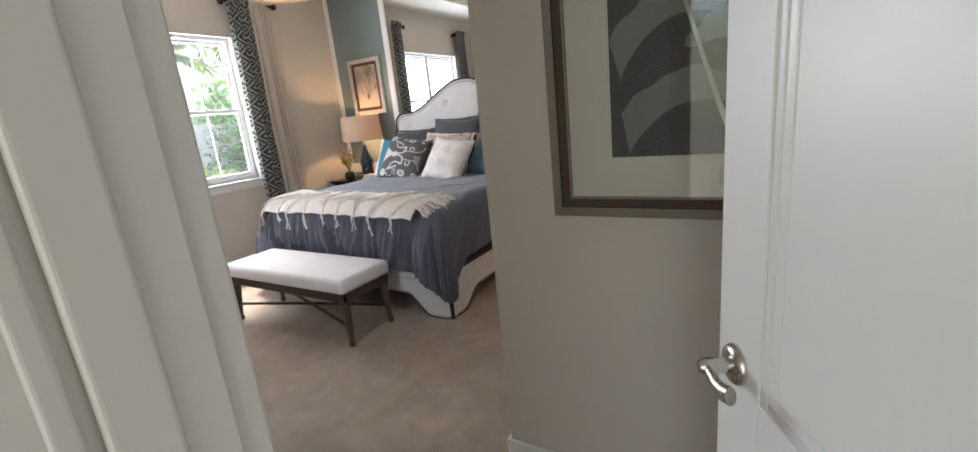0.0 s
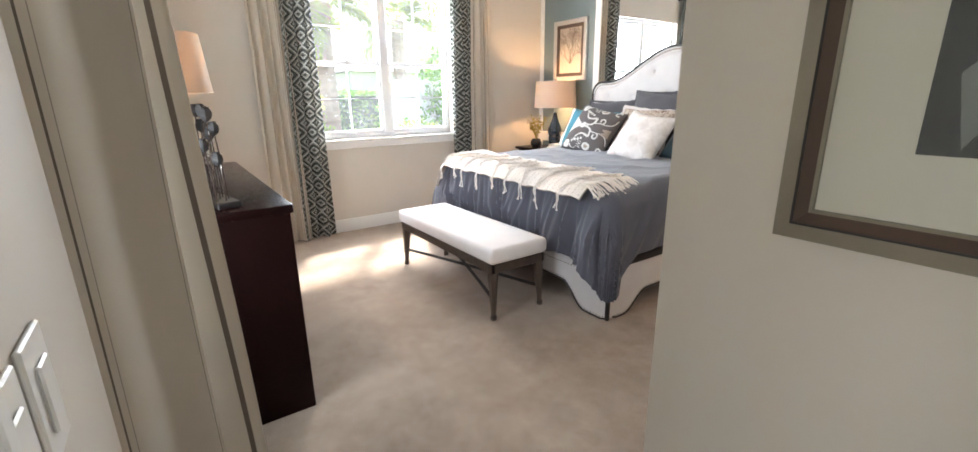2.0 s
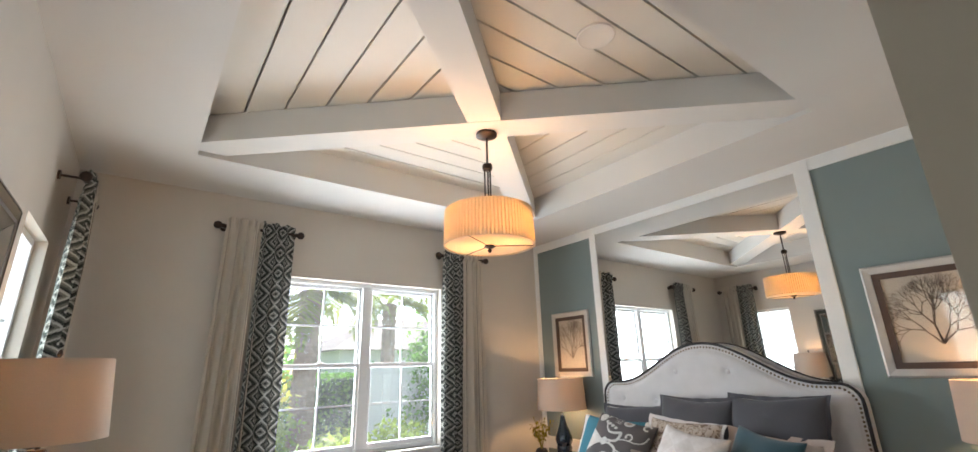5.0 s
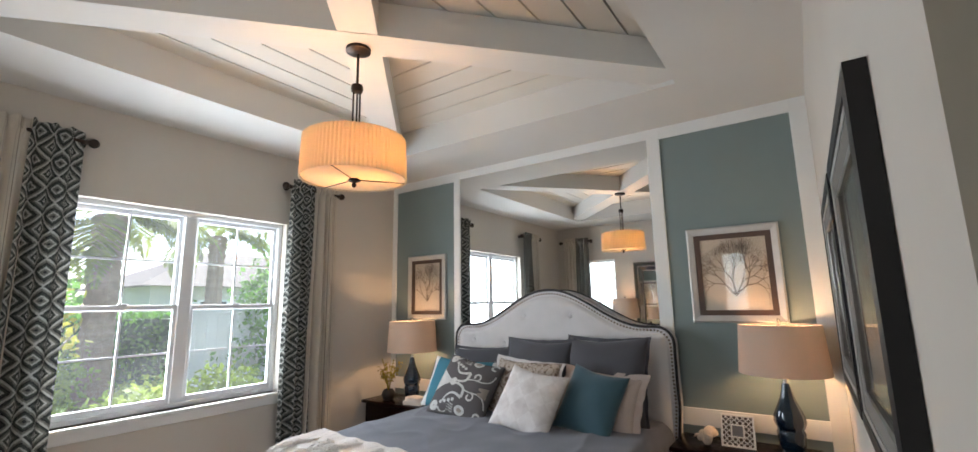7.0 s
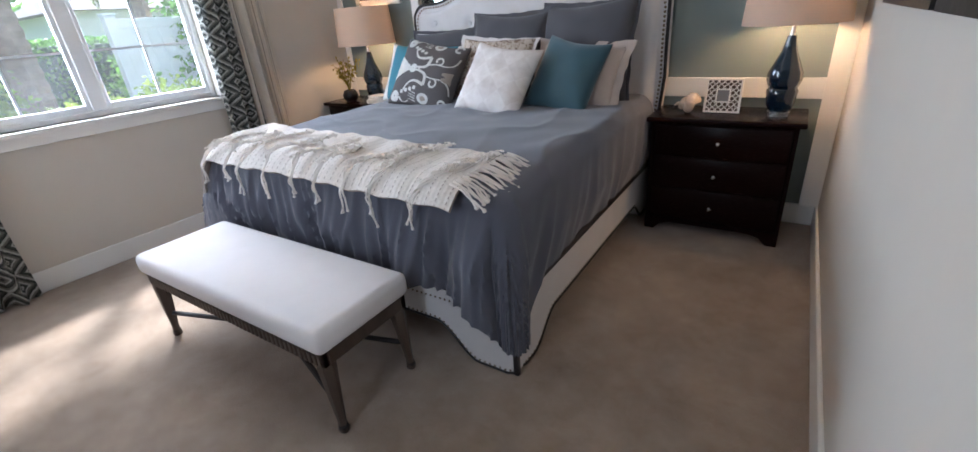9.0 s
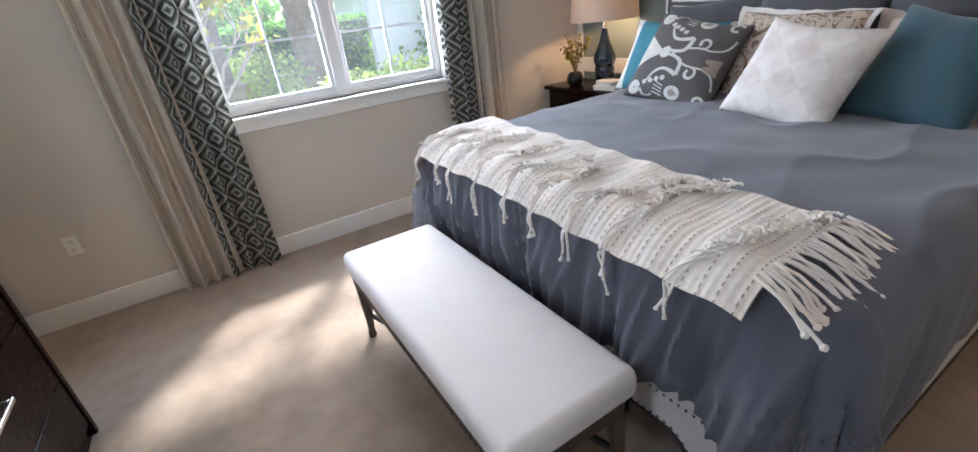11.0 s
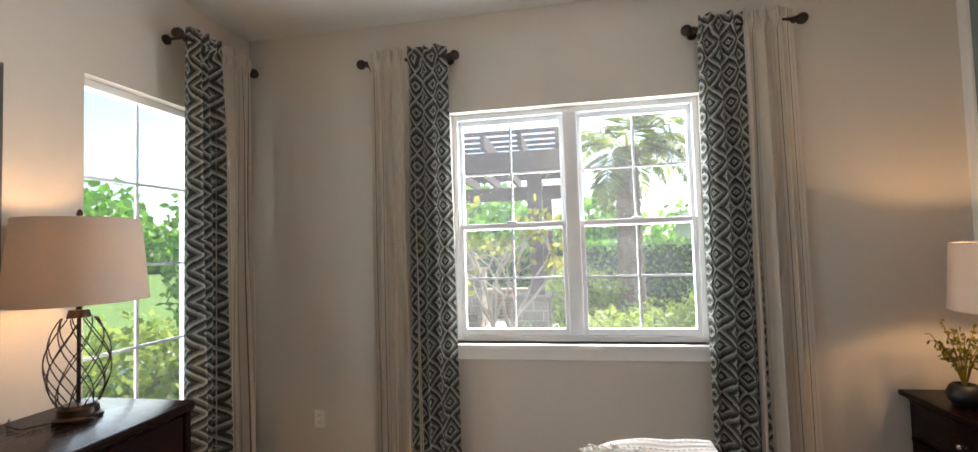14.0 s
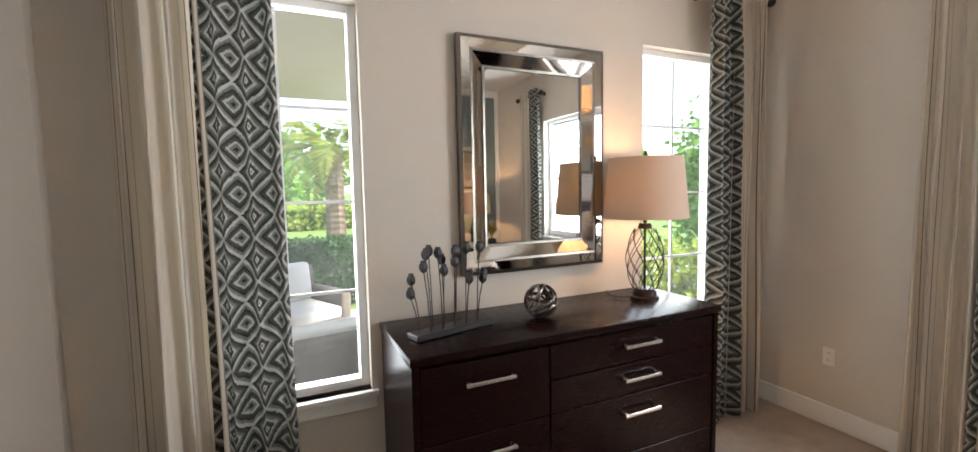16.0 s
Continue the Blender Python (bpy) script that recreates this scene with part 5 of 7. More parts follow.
# ---------------------------------------------------------------- bench
def bench():
    x0, x1, y0, y1 = -3.302, -1.964, 2.663, 3.124
    t = thing("bench", ((x0 + x1) / 2, (y0 + y1) / 2, 0), "upholstered bench with pale cushion and dark tapered wooden legs", "bench")
    b = bmesh.new()
    box(b, x0, x1, y0, y1, 0.375, 0.475, 0.032, 4)
    for v in b.verts:
        if v.co.z > 0.46:
            v.co.z += 0.016 * (1 - ((v.co.x - (x0 + x1) / 2) / 0.72) ** 2)
    part("cushion", b, "linen_bench", t, "pale linen seat cushion", 60)
    fr = bmesh.new()
    i = 0.02
    for a in ((x0 + i, x1 - i, y0 + i, y0 + i + 0.025), (x0 + i, x1 - i, y1 - i - 0.025, y1 - i), (x0 + i, x0 + i + 0.025, y0 + i, y1 - i), (x1 - i - 0.025, x1 - i, y0 + i, y1 - i)):
        box(fr, *a, 0.315, 0.376, 0.003, 1)
    ap = part("apron", fr, "benchwood", t)
    for xx in range(46):
        px = x0 + 0.06 + (x1 - x0 - 0.12) * xx / 45
        part("slat", merged(B(px - 0.009, px + 0.009, y0 + i - 0.008, y0 + i, 0.322, 0.368, 0.002, 1)), "benchwood", ap)
    feet = []
    for sx in (0, 1):
        for sy in (0, 1):
            px, py = (x0 + 0.055, x1 - 0.055)[sx], (y0 + 0.05, y1 - 0.05)[sy]
            ox, oy = (-0.02, 0.02)[sx], (-0.012, 0.012)[sy]
            lb = bmesh.new()
            prof = [(0.017, 0.0), (0.021, 0.012), (0.017, 0.03), (0.015, 0.045), (0.029, 0.25), (0.033, 0.30), (0.028, 0.315), (0.033, 0.33), (0.033, 0.375)]
            lathe(lb, prof, (px, py, 0), 12, 6, 0.06)
            for v in lb.verts:
                k = 1 - v.co.z / 0.375
                v.co.x += ox * k
                v.co.y += oy * k
            lg = part("leg", lb, "benchwood", t)
            feet.append((px + ox * 0.6, py + oy * 0.6))
            fb = bmesh.new()
            lathe(fb, [(0.014, 0.0), (0.0185, 0.004), (0.0185, 0.03), (0.015, 0.034)], (px + ox, py + oy, 0.0), 12)
            part("foot_cap", fb, "dark", lg)
    # crossed stretcher
    zs = 0.135
    cx, cy = (x0 + x1) / 2, (y0 + y1) / 2
    for a, b_ in ((0, 3), (1, 2)):
        sb = bmesh.new()
        p, q = feet[a], feet[b_]
        tube(sb, [(p[0], p[1], zs), ((p[0] * 0.6 + cx * 0.4), (p[1] * 0.6 + cy * 0.4), zs + 0.004 * (a + 1)), (cx, cy, zs + 0.006 * (a + 1)), ((q[0] * 0.6 + cx * 0.4), (q[1] * 0.6 + cy * 0.4), zs + 0.004 * (a + 1)), (q[0], q[1], zs)], 0.0115, 8)
        part("stretcher", sb, "dark", t)


bench()


# ---------------------------------------------------------------- nightstands and lamps
def nightstand(x0, x1, label):
    y0, y1, h = 4.905, HY - 0.03, 0.745
    t = thing("nightstand", ((x0 + x1) / 2, (y0 + y1) / 2, 0), label, "nightstand", "nightstands beside the bed")
    body = bmesh.new()
    box(body, x0, x0 + 0.022, y0 + 0.02, y1, 0.0, h - 0.03, 0.003, 1)
    box(body, x1 - 0.022, x1, y0 + 0.02, y1, 0.0, h - 0.03, 0.003, 1)
    box(body, x0 + 0.022, x1 - 0.022, y0 + 0.03, y1, 0.08, h - 0.03)
    part("body", body, "espresso", t)
    part("top", B(x0 - 0.03, x1 + 0.03, y0 - 0.015, y1 + 0.005, h - 0.03, h, 0.008, 3), "espresso", t)
    pts = [(x0, 0.0), (x0 + 0.06, 0.0), (x0 + 0.10, 0.045), (x0 + 0.16, 0.06), (x1 - 0.16, 0.06), (x1 - 0.10, 0.045), (x1 - 0.06, 0.0), (x1, 0.0), (x1, 0.085), (x0, 0.085)]
    part("plinth", poly(pts, (y0 + 0.004, y0 + 0.03)), "espresso", t)
    zz = [0.09, 0.30, 0.505, 0.705]
    for a, b in zip(zz, zz[1:]):
        d = part("drawer", B(x0 + 0.026, x1 - 0.026, y0 + 0.008, y0 + 0.03, a + 0.006, b - 0.006, 0.006, 2), "espresso", t)
        kb = bmesh.new()
        rod(kb, ((x0 + x1) / 2, y0 - 0.012, (a + b) / 2), ((x0 + x1) / 2, y0 + 0.008, (a + b) / 2), 0.006, n=10)
        bmesh.ops.create_uvsphere(kb, u_segments=12, v_segments=8, radius=0.013, matrix=Matrix.Translation(((x0 + x1) / 2, y0 - 0.018, (a + b) / 2)))
        part("knob", kb, "nickel", d, "small nickel knob")
        part("bead", B(x0 + 0.022, x1 - 0.022, y0 + 0.002, y0 + 0.012, b - 0.006, b + 0.004, 0.002, 1), "espresso", t)


nightstand(-1.485, -0.71, "dark espresso nightstand with three drawers and small round knobs")
nightstand(-4.52, -3.79, "dark espresso nightstand beside the window curtain")


def drum(bm, at, r0, r1, z0, z1, n=48, th=0.003, pleat=0, amp=0.0, sx=1.0):
    rings = []
    for r, z in ((r0, z0), (r1, z1), (r1 - th, z1), (r0 - th, z0)):
        rings.append([bm.verts.new((at[0] + (r + (amp * math.cos(pleat * 2 * math.pi * i / n) if pleat else 0)) * math.cos(2 * math.pi * i / n) * sx, at[1] + (r + (amp * math.cos(pleat * 2 * math.pi * i / n) if pleat else 0)) * math.sin(2 * math.pi * i / n), z)) for i in range(n)])
    for a, b in zip(rings, rings[1:] + rings[:1]):
        for i in range(n):
            bm.faces.new((a[i], a[(i + 1) % n], b[(i + 1) % n], b[i]))
    bmesh.ops.recalc_face_normals(bm, faces=bm.faces)
    return bm


def spider(bm, at, r, z, n=3):
    for k in range(n):
        a = 2 * math.pi * k / n + 0.4
        rod(bm, (at[0], at[1], z), (at[0] + r * math.cos(a), at[1] + r * math.sin(a), z), 0.0025, n=6)
    return bm


def bedside_lamp(x, y, z, label):
    t = thing("table_lamp", (x, y, z), label, "lamp", "bedside table lamps")
    bb = bmesh.new()
    lathe(bb, [(0.0, 0), (0.058, 0.0), (0.058, 0.022), (0.05, 0.026)], (x, y, z), 24)
    part("base", bb, "nickel", t, "clear polished base")
    vb = bmesh.new()
    lathe(vb, [(0.048, 0.026), (0.066, 0.06), (0.070, 0.10), (0.075, 0.135), (0.066, 0.152), (0.075, 0.17), (0.084, 0.20), (0.080, 0.235), (0.062, 0.28), (0.038, 0.34), (0.024, 0.40), (0.021, 0.425)], (x, y, z), 32, 10, 0.05)
    part("body", vb, "bluglass", t, "dark blue glazed ribbed gourd body", 50)
    nb = bmesh.new()
    rod(nb, (x, y, z + 0.42), (x, y, z + 0.51), 0.013, 0.010, 12)
    rod(nb, (x, y, z + 0.51), (x, y, z + 0.80), 0.004, n=8)
    lathe(nb, [(0.006, 0.795), (0.011, 0.805), (0.007, 0.818), (0.0, 0.826)], (x, y, z), 12)
    part("neck", nb, "nickel", t)
    sb = drum(bmesh.new(), (x, y), 0.252, 0.232, z + 0.485, z + 0.785)
    sh = part("shade", sb, "shade", t, "oatmeal linen drum shade", 60)
    part("shade_ring", spider(bmesh.new(), (x, y), 0.231, z + 0.782), "nickel", sh)
    bl = bmesh.new()
    bmesh.ops.create_uvsphere(bl, u_segments=10, v_segments=8, radius=0.022, matrix=Matrix.Translation((x, y, z + 0.545)))
    part("bulb_socket", bl, "white", t)
    bulb("bedside_bulb", (x, y, z + 0.63), 4.2)


bedside_lamp(-0.83, 5.10, 0.745, "dark blue ceramic table lamp with a lit linen drum shade")
bedside_lamp(-4.04, 5.10, 0.745, "dark blue ceramic table lamp with a lit linen drum shade")


# ---------------------------------------------------------------- dresser
def dresser():
    x0, x1, y0, y1, h = -3.46, -1.805, DY + 0.02, 1.55, 0.955
    t = thing("dresser", ((x0 + x1) / 2, (y0 + y1) / 2, 0), "dark espresso dresser with uneven drawers and bar handles", "dresser")
    body = bmesh.new()
    box(body, x0, x0 + 0.03, y0, y1, 0, h - 0.035, 0.002, 1)
    box(body, x1 - 0.03, x1, y0, y1, 0, h - 0.035, 0.002, 1)
    box(body, x0 + 0.03, x1 - 0.03, y0, y1 - 0.03, 0.06, h - 0.035)
    part("body", body, "espresso", t)
    part("top", B(x0 - 0.008, x1 + 0.008, y0, y1 + 0.012, h - 0.035, h, 0.003, 2), "espresso", t)
    part("plinth", B(x0 + 0.03, x1 - 0.03, y1 - 0.05, y1 - 0.02, 0.0, 0.06), "espresso", t)
    xs = -2.42
    cells = [(xs, x1 - 0.03, 0.59, 0.905, 0.815), (xs, x1 - 0.03, 0.27, 0.59, 0.515), (xs, x1 - 0.03, 0.06, 0.27, 0.19),
             (x0 + 0.03, xs, 0.745, 0.905, 0.837), (x0 + 0.03, xs, 0.592, 0.745, 0.675), (x0 + 0.03, xs, 0.30, 0.592, 0.505), (x0 + 0.03, xs, 0.06, 0.30, 0.21)]
    for a, b, c, e, hz in cells:
        d = part("drawer", B(a + 0.003, b - 0.003, y1 - 0.03, y1 - 0.006, c + 0.003, e - 0.003, 0.003, 1), "espresso", t)
        m = (a + b) / 2
        hb = bmesh.new()
        L = 0.11
        box(hb, m - L, m + L, y1 + 0.022, y1 + 0.032, hz - 0.008, hz + 0.008, 0.002, 1)
        for s in (-1, 1):
            box(hb, m + s * (L - 0.012) - 0.008, m + s * (L - 0.012) + 0.008, y1 - 0.006, y1 + 0.023, hz - 0.008, hz + 0.008, 0.002, 1)
        part("handle", hb, "nickel", d, "brushed nickel bar handle")


dresser()
DT = 0.955


def dresser_mirror():
    x0, x1, z0, z1 = -3.125, -2.222, 1.137, 2.36
    t = thing("framed_mirror", ((x0 + x1) / 2, DY, z0), "rectangular silver mirror hanging on the wall above the dresser", "mirror")
    y = DY
    part("backing", B(x0 + 0.01, x1 - 0.01, y, y + 0.012, z0 + 0.01, z1 - 0.01), "champagne", t)

    def strip(i0, i1, y0_, y1_, matname, name):
        """One mitred ring of the frame, from inset i0 to inset i1, rising from y0_ to y1_."""
        q0 = [(x0 + i0, z0 + i0), (x1 - i0, z0 + i0), (x1 - i0, z1 - i0), (x0 + i0, z1 - i0)]
        q1 = [(x0 + i1, z0 + i1), (x1 - i1, z0 + i1), (x1 - i1, z1 - i1), (x0 + i1, z1 - i1)]
        for k in range(4):
            j = (k + 1) % 4
            b = bmesh.new()
            top = [b.verts.new((q0[k][0], y + y0_, q0[k][1])), b.verts.new((q0[j][0], y + y0_, q0[j][1])), b.verts.new((q1[j][0], y + y1_, q1[j][1])), b.verts.new((q1[k][0], y + y1_, q1[k][1]))]
            bot = [b.verts.new((v.co.x, y + 0.011, v.co.z)) for v in top]
            b.faces.new(top)
            b.faces.new(bot[::-1])
            for m in range(4):
                b.faces.new((top[m], bot[m], bot[(m + 1) % 4], top[(m + 1) % 4]))
            bmesh.ops.recalc_face_normals(b, faces=b.faces)
            part(name, b, matname, t, smooth=None)

    strip(0.0, 0.018, 0.040, 0.048, "pewter", "frame_edge")
    strip(0.019, 0.066, 0.046, 0.046, "mirror_old", "mirror_strip")
    strip(0.067, 0.080, 0.049, 0.047, "pewter", "frame_bead")
    strip(0.081, 0.142, 0.046, 0.022, "mirror_old", "mirror_strip")
    strip(0.143, 0.155, 0.026, 0.024, "pewter", "frame_bead")
    part("mirror_glass", B(x0 + 0.156, x1 - 0.156, y + 0.012, y + 0.019, z0 + 0.156, z1 - 0.156, 0.003, 1), "mirror", t)


dresser_mirror()


def dresser_lamp():
    x, y, z = -3.235, 1.25, DT
    t = thing("table_lamp", (x, y, z), "bronze wire table lamp with a lit beige drum shade", "lamp")
    b = bmesh.new()
    lathe(b, [(0.0, 0.0), (0.078, 0.0), (0.078, 0.012), (0.066, 0.02), (0.064, 0.045), (0.05, 0.058), (0.0, 0.06)], (x, y, z), 28)
    part("base", b, "bronze", t, "round dark bronze base")
    def rad(s):
        return 0.045 + 0.058 * math.sin(math.pi * (0.08 + 0.88 * s)) ** 0.8

    for k in range(9):
        for s_ in (1, -1):
            pts = []
            for i in range(19):
                s = i / 18
                a = 2 * math.pi * k / 9 + s_ * 1.9 * (s - 0.5)
                pts.append((x + rad(s) * math.cos(a), y + rad(s) * math.sin(a), z + 0.058 + 0.335 * s))
            part("cage_wire", tube(bmesh.new(), pts, 0.0022, 5), "bronze", t)
    cb = bmesh.new()
    rod(cb, (x, y, z + 0.06), (x, y, z + 0.40), 0.007, n=10)
    rod(cb, (x, y, z + 0.395), (x, y, z + 0.425), 0.040, 0.032, 16)
    rod(cb, (x, y, z + 0.425), (x, y, z + 0.50), 0.010, n=10)
    rod(cb, (x, y, z + 0.50), (x, y, z + 0.80), 0.004, n=8)
    lathe(cb, [(0.006, 0.795), (0.012, 0.805), (0.008, 0.82), (0.0, 0.828)], (x, y, z), 12)
    part("stem", cb, "bronze", t)
    sh = part("shade", drum(bmesh.new(), (x, y), 0.228, 0.198, z + 0.455, z + 0.785), "shade", t, "beige linen drum shade", 60)
    part("shade_ring", spider(bmesh.new(), (x, y), 0.197, z + 0.782), "bronze", sh)
    cord = bmesh.new()
    tube(cord, [(x + 0.07, y - 0.03, z + 0.006), (x + 0.14, y - 0.08, z + 0.006), (x + 0.12, y - 0.17, z + 0.006), (x + 0.06, y - 0.25, z + 0.006)], 0.003, 6)
    part("cord", cord, "dark", t)
    bulb("dresser_bulb", (x, y, z + 0.62), 3.3)


dresser_lamp()


# ---------------------------------------------------------------- pendant
def pendant():
    x, y = -2.585, 3.14
    zc = CZ + 0.031
    t = thing("pendant_lamp", (x, y, zc), "lit pendant lamp with pleated ivory shade and bronze stem", "lamp")
    b = bmesh.new()
    lathe(b, [(0.0, 0.0), (0.068, 0.0), (0.068, -0.018), (0.045, -0.028), (0.012, -0.034), (0.0, -0.034)], (x, y, zc), 28)
    part("canopy", b, "bronze", t)
    b = bmesh.new()
    rod(b, (x, y, zc - 0.03), (x, y, 2.88), 0.007, n=10)
    lathe(b, [(0.010, 2.91), (0.030, 2.90), (0.034, 2.88), (0.030, 2.862), (0.010, 2.855)], (x, y, 0), 18)
    for k in range(3):
        a = 2 * math.pi * k / 3 + 0.3
        rod(b, (x + 0.02 * math.cos(a), y + 0.02 * math.sin(a), 2.86), (x + 0.02 * math.cos(a), y + 0.02 * math.sin(a), 2.55), 0.005, n=8)
    rod(b, (x, y, 2.56), (x, y, 2.36), 0.009, n=10)
    part("stem", b, "bronze", t)
    sh = part("shade", drum(bmesh.new(), (x, y), 0.275, 0.268, 2.358, 2.583, n=320, pleat=80, amp=0.0035), "shade_pendant", t, "pleated ivory drum shade", 60)
    rb = bmesh.new()
    spider(rb, (x, y), 0.265, 2.572)
    part("shade_ring", rb, "bronze", sh)
    db = bmesh.new()
    lathe(db, [(0.0, 2.362), (0.268, 2.366), (0.268, 2.372), (0.0, 2.370)], (x, y, 0), 40)
    part("diffuser", db, "shade_pendant", t, "frosted glass diffuser")
    fb = bmesh.new()
    lathe(fb, [(0.0, 2.315), (0.010, 2.322), (0.014, 2.332), (0.008, 2.342), (0.034, 2.353), (0.030, 2.363), (0.0, 2.364)], (x, y, 0), 18)
    for k in range(3):
        a = 2 * math.pi * k / 3 + 1.0
        rod(fb, (x, y, 2.359), (x + 0.272 * math.cos(a), y + 0.272 * math.sin(a), 2.362), 0.0025, n=6)
    part("finial", fb, "bronze", t)
    for k in range(2):
        a = math.pi * k + 0.5
        bulb("pendant_bulb", (x + 0.11 * math.cos(a), y + 0.11 * math.sin(a), 2.47), 2.9, col=(1.0, 0.56, 0.25))


pendant()

# ---------------------------------------------------------------- pictures
def ring_frame(t, P, a0, a1, z0, z1, steps):
    """Mitred frame mouldings: steps are (inset from, inset to, depth from, depth to, material, name); P(a, z, d) maps into the room."""
    for i0, i1, d0, d1, mt, nm in steps:
        q0 = [(a0 + i0, z0 + i0), (a1 - i0, z0 + i0), (a1 - i0, z1 - i0), (a0 + i0, z1 - i0)]
        q1 = [(a0 + i1, z0 + i1), (a1 - i1, z0 + i1), (a1 - i1, z1 - i1), (a0 + i1, z1 - i1)]
        for k in range(4):
            j = (k + 1) % 4
            b = bmesh.new()
            top = [b.verts.new(P(*q0[k], d0)), b.verts.new(P(*q0[j], d0)), b.verts.new(P(*q1[j], d1)), b.verts.new(P(*q1[k], d1))]
            bot = [b.verts.new(P(*q, 0.001)) for q in (q0[k], q0[j], q1[j], q1[k])]
            b.faces.new(top)
            b.faces.new(bot[::-1])
            for m in range(4):
                b.faces.new((top[m], bot[m], bot[(m + 1) % 4], top[(m + 1) % 4]))
            bmesh.ops.recalc_face_normals(b, faces=b.faces)
            part(nm, b, mt, t, smooth=None)


def slab(P, a0, a1, z0, z1, d0, d1):
    b = bmesh.new()
    vs = [[b.verts.new(P(a, z, d)) for a, z in ((a0, z0), (a1, z0), (a1, z1), (a0, z1))] for d in (d0, d1)]
    b.faces.new(vs[0])
    b.faces.new(vs[1])
    for i in range(4):
        b.faces.new((vs[0][i], vs[1][i], vs[1][(i + 1) % 4], vs[0][(i + 1) % 4]))
    bmesh.ops.recalc_face_normals(b, faces=b.faces)
    return b


def strokes(P, lines, d):
    """Drawn strokes: each line is a list of (across, up, half width)."""
    b = bmesh.new()
    for ln in lines:
        prev = None
        for i, (a, z, w) in enumerate(ln):
            q = ln[min(i + 1, len(ln) - 1)]
            p = ln[max(i - 1, 0)]
            tx, tz = q[0] - p[0], q[1] - p[1]
            L = math.hypot(tx, tz) or 1
            nx, nz = -tz / L * w, tx / L * w
            cur = (b.verts.new(P(a + nx, z + nz, d)), b.verts.new(P(a - nx, z - nz, d)))
            if prev:
                b.faces.new((prev[0], prev[1], cur[1], cur[0]))
            prev = cur
    return b


def coral(cx, z0, w, h, seed, depth=5):
    """A branching sea fan as strokes."""
    rng = random.Random(seed)
    lines = []

    def grow(a, z, ang, ln, wd, lev):
        pts = []
        for k in range(5):
            pts.append((a, z, wd * (1 - 0.1 * k)))
            ang += rng.uniform(-0.16, 0.16)
            a += ln / 4 * math.sin(ang) * w
            z += ln / 4 * math.cos(ang) * h
        lines.append(pts)
        if lev > 0:
            for s in (-1, 1) if rng.random() < 0.72 else (-1, 0, 1):
                grow(pts[-1][0], pts[-1][1], ang + s * rng.uniform(0.25, 0.6), ln * rng.uniform(0.66, 0.85), wd * 0.72, lev - 1)

    for s in (-0.75, -0.35, 0.0, 0.35, 0.75):
        grow(cx, z0, s, 0.26, 0.006, depth)
    return lines


def coral_picture(x0, x1, z0, z1, seed, label):
    P = lambda a, z, d: (a, HY - 0.006 - d, z)
    t = thing("framed_picture", ((x0 + x1) / 2, HY, z0), label, "picture", "coral drawings beside the mirror")
    ring_frame(t, P, x0, x1, z0, z1, [(0, 0.012, 0.026, 0.034, "silver", "frame_edge"), (0.012, 0.05, 0.034, 0.024, "silver", "frame_side"), (0.051, 0.088, 0.020, 0.016, "framebrown", "inner_frame")])
    part("paper", slab(P, x0 + 0.085, x1 - 0.085, z0 + 0.085, z1 - 0.085, 0.002, 0.006), "paper", t, "warm paper with a coral drawing")
    cx, h = (x0 + x1) / 2, z1 - z0
    part("drawing", strokes(P, coral(cx, z0 + 0.19, 0.36, 0.44, seed, 6), 0.0075), "ink", t, "sepia coral drawing", None)
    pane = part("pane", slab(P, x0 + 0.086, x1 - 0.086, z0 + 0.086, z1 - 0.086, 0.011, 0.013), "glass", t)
    pane.visible_shadow = False


coral_picture(-4.315, -3.775, 1.54, 2.225, 3, "silver and umber framed coral drawing on the blue wall")
coral_picture(-1.375, -0.772, 1.53, 2.222, 8, "silver and umber framed coral drawing on the blue wall")


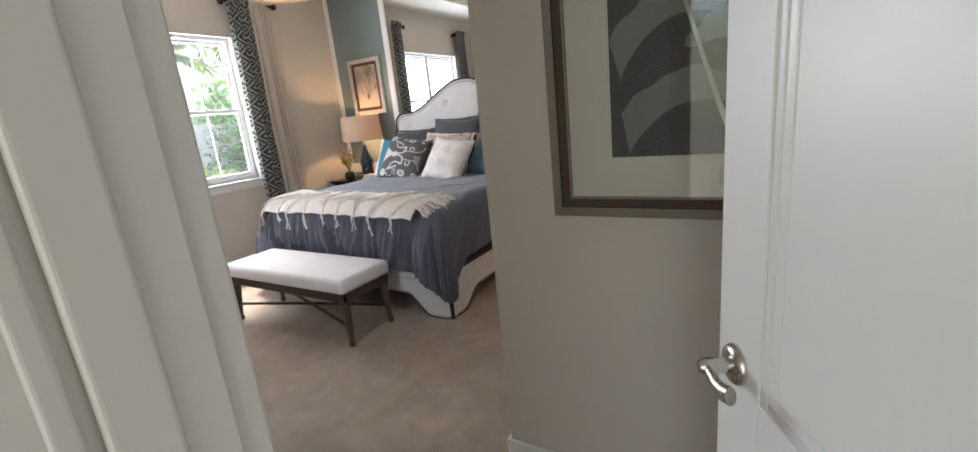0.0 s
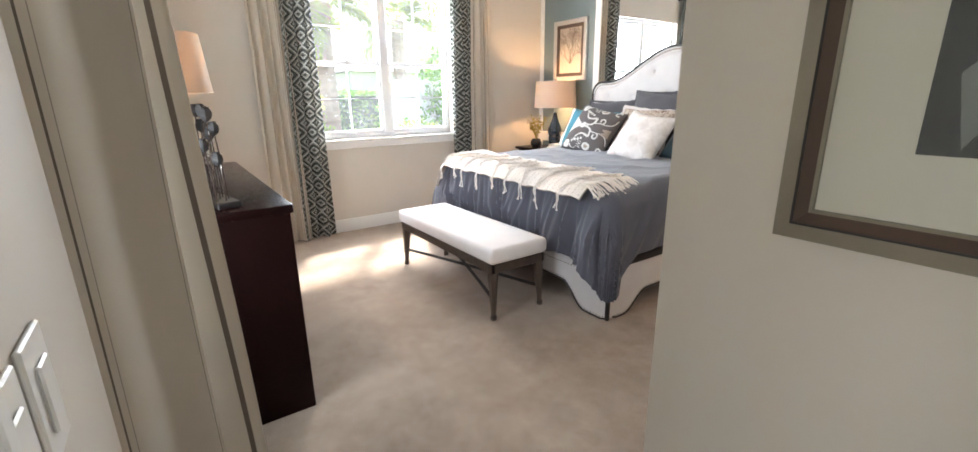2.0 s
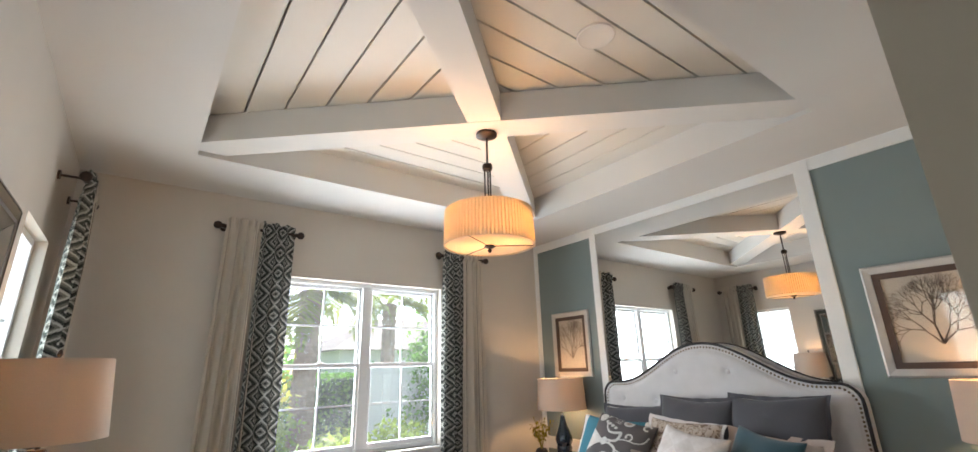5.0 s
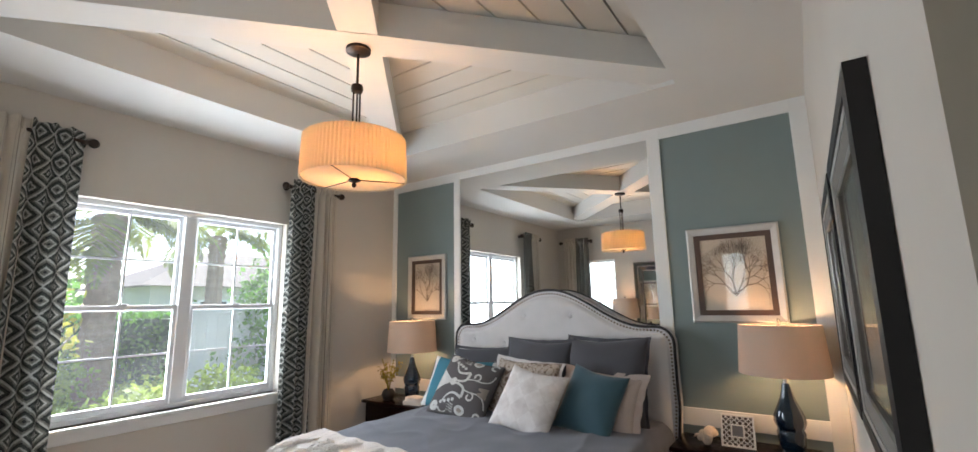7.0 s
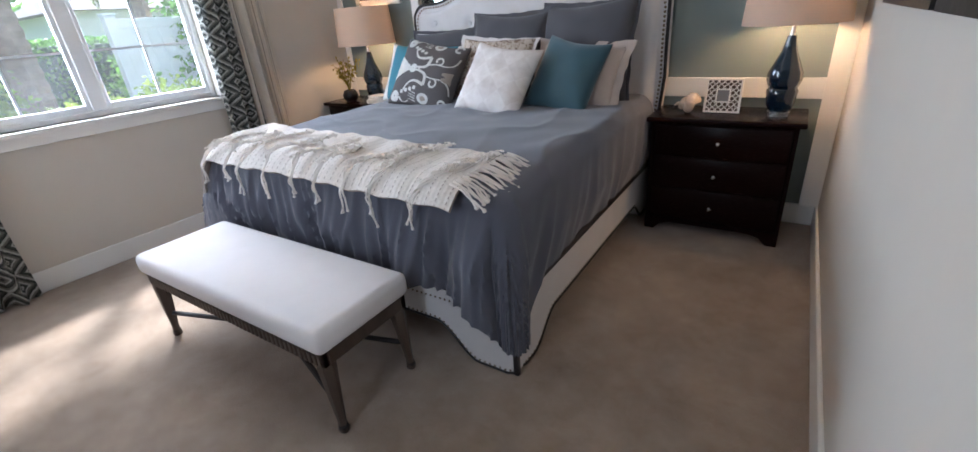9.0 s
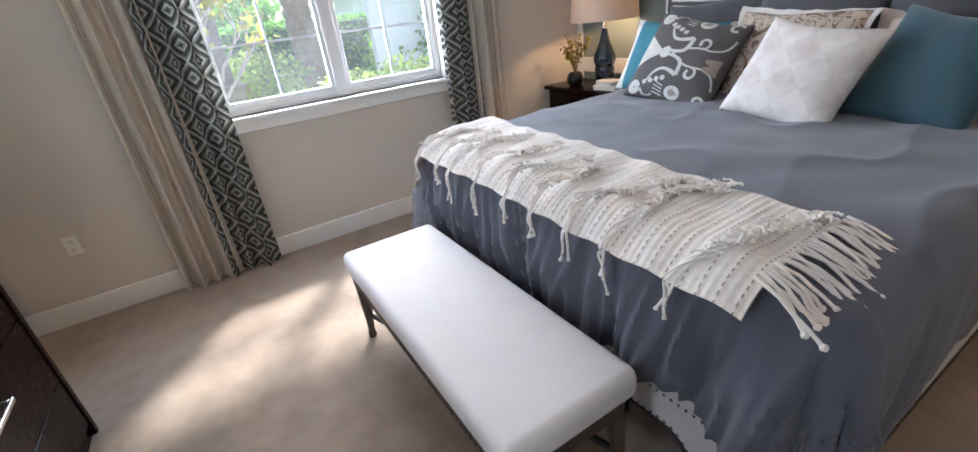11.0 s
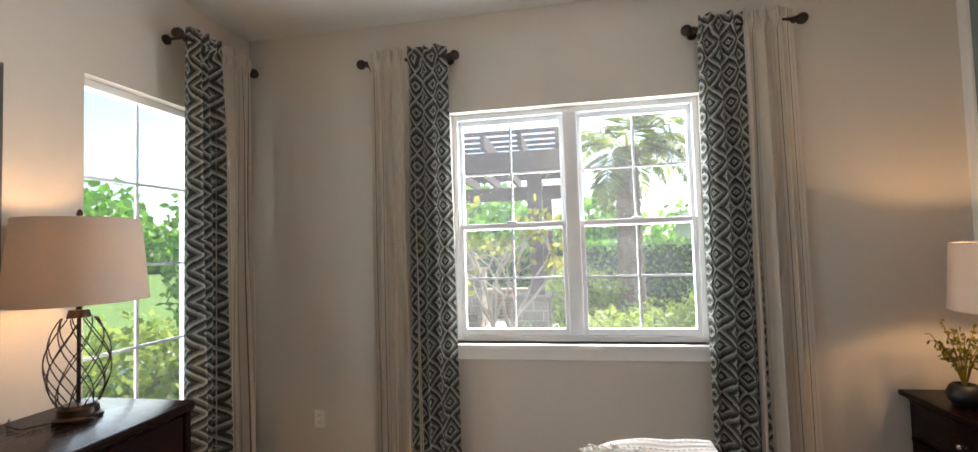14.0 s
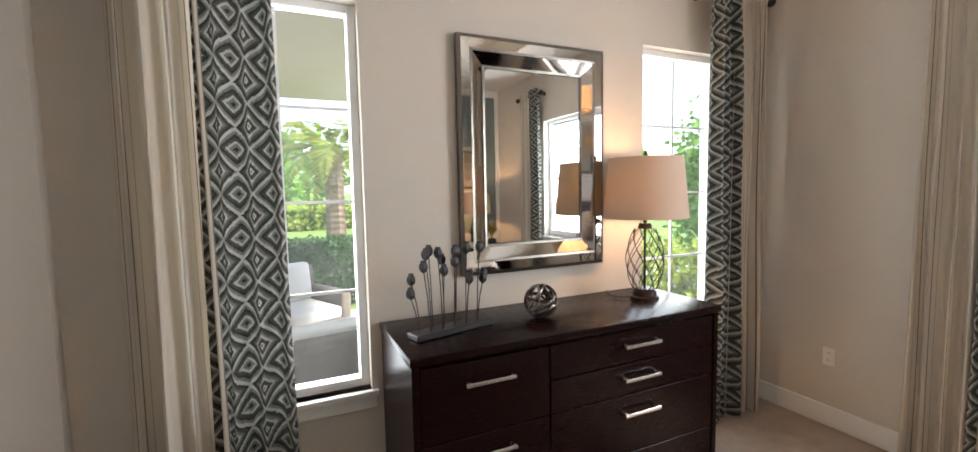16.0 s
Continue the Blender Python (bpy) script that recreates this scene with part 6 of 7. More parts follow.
def leaf_print():
    x0, x1, z0, z1 = -0.258, 0.583, 1.085, 2.02
    P = lambda a, z, d: (a, PY - d, z)
    t = thing("framed_print", ((x0 + x1) / 2, PY, z0), "large champagne-framed grey leaf print on the entry wall", "picture")
    ring_frame(t, P, x0, x1, z0, z1, [(0, 0.030, 0.026, 0.032, "champagne", "frame_edge"), (0.030, 0.034, 0.033, 0.033, "dark", "frame_line"), (0.034, 0.054, 0.030, 0.016, "framebrown", "inner_frame"), (0.054, 0.060, 0.018, 0.014, "champagne", "fillet")])
    part("mount", slab(P, x0 + 0.05, x1 - 0.05, z0 + 0.05, z1 - 0.05, 0.002, 0.006), "mat", t, "wide off-white mount")
    a0, a1, b0, b1 = x0 + 0.188, x1 - 0.188, z0 + 0.178, z1 - 0.178
    art = part("print", slab(P, a0, a1, b0, b1, 0.006, 0.009), "artgrey", t, "charcoal ground print")
    cx = (a0 + a1) / 2

    def leaf_shape(px, pz, size, tilt, flip, d):
        """A fan-shaped leaf on its stalk: a lobed upper rim and a hollow lower one."""
        b = bmesh.new()
        vs = []
        n = 60
        for k in range(n):
            q = k / n
            if q < 0.6:                                  # outer rim
                a = radians(-8 + 176 * q / 0.6)
                r = 1 + 0.05 * math.sin(5 * a + px * 9) + 0.03 * math.sin(11 * a) + 0.14 * math.exp(-((a - 2.9) / 0.25) ** 2)
                u, v = r * math.cos(a), 0.72 * r * math.sin(a) - 0.10 * (a / math.pi) ** 2
            else:                                        # inner edge, drawn in towards the stalk
                w = (q - 0.6) / 0.4
                u = -1.05 + 2.0 * w
                v = -0.62 + 0.62 * math.sin(math.pi * min(1, w * 0.9)) ** 0.8 + 0.22 * w
            u *= flip
            u, v = u * math.cos(tilt) - v * math.sin(tilt), u * math.sin(tilt) + v * math.cos(tilt)
            vs.append(b.verts.new(P(min(a1 - 0.003, max(a0 + 0.003, px + size * u)), min(b1 - 0.003, max(b0 + 0.003, pz + size * v)), d)))
        b.faces.new(vs)
        part("leaf_shape", b, "artmid", art, smooth=None)

    for i, (px, pz, sz, tl, fl) in enumerate(((cx - 0.035, 1.385, 0.15, 0.12, 1), (cx + 0.10, 1.53, 0.13, -0.2, -1), (cx - 0.08, 1.60, 0.14, 0.25, 1), (cx + 0.10, 1.74, 0.12, 0.1, -1))):
        leaf_shape(px, pz, sz, tl, fl, 0.0098 + 0.0004 * i)
    sx = cx + 0.085
    lines = [[(sx + 0.012 * i, b0 + 0.002, 0.010), (sx + 0.005 * i, b0 + 0.05, 0.0085), (sx + 0.03 * i - 0.005, b0 + 0.13, 0.0065), (sx + 0.062 * i - 0.012, b0 + 0.25, 0.0055), (sx + 0.10 * i - 0.02, b0 + 0.40, 0.0045)] for i in (-1, 0.15, 0.9)]
    part("stem", strokes(P, lines, 0.0128), "artlight", art, "pale stems", None)
    # glass reflection painted as a pale blob on the mount, joining the stems' foot
    part("stem_base", strokes(P, [[(sx, b0 - 0.085, 0.030), (sx, b0 - 0.05, 0.032), (sx + 0.002, b0 - 0.02, 0.024), (sx, b0 + 0.02, 0.015), (sx, b0 + 0.05, 0.012)]], 0.0132), "artlight", art, "pale stem foot with a painted reflection below it", None)
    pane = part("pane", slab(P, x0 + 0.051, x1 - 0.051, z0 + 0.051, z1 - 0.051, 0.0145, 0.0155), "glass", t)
    pane.visible_shadow = False


leaf_print()


def black_picture(y0, y1, z0, z1, seed):
    P = lambda a, z, d: (RX - d, a, z)
    t = thing("framed_picture", (RX, (y0 + y1) / 2, z0), "deep black frame with silver fillets and glazed botanical print", "picture", "black frames on the side wall")
    ring_frame(t, P, y0, y1, z0, z1, [(0, 0.045, 0.036, 0.038, "black", "frame_side"), (0.046, 0.058, 0.034, 0.032, "silver", "fillet"), (0.059, 0.105, 0.030, 0.024, "mount_taupe", "inner_frame"), (0.106, 0.114, 0.028, 0.024, "pewter", "fillet")])
    part("mount", slab(P, y0 + 0.11, y1 - 0.11, z0 + 0.11, z1 - 0.11, 0.003, 0.008), "mount_taupe", t, "taupe mount")
    part("print", slab(P, y0 + 0.20, y1 - 0.20, z0 + 0.20, z1 - 0.20, 0.008, 0.010), "print_taupe", t)
    part("drawing", strokes(P, coral((y0 + y1) / 2, z0 + 0.28, 0.40, 0.50, seed, 4), 0.0112), "ink", t, "sepia drawing", None)
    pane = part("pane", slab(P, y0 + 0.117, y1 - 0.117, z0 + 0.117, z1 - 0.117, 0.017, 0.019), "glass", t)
    pane.visible_shadow = False


black_picture(3.46, 4.33, 1.322, 2.105, 21)
black_picture(2.57, 3.40, 1.322, 2.105, 22)


# ---------------------------------------------------------------- small things
def tulips():
    t = thing("bud_sculpture", (-2.06, 1.30, DT), "dark metal sculpture of budded stems on a black plinth", "sculpture")
    b = bmesh.new()
    box(b, -0.20, 0.20, -0.045, 0.045, 0.0, 0.026, 0.004, 1)
    bmesh.ops.rotate(b, verts=b.verts, cent=(0, 0, 0), matrix=Matrix.Rotation(radians(14), 3, "Z"))
    bmesh.ops.translate(b, verts=b.verts, vec=(-2.06, 1.30, DT))
    part("plinth", b, "black", t)
    rng = random.Random(4)
    n = 17
    for i in range(n):
        s = (i + 0.5) / n * 2 - 1
        a = radians(14)
        u, v = s * 0.175, (-0.024, 0.0, 0.024)[i % 3]
        px, py = -2.06 + u * math.cos(a) - v * math.sin(a), 1.30 + u * math.sin(a) + v * math.cos(a)
        h = rng.uniform(0.17, 0.37)
        ox, oy = s * 0.03 + rng.uniform(-0.01, 0.01), rng.uniform(-0.02, 0.02)
        sb = bmesh.new()
        tube(sb, [(px, py, DT + 0.024), (px + ox * 0.4, py + oy * 0.4, DT + h * 0.6), (px + ox, py + oy, DT + h)], 0.0025, 6)
        st = part("stem", sb, "bronze", t)
        bb = bmesh.new()
        lathe(bb, [(0.003, -0.010), (0.014, 0.0), (0.0185, 0.014), (0.0165, 0.029), (0.010, 0.037), (0.012, 0.043), (0.0, 0.040)], (px + ox, py + oy, DT + h), 10, 5, 0.1)
        part("bud", bb, "dark", st)


tulips()


def wire_ball():
    t = thing("wire_orb", (-2.52, 1.31, DT), "openwork silver metal orb on the dresser", "ornament")
    rng = random.Random(2)
    c = Vector((-2.52, 1.31, DT + 0.083))
    for k in range(13):
        axis = Vector((rng.gauss(0, 1), rng.gauss(0, 1), rng.gauss(0, 1))).normalized()
        s = axis.orthogonal().normalized()
        w = axis.cross(s)
        off = rng.uniform(-0.045, 0.045)
        r = math.sqrt(0.078 ** 2 - off ** 2)
        b = bmesh.new()
        tube(b, [c + axis * off + r * (math.cos(a) * s + math.sin(a) * w) for a in [2 * math.pi * i / 28 for i in range(28)]], 0.0062, 6, closed=True)
        part("hoop", b, "bronze" if k % 3 else "pewter", t)


wire_ball()


def lattice_frame():
    x, y, z = -1.128, 5.09, 0.745
    t = thing("photo_frame", (x, y, z), "small white pierced lattice photo frame on the nightstand", "frame")
    w, h = 0.20, 0.20
    b = bmesh.new()
    for k in range(6):
        for j in range(6):
            px, pz = -w / 2 + w * (k + 0.5) / 6, h * (j + 0.5) / 6
            if 1 < k < 4 and 1 < j < 4:
                continue
            bmesh.ops.create_cone(b, cap_ends=False, segments=8, radius1=0.0165, radius2=0.0165, depth=0.012, matrix=Matrix.Translation((px, 0, pz)) @ Matrix.Rotation(math.pi / 2, 4, "X"))
    fr = bmesh.new()
    for a, c, e, f in ((-w / 2, w / 2, 0, 0.012), (-w / 2, w / 2, h - 0.012, h), (-w / 2, -w / 2 + 0.012, 0.012, h - 0.012), (w / 2 - 0.012, w / 2, 0.012, h - 0.012),
                       (-0.04, 0.04, 0.06, 0.068), (-0.04, 0.04, 0.132, 0.14), (-0.04, -0.032, 0.068, 0.132), (0.032, 0.04, 0.068, 0.132)):
        box(fr, a, c, -0.008, 0.006, e, f, 0.002, 1)
    pic = B(-0.034, 0.034, 0.0, 0.003, 0.066, 0.134)
    bk = B(-w / 2 + 0.01, w / 2 - 0.01, 0.007, 0.010, 0.01, h - 0.01)
    for bm_, nm, mt in ((b, "lattice", "white"), (fr, "border", "white"), (pic, "photo", "artmid"), (bk, "back", "framebrown")):
        if nm == "lattice":
            bmesh.ops.solidify(bm_, geom=bm_.faces[:], thickness=0.004)
        bmesh.ops.rotate(bm_, verts=bm_.verts, cent=(0, 0, 0), matrix=Matrix.Rotation(radians(-12), 3, "X"))
        bmesh.ops.translate(bm_, verts=bm_.verts, vec=(x, y, z + 0.002))
        part(nm, bm_, mt, t)


lattice_frame()


def seashell():
    x, y, z = -1.335, 5.07, 0.745
    b = bmesh.new()
    n = 60
    pts, rad = [], []
    for i in range(n):
        s = i / (n - 1)
        a = s * 5.2 * math.pi
        r = 0.045 * (1 - s) ** 0.8 + 0.002
        pts.append((x + 0.055 - 0.11 * s, y + r * math.cos(a) * 0.7, z + 0.045 - 0.012 * s + r * math.sin(a) * 0.7))
    tube(b, pts, lambda s: 0.036 * (1 - s) ** 0.9 + 0.003, 10)
    zmin = min(v.co.z for v in b.verts)
    bmesh.ops.translate(b, verts=b.verts, vec=(0, 0, z - zmin))
    solo("seashell", b, "shell", (x, y, z), "pearly brown spiral seashell on the nightstand", "shell", smooth=60)


seashell()


def little_plant():
    x, y, z = -4.29, 5.02, 0.745
    t = thing("potted_plant", (x, y, z), "small yellow-green sprigs in a dark round pot", "plant")
    b = bmesh.new()
    lathe(b, [(0.0, 0.0), (0.045, 0.0), (0.066, 0.03), (0.07, 0.06), (0.055, 0.095), (0.045, 0.105), (0.040, 0.10), (0.0, 0.09)], (x, y, z), 20)
    part("pot", b, "black", t, "dark glazed pot", 50)
    rng = random.Random(6)
    for k in range(15):
        a, sp = rng.uniform(0, 6.28), rng.uniform(0.03, 0.13)
        h = rng.uniform(0.15, 0.30)
        tip = Vector((x + sp * math.cos(a), y + sp * math.sin(a), z + 0.09 + h))
        sb = bmesh.new()
        tube(sb, [(x, y, z + 0.08), (x + 0.35 * sp * math.cos(a), y + 0.35 * sp * math.sin(a), z + 0.09 + h * 0.55), tip], 0.0022, 5)
        for _ in range(13):
            c = Vector((x, y, z + 0.09)).lerp(tip, rng.uniform(0.45, 1.05)) + Vector((rng.gauss(0, 1), rng.gauss(0, 1), rng.gauss(0, 0.7))) * 0.012
            m = Matrix.Translation(c) @ Euler((rng.uniform(0, 6), rng.uniform(0, 6), rng.uniform(0, 6))).to_matrix().to_4x4() @ Matrix.Diagonal((0.018, 0.010, 0.003, 1))
            bmesh.ops.create_icosphere(sb, subdivisions=1, radius=0.75, matrix=m)
        part("sprig", sb, "sprig", t)


little_plant()


def book_stack():
    x, y = -3.905, 5.02
    z = 0.745
    for i, (w, d, h, tn) in enumerate(((0.20, 0.15, 0.035, 8), (0.17, 0.13, 0.03, -5))):
        t = thing("book", (x, y, z), "pale closed book lying on the nightstand", "book", "books on the nightstand")
        R = Matrix.Rotation(radians(tn), 3, "Z")
        c = bmesh.new()
        box(c, -w / 2, w / 2, -d / 2, d / 2, 0, 0.003, 0.001, 1)
        box(c, -w / 2, w / 2, -d / 2, d / 2, h - 0.003, h, 0.001, 1)
        box(c, -w / 2, -w / 2 + 0.004, -d / 2, d / 2, 0.003, h - 0.003)
        p = B(-w / 2 + 0.005, w / 2 - 0.006, -d / 2 + 0.005, d / 2 - 0.005, 0.0032, h - 0.0032)
        for bm_, nm, mt in ((c, "cover", "mat"), (p, "pages", "book")):
            bmesh.ops.rotate(bm_, verts=bm_.verts, cent=(0, 0, 0), matrix=R)
            bmesh.ops.translate(bm_, verts=bm_.verts, vec=(x, y, z))
            part(nm, bm_, mt, t)
        z += h + 0.0005


book_stack()


def outlet(P, label, name="wall_outlet", slots=2):
    t = thing(name, P(0, 0, 0), label, "outlet" if name == "wall_outlet" else "switch")
    def bx(a0, a1, z0, z1, d0, d1, bev=0.0):
        lo, hi = Vector(P(a0, z0, d0)), Vector(P(a1, z1, d1))
        return B(min(lo.x, hi.x), max(lo.x, hi.x), min(lo.y, hi.y), max(lo.y, hi.y), lo.z, hi.z, bev, 1) if bev else B(min(lo.x, hi.x), max(lo.x, hi.x), min(lo.y, hi.y), max(lo.y, hi.y), lo.z, hi.z)
    part("plate", bx(-0.036, 0.036, -0.058, 0.058, 0.0005, 0.006, 0.002), "plate", t)
    if name == "wall_outlet":
        for s in (-1, 1):
            so = part("socket", bx(-0.017, 0.017, s * 0.024 - 0.015, s * 0.024 + 0.015, 0.006, 0.0085, 0.001), "plate", t)
            for q in (-0.007, 0.007):
                part("slot", bx(q - 0.0015, q + 0.0015, s * 0.024 - 0.005, s * 0.024 + 0.007, 0.0085, 0.0088), "dark", so)
    else:
        part("rocker", bx(-0.016, 0.016, -0.033, 0.033, 0.006, 0.010, 0.002), "plate", t)


outlet(lambda a, z, d: (WX + d, 1.49 + a, 0.46 + z), "white wall outlet low on the window wall")
outlet(lambda a, z, d: (-0.27 + a, DF + d, 1.12 + z), "white rocker light switch beside the door", "light_switch")
outlet(lambda a, z, d: (-0.36 + a, DF + d, 1.12 + z), "white rocker light switch beside the door", "light_switch")


def speaker():
    x, y, z = -1.70, 3.22, CZ + 0.235
    b = bmesh.new()
    lathe(b, [(0.0, -0.006), (0.088, -0.006), (0.094, -0.010), (0.10, -0.008), (0.102, 0.0)], (x, y, z), 32)
    solo("ceiling_speaker", b, "ceiling", (x, y, z), "round white speaker grille flush in the ceiling boards", "speaker")


speaker()

# ---------------------------------------------------------------- outdoors
GZ = -0.14
struct("ground", B(-400, 400, -400, 400, GZ - 0.3, GZ), "grass", "sunlit lawn reaching the horizon")
struct("pavement_patio", B(-13.5, -7.4, -4, 3.6, GZ, GZ + 0.012), "paving", "pale sunlit paving of the garden patio")
struct("ground_bed", B(-7.4, WX - 0.17, 0.5, 9.0, GZ, GZ + 0.02), "mulch", "bark mulch in the planting bed")
struct("pavement_lanai", B(-3.6, 2.5, -3.4, DY - 0.15, GZ, GZ + 0.06), "paving", "pale paving of the covered porch")
struct("ceiling_lanai", B(-3.3, 2.6, -3.4, DY - 0.15, 2.82, 2.95), "stucco", "pale stucco porch ceiling")
struct("wall_outside", merged(B(-0.64, -0.625, -3.4, DY - 0.16, GZ, 2.82)), "stucco", "pale stucco outside wall beside the porch")


def leaves(center, radii, n, size, seed, hollow=0.55, lobes=5, flat=False):
    """Loose leaves filling an uneven crown; returns a mesh."""
    rng = np.random.default_rng(seed)
    d = rng.normal(size=(n, 3))
    d /= np.linalg.norm(d, axis=1)[:, None]
    lob = rng.normal(size=(lobes, 3))
    lob /= np.linalg.norm(lob, axis=1)[:, None]
    bulge = 0.72 + 0.38 * np.max(d @ lob.T, axis=1) ** 3 + 0.10 * rng.normal(size=n)
    r = (hollow + (1 - hollow) * rng.random(n) ** 0.6) * bulge
    c = np.array(center) + d * r[:, None] * np.array(radii)
    a = rng.normal(size=(n, 3))
    a /= np.linalg.norm(a, axis=1)[:, None]
    b = np.cross(a, d + 0.4 * rng.normal(size=(n, 3)))
    b /= np.linalg.norm(b, axis=1)[:, None] + 1e-9
    L = size * rng.uniform(0.6, 1.3, n)[:, None]
    w = L * 0.32
    v = np.stack([c - a * L * 0.5, c + b * w, c + a * L * 0.5, c - b * w], axis=1).reshape(-1, 3)
    v[:, 2] = np.maximum(v[:, 2], GZ + 0.01)
    me = bpy.data.meshes.new("leaves")
    me.from_pydata(v.tolist(), [], [(4 * i, 4 * i + 1, 4 * i + 2, 4 * i + 3) for i in range(n)])
    return me


def shrub(center, radii, n, size, mt, seed, label, group="garden shrubs"):
    x, y = center[0], center[1]
    t = thing("shrub", (x, y, GZ), label, "shrub", group)
    rng = random.Random(seed)
    b = bmesh.new()
    for k in range(7):
        a = rng.uniform(0, 6.28)
        q = (x + radii[0] * 0.6 * math.cos(a), y + radii[1] * 0.6 * math.sin(a), center[2] + radii[2] * 0.3)
        tube(b, [(x + rng.uniform(-0.05, 0.05), y + rng.uniform(-0.05, 0.05), GZ), ((x + q[0]) / 2, (y + q[1]) / 2, center[2] * 0.6), q], lambda s: 0.016 - 0.009 * s, 5)
    part("stem_cluster", b, "branch", t)
    me = leaves((center[0] - x, center[1] - y, center[2] - GZ), radii, n, size, seed)
    v = np.empty(len(me.vertices) * 3)
    me.vertices.foreach_get("co", v)
    v = v.reshape(-1, 3)
    v[:, 2] = np.maximum(v[:, 2], 0.01)
    me.vertices.foreach_set("co", v.ravel())
    me.materials.append(M[mt])
    o = new("foliage", me)
    o.parent = t
    o["kind"] = "stuff"


shrub((-6.3, 3.55, 0.42), (0.62, 0.75, 0.52), 2600, 0.085, "leaf_lime", 1, "yellow-green shrub below the window")
shrub((-6.6, 4.55, 0.45), (0.65, 0.70, 0.55), 2600, 0.085, "leaf_lime", 2, "yellow-green shrub below the window")
shrub((-6.9, 2.75, 0.25), (0.45, 0.50, 0.38), 1500, 0.075, "leaf", 3, "low green shrub beside the stone pillar")
shrub((-9.6, 5.9, 0.70), (0.8, 0.8, 0.95), 3600, 0.11, "leaf", 4, "bright green rounded shrub by the fence")
shrub((-10.2, 3.3, 0.55), (0.8, 0.9, 0.65), 2600, 0.10, "leaf_lime", 5, "yellow-green clipped shrub at the palm's foot")
shrub((-8.0, 4.2, 0.30), (0.6, 0.7, 0.5), 1900, 0.09, "leaf_lime", 6, "low yellow-green shrub beside the fence")
shrub((-9.1, 6.6, 1.2), (0.9, 1.0, 1.5), 3600, 0.12, "leaf", 7, "tall green shrub behind the fence")
shrub((-6.2, 0.3, 0.8), (0.9, 0.9, 1.1), 3800, 0.10, "leaf", 8, "bright green shrub outside the narrow window")
shrub((-5.2, -0.5, 0.45), (0.6, 0.6, 0.6), 2200, 0.085, "leaf_lime", 9, "lime green shrub outside the narrow window")
shrub((-8.5, -2.2, 1.4), (1.4, 1.2, 1.9), 4200, 0.14, "leaf", 10, "tall green shrub beyond the porch")


def hedge(x0, x1, y0, y1, z1, n, seed, mt, label, size=0.075):
    rng = np.random.default_rng(seed)
    c = rng.random((n, 3)) * [x1 - x0, y1 - y0, z1 - GZ] + [x0, y0, GZ]
    face = rng.integers(0, 3, n)
    c[face == 0, 2] = z1 + rng.normal(0, 0.03, (face == 0).sum())
    c[face == 1, 1] = y1 + rng.normal(0, 0.03, (face == 1).sum())
    c[face == 2, 0] = x1 + rng.normal(0, 0.03, (face == 2).sum())
    a = rng.normal(size=(n, 3))
    a /= np.linalg.norm(a, axis=1)[:, None]
    b = np.cross(a, rng.normal(size=(n, 3)))
    b /= np.linalg.norm(b, axis=1)[:, None]
    L = size * rng.uniform(0.6, 1.3, n)[:, None]
    v = np.stack([c - a * L / 2, c + b * L * 0.33, c + a * L / 2, c - b * L * 0.33], axis=1).reshape(-1, 3)
    v[:, 2] = np.maximum(v[:, 2], GZ + 0.01)
    base = np.array([(x0 + x1) / 2, (y0 + y1) / 2, GZ])
    me = bpy.data.meshes.new("foliage")
    me.from_pydata((v - base).tolist(), [], [(4 * i, 4 * i + 1, 4 * i + 2, 4 * i + 3) for i in range(n)])
    me.materials.append(M[mt])
    t = thing("hedge", base, label, "hedge")
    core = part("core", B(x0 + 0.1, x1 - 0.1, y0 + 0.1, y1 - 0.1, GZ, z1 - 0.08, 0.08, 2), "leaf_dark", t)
    o = new("foliage", me)
    o.parent = t
    o["kind"] = "stuff"


hedge(-4.2, 1.5, -5.0, -4.0, 0.80, 16000, 3, "leaf_dark", "clipped dark green hedge beyond the porch")
hedge(-15.5, -14.0, -3.5, 9.5, 1.55, 16000, 4, "leaf", "green hedge at the garden's end", 0.12)
hedge(-20, 12, -22, -19, 0.9, 9000, 5, "leaf_lime", "distant yellow-green hedge across the lawn", 0.3)


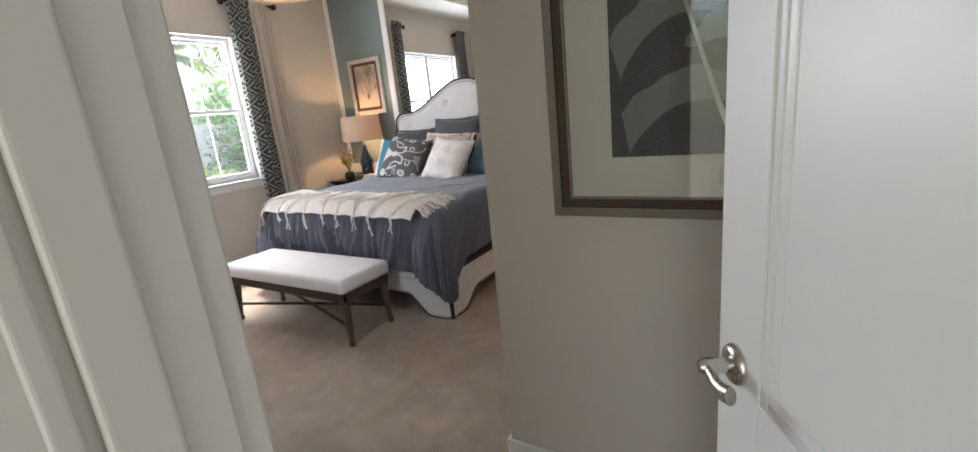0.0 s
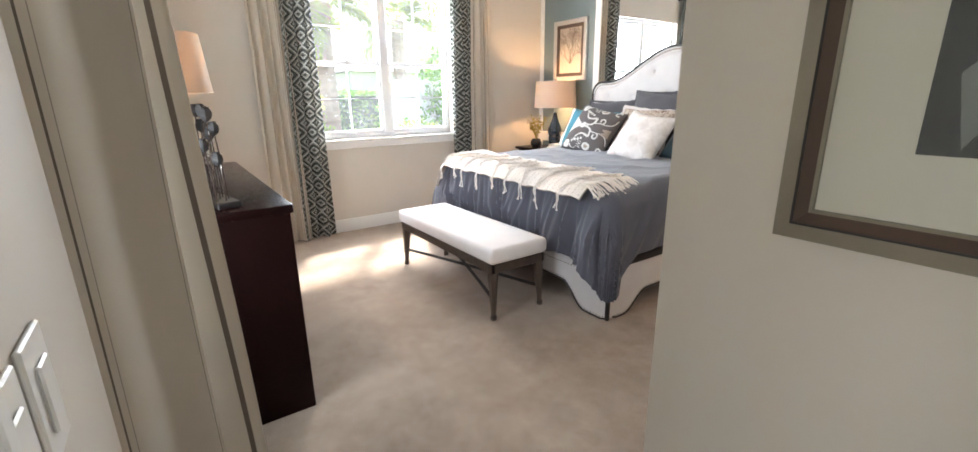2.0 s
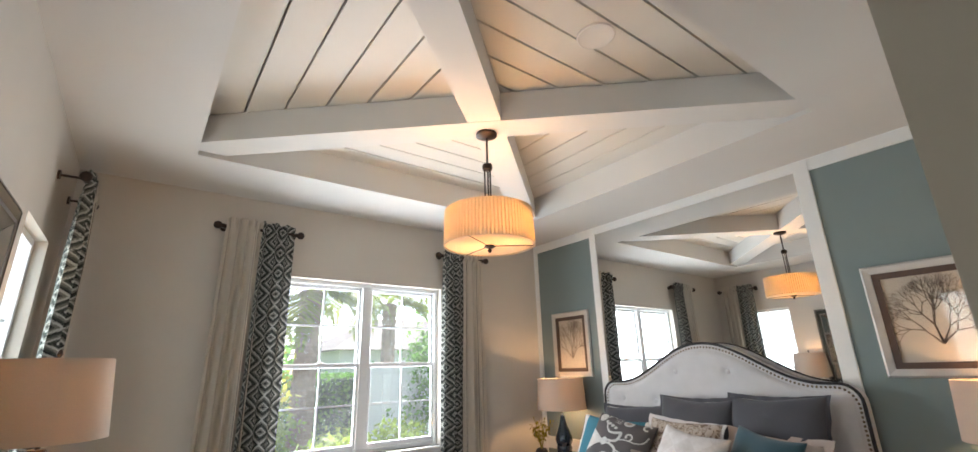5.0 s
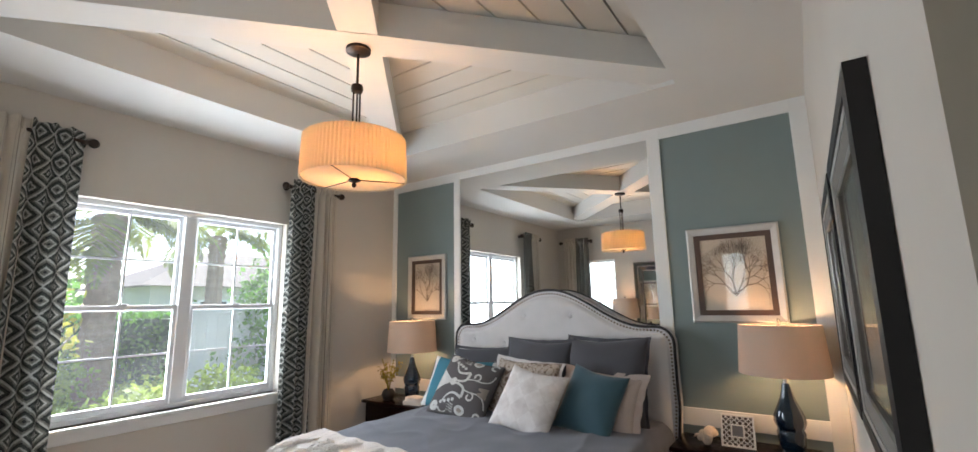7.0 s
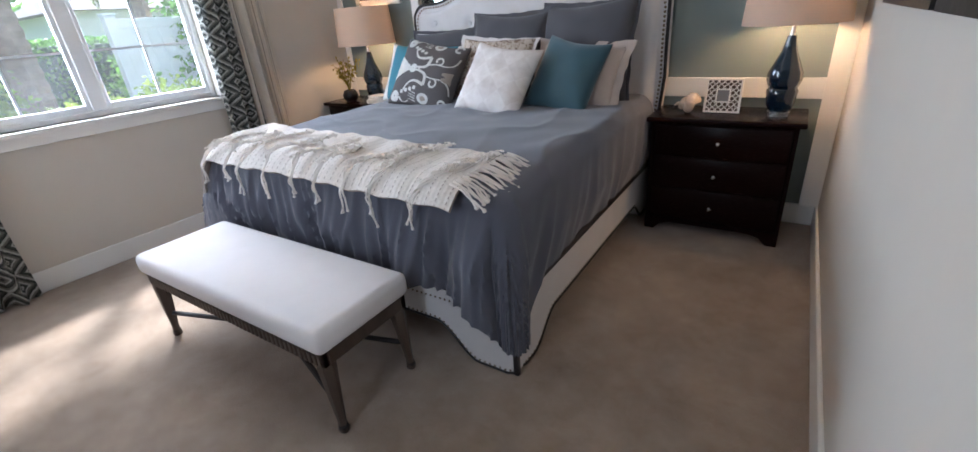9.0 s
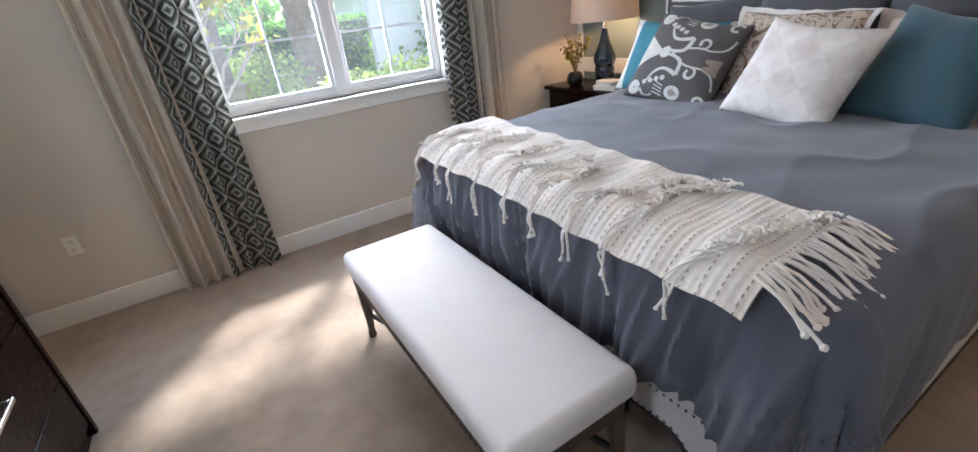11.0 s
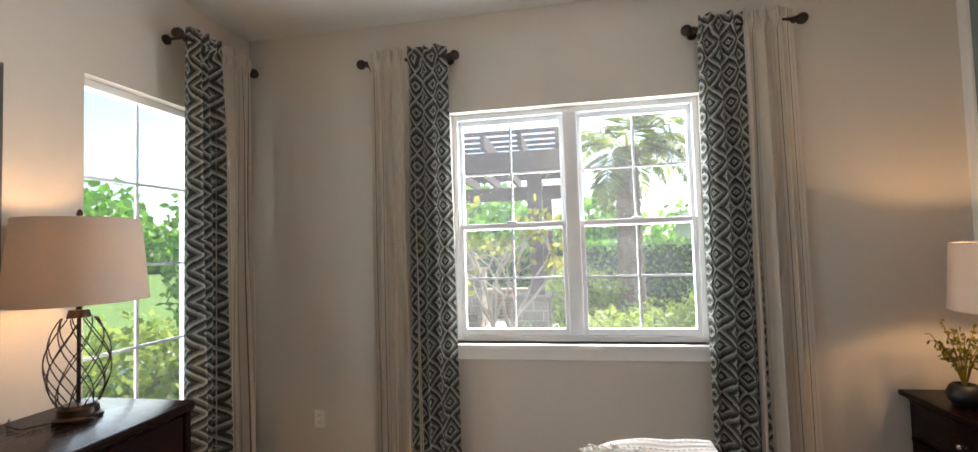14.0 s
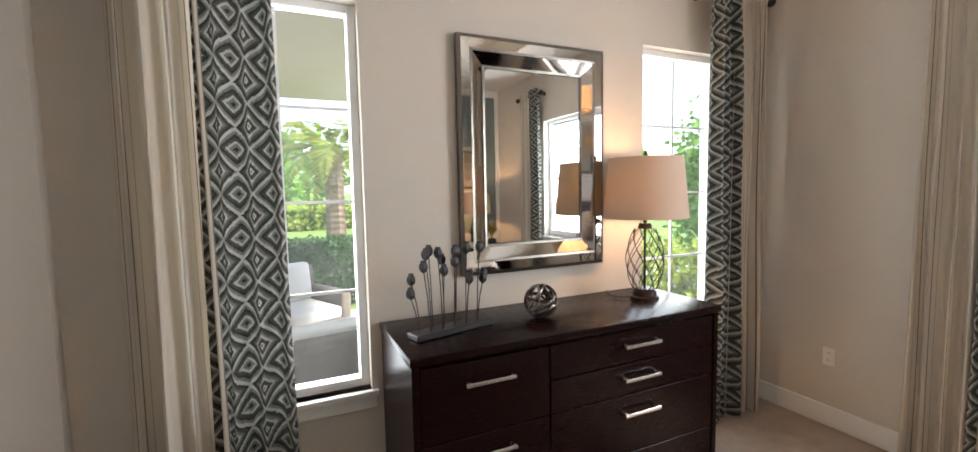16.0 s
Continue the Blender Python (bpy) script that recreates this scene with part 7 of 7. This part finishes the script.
def palm(x, y, zc, r, seed, label, n=26, L=2.1):
    t = thing("palm_tree", (x, y, GZ), label, "palm tree", "garden palms")
    b = bmesh.new()
    prof, h = [], zc - GZ
    for k in range(37):
        s = k / 36
        prof.append((r * (1.12 - 0.25 * s + (0.10 if k % 2 else 0.0)) + (0.05 if s < 0.08 else 0) + 0.06 * max(0, s - 0.8) * 5 * (1 if k % 2 else 0.4), s * h))
    lathe(b, prof, (x, y, GZ), 14, 7, 0.05)
    part("trunk", b, "bark", t, smooth=None)
    rng = random.Random(seed)
    for k in range(n):
        a = 2 * math.pi * k / n * 2.4 + rng.uniform(-0.2, 0.2)
        el = rng.uniform(-0.15, 1.15)
        ln = L * rng.uniform(0.85, 1.1)
        ver, fac = [], []
        d = Vector((math.cos(a), math.sin(a), 0))
        side = Vector((-math.sin(a), math.cos(a), 0))
        p = Vector((0, 0, h))
        e = el
        N = 34
        prev = None
        for i in range(N + 1):
            s = i / N
            dirv = d * math.cos(e) + Vector((0, 0, math.sin(e)))
            w = 0.018 * (1 - s) + 0.003
            ver += [p + side * w, p - side * w]
            if i:
                m = len(ver)
                fac.append((m - 4, m - 3, m - 1, m - 2))
            if s > 0.12:
                ll = 0.46 * math.sin(math.pi * min(1, 0.15 + 0.85 * s) ** 0.8) + 0.06
                for sg in (-1, 1):
                    q = (side * sg * 0.86 + dirv * 0.55 + Vector((0, 0, -0.35 * rng.random() - 0.1))).normalized()
                    m = len(ver)
                    ver += [p + dirv * 0.02, p + q * ll * 0.5 + dirv * 0.032, p + q * ll, p + q * ll * 0.5 - dirv * 0.032]
                    fac.append((m, m + 1, m + 2, m + 3))
            p = p + dirv * ln / N
            e -= (0.055 + 0.05 * s) * 26 / N * 0.9
        me = bpy.data.meshes.new("frond")
        me.from_pydata([tuple(v) for v in ver], [], fac)
        me.materials.append(M["frond"])
        o = new("frond", me)
        o.parent = t


palm(-10.4, 4.28, 3.3, 0.215, 1, "palm with a rough brown trunk and arching fronds")
palm(-7.9, 6.6, 4.1, 0.17, 2, "palm leaning its fronds over the white fence", 24, 2.0)
palm(-2.75, -9.2, 2.6, 0.22, 3, "palm on the lawn beyond the hedge", 24, 2.2)
palm(1.5, -12.0, 3.2, 0.2, 4, "palm on the lawn beyond the hedge", 20, 2.2)
palm(-13.6, 7.5, 3.6, 0.19, 5, "palm at the garden's end", 22, 2.1)


def bare_tree():
    x, y = -7.25, 2.35
    t = thing("small_tree", (x, y, GZ), "small multi-stemmed tree with pale branches and yellow leaf tufts", "tree")
    rng = random.Random(12)
    tips = []
    wood = bmesh.new()

    def grow(p, d, ln, r, lev):
        pts = [p]
        for k in range(4):
            d = (d + Vector((rng.uniform(-1, 1), rng.uniform(-1, 1), rng.uniform(-0.3, 0.6))) * 0.16).normalized()
            pts.append(pts[-1] + d * ln / 4)
        tube(wood, pts, lambda s: r * (1 - 0.4 * s), 6)
        if lev == 0:
            tips.append(pts[-1])
            return
        for k in range(rng.choice((2, 2, 3))):
            q = (d + Vector((rng.uniform(-1, 1), rng.uniform(-1, 1), rng.uniform(-0.2, 0.5))) * 0.75).normalized()
            grow(pts[-1], q, ln * rng.uniform(0.62, 0.82), r * 0.62, lev - 1)

    for k in range(4):
        a = k * 1.57 + 0.4
        grow(Vector((x + 0.05 * math.cos(a), y + 0.05 * math.sin(a), GZ)), Vector((0.36 * math.cos(a), 0.36 * math.sin(a), 1)).normalized(), 0.78, 0.042, 3)
    part("branches", wood, "branch", t, "pale smooth branches", 60)
    rg = np.random.default_rng(5)
    tp = np.array([tuple(p) for p in tips])
    c = np.repeat(tp, 8, axis=0) + rg.normal(0, 0.09, (len(tp) * 8, 3))
    n = len(c)
    a = rg.normal(size=(n, 3))
    a /= np.linalg.norm(a, axis=1)[:, None]
    b = np.cross(a, rg.normal(size=(n, 3)))
    b /= np.linalg.norm(b, axis=1)[:, None]
    L = 0.11 * rg.uniform(0.6, 1.3, n)[:, None]
    v = np.stack([c - a * L / 2, c + b * L * 0.33, c + a * L / 2, c - b * L * 0.33], axis=1).reshape(-1, 3) - [x, y, GZ]
    me = bpy.data.meshes.new("crown")
    me.from_pydata(v.tolist(), [], [(4 * i, 4 * i + 1, 4 * i + 2, 4 * i + 3) for i in range(n)])
    me.materials.append(M["leaf_yellow"])
    o = new("crown", me)
    o.parent = t
    o["kind"] = "stuff"


bare_tree()


def white_fence():
    t = thing("fence", (-9.0, 7.5, GZ), "tall white vinyl privacy fence", "fence")
    for k in range(6):
        y = 5.08 + k * 1.2
        part("post", merged(B(-9.07, -8.93, y - 0.07, y + 0.07, GZ, 1.76, 0.006, 1), B(-9.085, -8.915, y - 0.085, y + 0.085, 1.76, 1.80, 0.01, 1)), "fence", t)
        if k < 5:
            for zz in (GZ + 0.05, 1.60):
                part("rail", B(-9.03, -8.97, y + 0.07, y + 1.13, zz, zz + 0.13, 0.005, 1), "fence", t)
            for j in range(6):
                a = y + 0.07 + 1.06 * j / 6
                part("slat", B(-9.012, -8.988, a + 0.002, a + 1.06 / 6 - 0.002, GZ + 0.18, 1.60), "fence", t)


white_fence()


def pergola():
    t = thing("pergola", (-10.2, 0.6, GZ), "dark stained timber pergola over the patio", "pergola")
    X0, X1, Y0, Y1, H = -12.2, -8.2, -1.6, 2.72, 2.60
    for x in (X0, X1):
        for y in (Y0, Y1):
            part("post", B(x - 0.10, x + 0.10, y - 0.10, y + 0.10, GZ, H, 0.01, 1), "pergola", t)
        part("beam", B(x - 0.14, x - 0.06, Y0 - 0.5, Y1 + 0.45, H, H + 0.30, 0.01, 1), "pergola", t)
        part("beam", B(x + 0.06, x + 0.14, Y0 - 0.5, Y1 + 0.45, H, H + 0.30, 0.01, 1), "pergola", t)
    for k in range(11):
        y = Y0 - 0.35 + (Y1 - Y0 + 0.7) * k / 10
        part("rafter", B(X0 - 0.5, X1 + 0.45, y - 0.03, y + 0.03, H + 0.30, H + 0.50, 0.006, 1), "pergola", t)
    for k in range(14):
        x = X0 - 0.3 + (X1 - X0 + 0.6) * k / 13
        part("lath", B(x - 0.02, x + 0.02, Y0 - 0.5, Y1 + 0.5, H + 0.50, H + 0.555), "pergola", t)


pergola()


def stone_block(name, x0, x1, y0, y1, z1, mt, label, category, sx=0.30, sz=0.13, cap=True, seed=1):
    """A masonry block: a core and its stones, each with its own edges, on the faces towards the house."""
    t = thing(name, ((x0 + x1) / 2, (y0 + y1) / 2, GZ), label, category)
    g = 0.012
    part("core", B(x0, x1, y0, y1, GZ, z1), "stucco", t)
    rng = random.Random(seed)
    nz = max(1, round((z1 - GZ) / sz))
    for side in ("x", "y0", "y1"):
        a0, a1 = (y0, y1) if side == "x" else (x0, x1)
        for k in range(nz):
            z0_, z1_ = GZ + (z1 - GZ) * k / nz, GZ + (z1 - GZ) * (k + 1) / nz
            a = a0 - (sx / 2 if k % 2 else 0)
            while a < a1 - 0.02:
                w = sx * rng.uniform(0.85, 1.15)
                p, q = max(a, a0), min(a + w, a1)
                a += w
                if q - p < 0.04:
                    continue
                d = rng.uniform(0.012, 0.03)
                if side == "x":
                    b = B(x1, x1 + d, p + g / 2, q - g / 2, z0_ + g / 2, z1_ - g / 2)
                elif side == "y0":
                    b = B(p + g / 2, q - g / 2, y0 - d, y0, z0_ + g / 2, z1_ - g / 2)
                else:
                    b = B(p + g / 2, q - g / 2, y1, y1 + d, z0_ + g / 2, z1_ - g / 2)
                part("brick" if mt == "brick" else "stone", b, mt, t, smooth=None)
    if cap:
        part("cap", B(x0 - 0.05, x1 + 0.06, y0 - 0.05, y1 + 0.05, z1, z1 + 0.06, 0.01, 1), "stone", t)


stone_block("stone_pillar", -8.45, -7.95, 2.37, 2.87, 0.82, "stone", "short fieldstone pillar under the pergola post", "pillar")
stone_block("brick_wall", -12.6, -12.35, -2.0, 4.2, 0.50, "brick", "low red brick garden wall", "garden wall", 0.24, 0.085)
stone_block("outdoor_fireplace", -11.6, -10.9, 0.1, 1.35, 1.05, "stone", "fieldstone outdoor fireplace on the patio", "fireplace", 0.34, 0.16)
stone_block("chimney_stack", -11.5, -11.05, 0.35, 1.05, 1.95, "stone", "narrow fieldstone chimney stack of the outdoor fireplace", "chimney", 0.30, 0.16)


def spiky(x, y, seed):
    t = thing("spiky_plant", (x, y, GZ), "low plant with pointed grey-green blades", "plant", "low plants in the bed")
    rng = random.Random(seed)
    for k in range(16):
        a, el, L = rng.uniform(0, 6.28), rng.uniform(0.5, 1.35), rng.uniform(0.3, 0.5)
        d = Vector((math.cos(a) * math.cos(el), math.sin(a) * math.cos(el), math.sin(el)))
        s = Vector((-math.sin(a), math.cos(a), 0))
        b = bmesh.new()
        q = [Vector((x, y, GZ + 0.01)), Vector((x, y, GZ)) + d * L * 0.5, Vector((x, y, GZ)) + d * L]
        v = [b.verts.new(q[0] + s * 0.012), b.verts.new(q[0] - s * 0.012), b.verts.new(q[1] - s * 0.022), b.verts.new(q[1] + s * 0.022), b.verts.new(q[2])]
        b.faces.new((v[0], v[1], v[2], v[3]))
        b.faces.new((v[3], v[2], v[4]))
        part("blade", b, "leaf", t, smooth=None)


for i, (x, y) in enumerate(((-6.3, 2.35), (-6.1, 1.95), (-6.7, 1.6), (-5.9, 2.7))):
    spiky(x, y, i)


def wicker_chair(x, y, turn, label):
    t = thing("armchair", (0, 0, 0), label, "chair", "wicker chairs on the porch")
    w, d = 0.36, 0.36
    part("seat", B(-w, w, -d, d, 0.10, 0.30, 0.02, 2), "wicker", t)
    for s in (-1, 1):
        part("arm", B(s * w - 0.06, s * w + 0.06, -d, d, 0.06, 0.58, 0.035, 3), "wicker", t)
    bb = bmesh.new()
    box(bb, -w - 0.04, w + 0.04, d - 0.02, d + 0.10, 0.06, 0.80, 0.04, 3)
    for v in bb.verts:
        v.co.y += 0.14 * max(0, v.co.z - 0.3)
        v.co.z += 0.04 * (1 - (v.co.x / 0.4) ** 2) * (v.co.z > 0.6)
    part("backrest", bb, "wicker", t)
    part("seat_cushion", B(-w + 0.065, w - 0.065, -d - 0.01, d - 0.06, 0.30, 0.43, 0.04, 3), "cushion", t, "white seat cushion")
    cb = B(-w + 0.07, w - 0.07, d - 0.16, d - 0.04, 0.43, 0.86, 0.05, 3)
    for v in cb.verts:
        v.co.y += 0.14 * max(0, v.co.z - 0.3)
    part("back_cushion", cb, "cushion", t, "white back cushion")
    for sx in (-1, 1):
        for sy in (-1, 1):
            part("leg", B(sx * w - 0.03, sx * w + 0.03, sy * (d - 0.05) - 0.03, sy * (d - 0.05) + 0.03, 0.0, 0.10), "wicker", t)
    t.matrix_world = pose(x, y, GZ + 0.06, 0, 0, turn)


wicker_chair(-1.62, -0.12, 8, "grey wicker armchair with white cushions seen from behind")
wicker_chair(-1.55, -2.15, 205, "grey wicker armchair with white cushions facing the window")
wicker_chair(-0.2 - 0.9, -1.1, 275, "grey wicker armchair with white cushions beside the porch table")


def porch_table():
    t = thing("side_table", (-1.95, -1.1, GZ + 0.06), "round pale porch table", "table")
    b = bmesh.new()
    lathe(b, [(0.0, 0.40), (0.30, 0.40), (0.31, 0.415), (0.30, 0.43), (0.0, 0.43)], (-1.95, -1.1, GZ + 0.06), 28)
    part("tabletop", b, "cushion", t)
    b = bmesh.new()
    lathe(b, [(0.0, 0.0), (0.20, 0.0), (0.18, 0.02), (0.05, 0.06), (0.05, 0.36), (0.12, 0.40), (0.0, 0.40)], (-1.95, -1.1, GZ + 0.06), 20)
    part("pedestal", b, "wicker", t)


porch_table()


def far_trees():
    rng = np.random.default_rng(9)
    cs = []
    for k in range(60):
        a = rng.uniform(2.3, 5.6)
        R = rng.uniform(32, 60)
        cs.append((R * math.cos(a), R * math.sin(a), rng.uniform(1.5, 4.5), rng.uniform(2.5, 4.5)))
    v, n = [], 0
    for x, y, z, r in cs:
        m = 420
        d = rng.normal(size=(m, 3))
        d /= np.linalg.norm(d, axis=1)[:, None]
        c = np.array([x, y, z]) + d * r * rng.uniform(0.55, 1.05, (m, 1))
        a = rng.normal(size=(m, 3))
        a /= np.linalg.norm(a, axis=1)[:, None]
        b = np.cross(a, rng.normal(size=(m, 3)))
        b /= np.linalg.norm(b, axis=1)[:, None]
        L = 0.9
        v.append(np.stack([c - a * L / 2, c + b * L * 0.35, c + a * L / 2, c - b * L * 0.35], axis=1).reshape(-1, 3))
        n += m
    v = np.concatenate(v)
    v[:, 2] = np.maximum(v[:, 2], GZ)
    me = bpy.data.meshes.new("distant_trees")
    me.from_pydata(v.tolist(), [], [(4 * i, 4 * i + 1, 4 * i + 2, 4 * i + 3) for i in range(n)])
    me.materials.append(M["leaf"])
    tagged(new("distant_trees", me), "distant green trees beyond the garden", "trees", kind="stuff")


far_trees()


def neighbour_house():
    t = thing("house", (-28.5, 16, GZ), "low pale neighbouring house with a grey hipped roof", "house")
    x0, x1, y0, y1, h = -33.0, -25.0, 10.0, 24.0, 2.75
    part("wall", B(x0, x1, y0, y1, GZ, h), "stucco", t)
    b = bmesh.new()
    e = 0.6
    lo = [b.verts.new(p) for p in ((x0 - e, y0 - e, h), (x1 + e, y0 - e, h), (x1 + e, y1 + e, h), (x0 - e, y1 + e, h))]
    hi = [b.verts.new(p) for p in (((x0 + x1) / 2, y0 + 3.6, h + 2.1), ((x0 + x1) / 2, y1 - 3.6, h + 2.1))]
    for f in ((lo[0], lo[1], hi[0]), (lo[1], lo[2], hi[1], hi[0]), (lo[2], lo[3], hi[1]), (lo[3], lo[0], hi[0], hi[1]), lo[::-1]):
        b.faces.new(f)
    part("roof", b, "roof", t, "grey hipped roof", None)
    for k in range(4):
        y = y0 + 2.0 + 3.2 * k
        w = part("window", B(x1, x1 + 0.06, y, y + 1.4, 0.7, 2.1, 0.01, 1), "vinyl", t)
        part("pane", B(x1 + 0.061, x1 + 0.065, y + 0.08, y + 1.32, 0.78, 2.02), "bluglass", w)


neighbour_house()
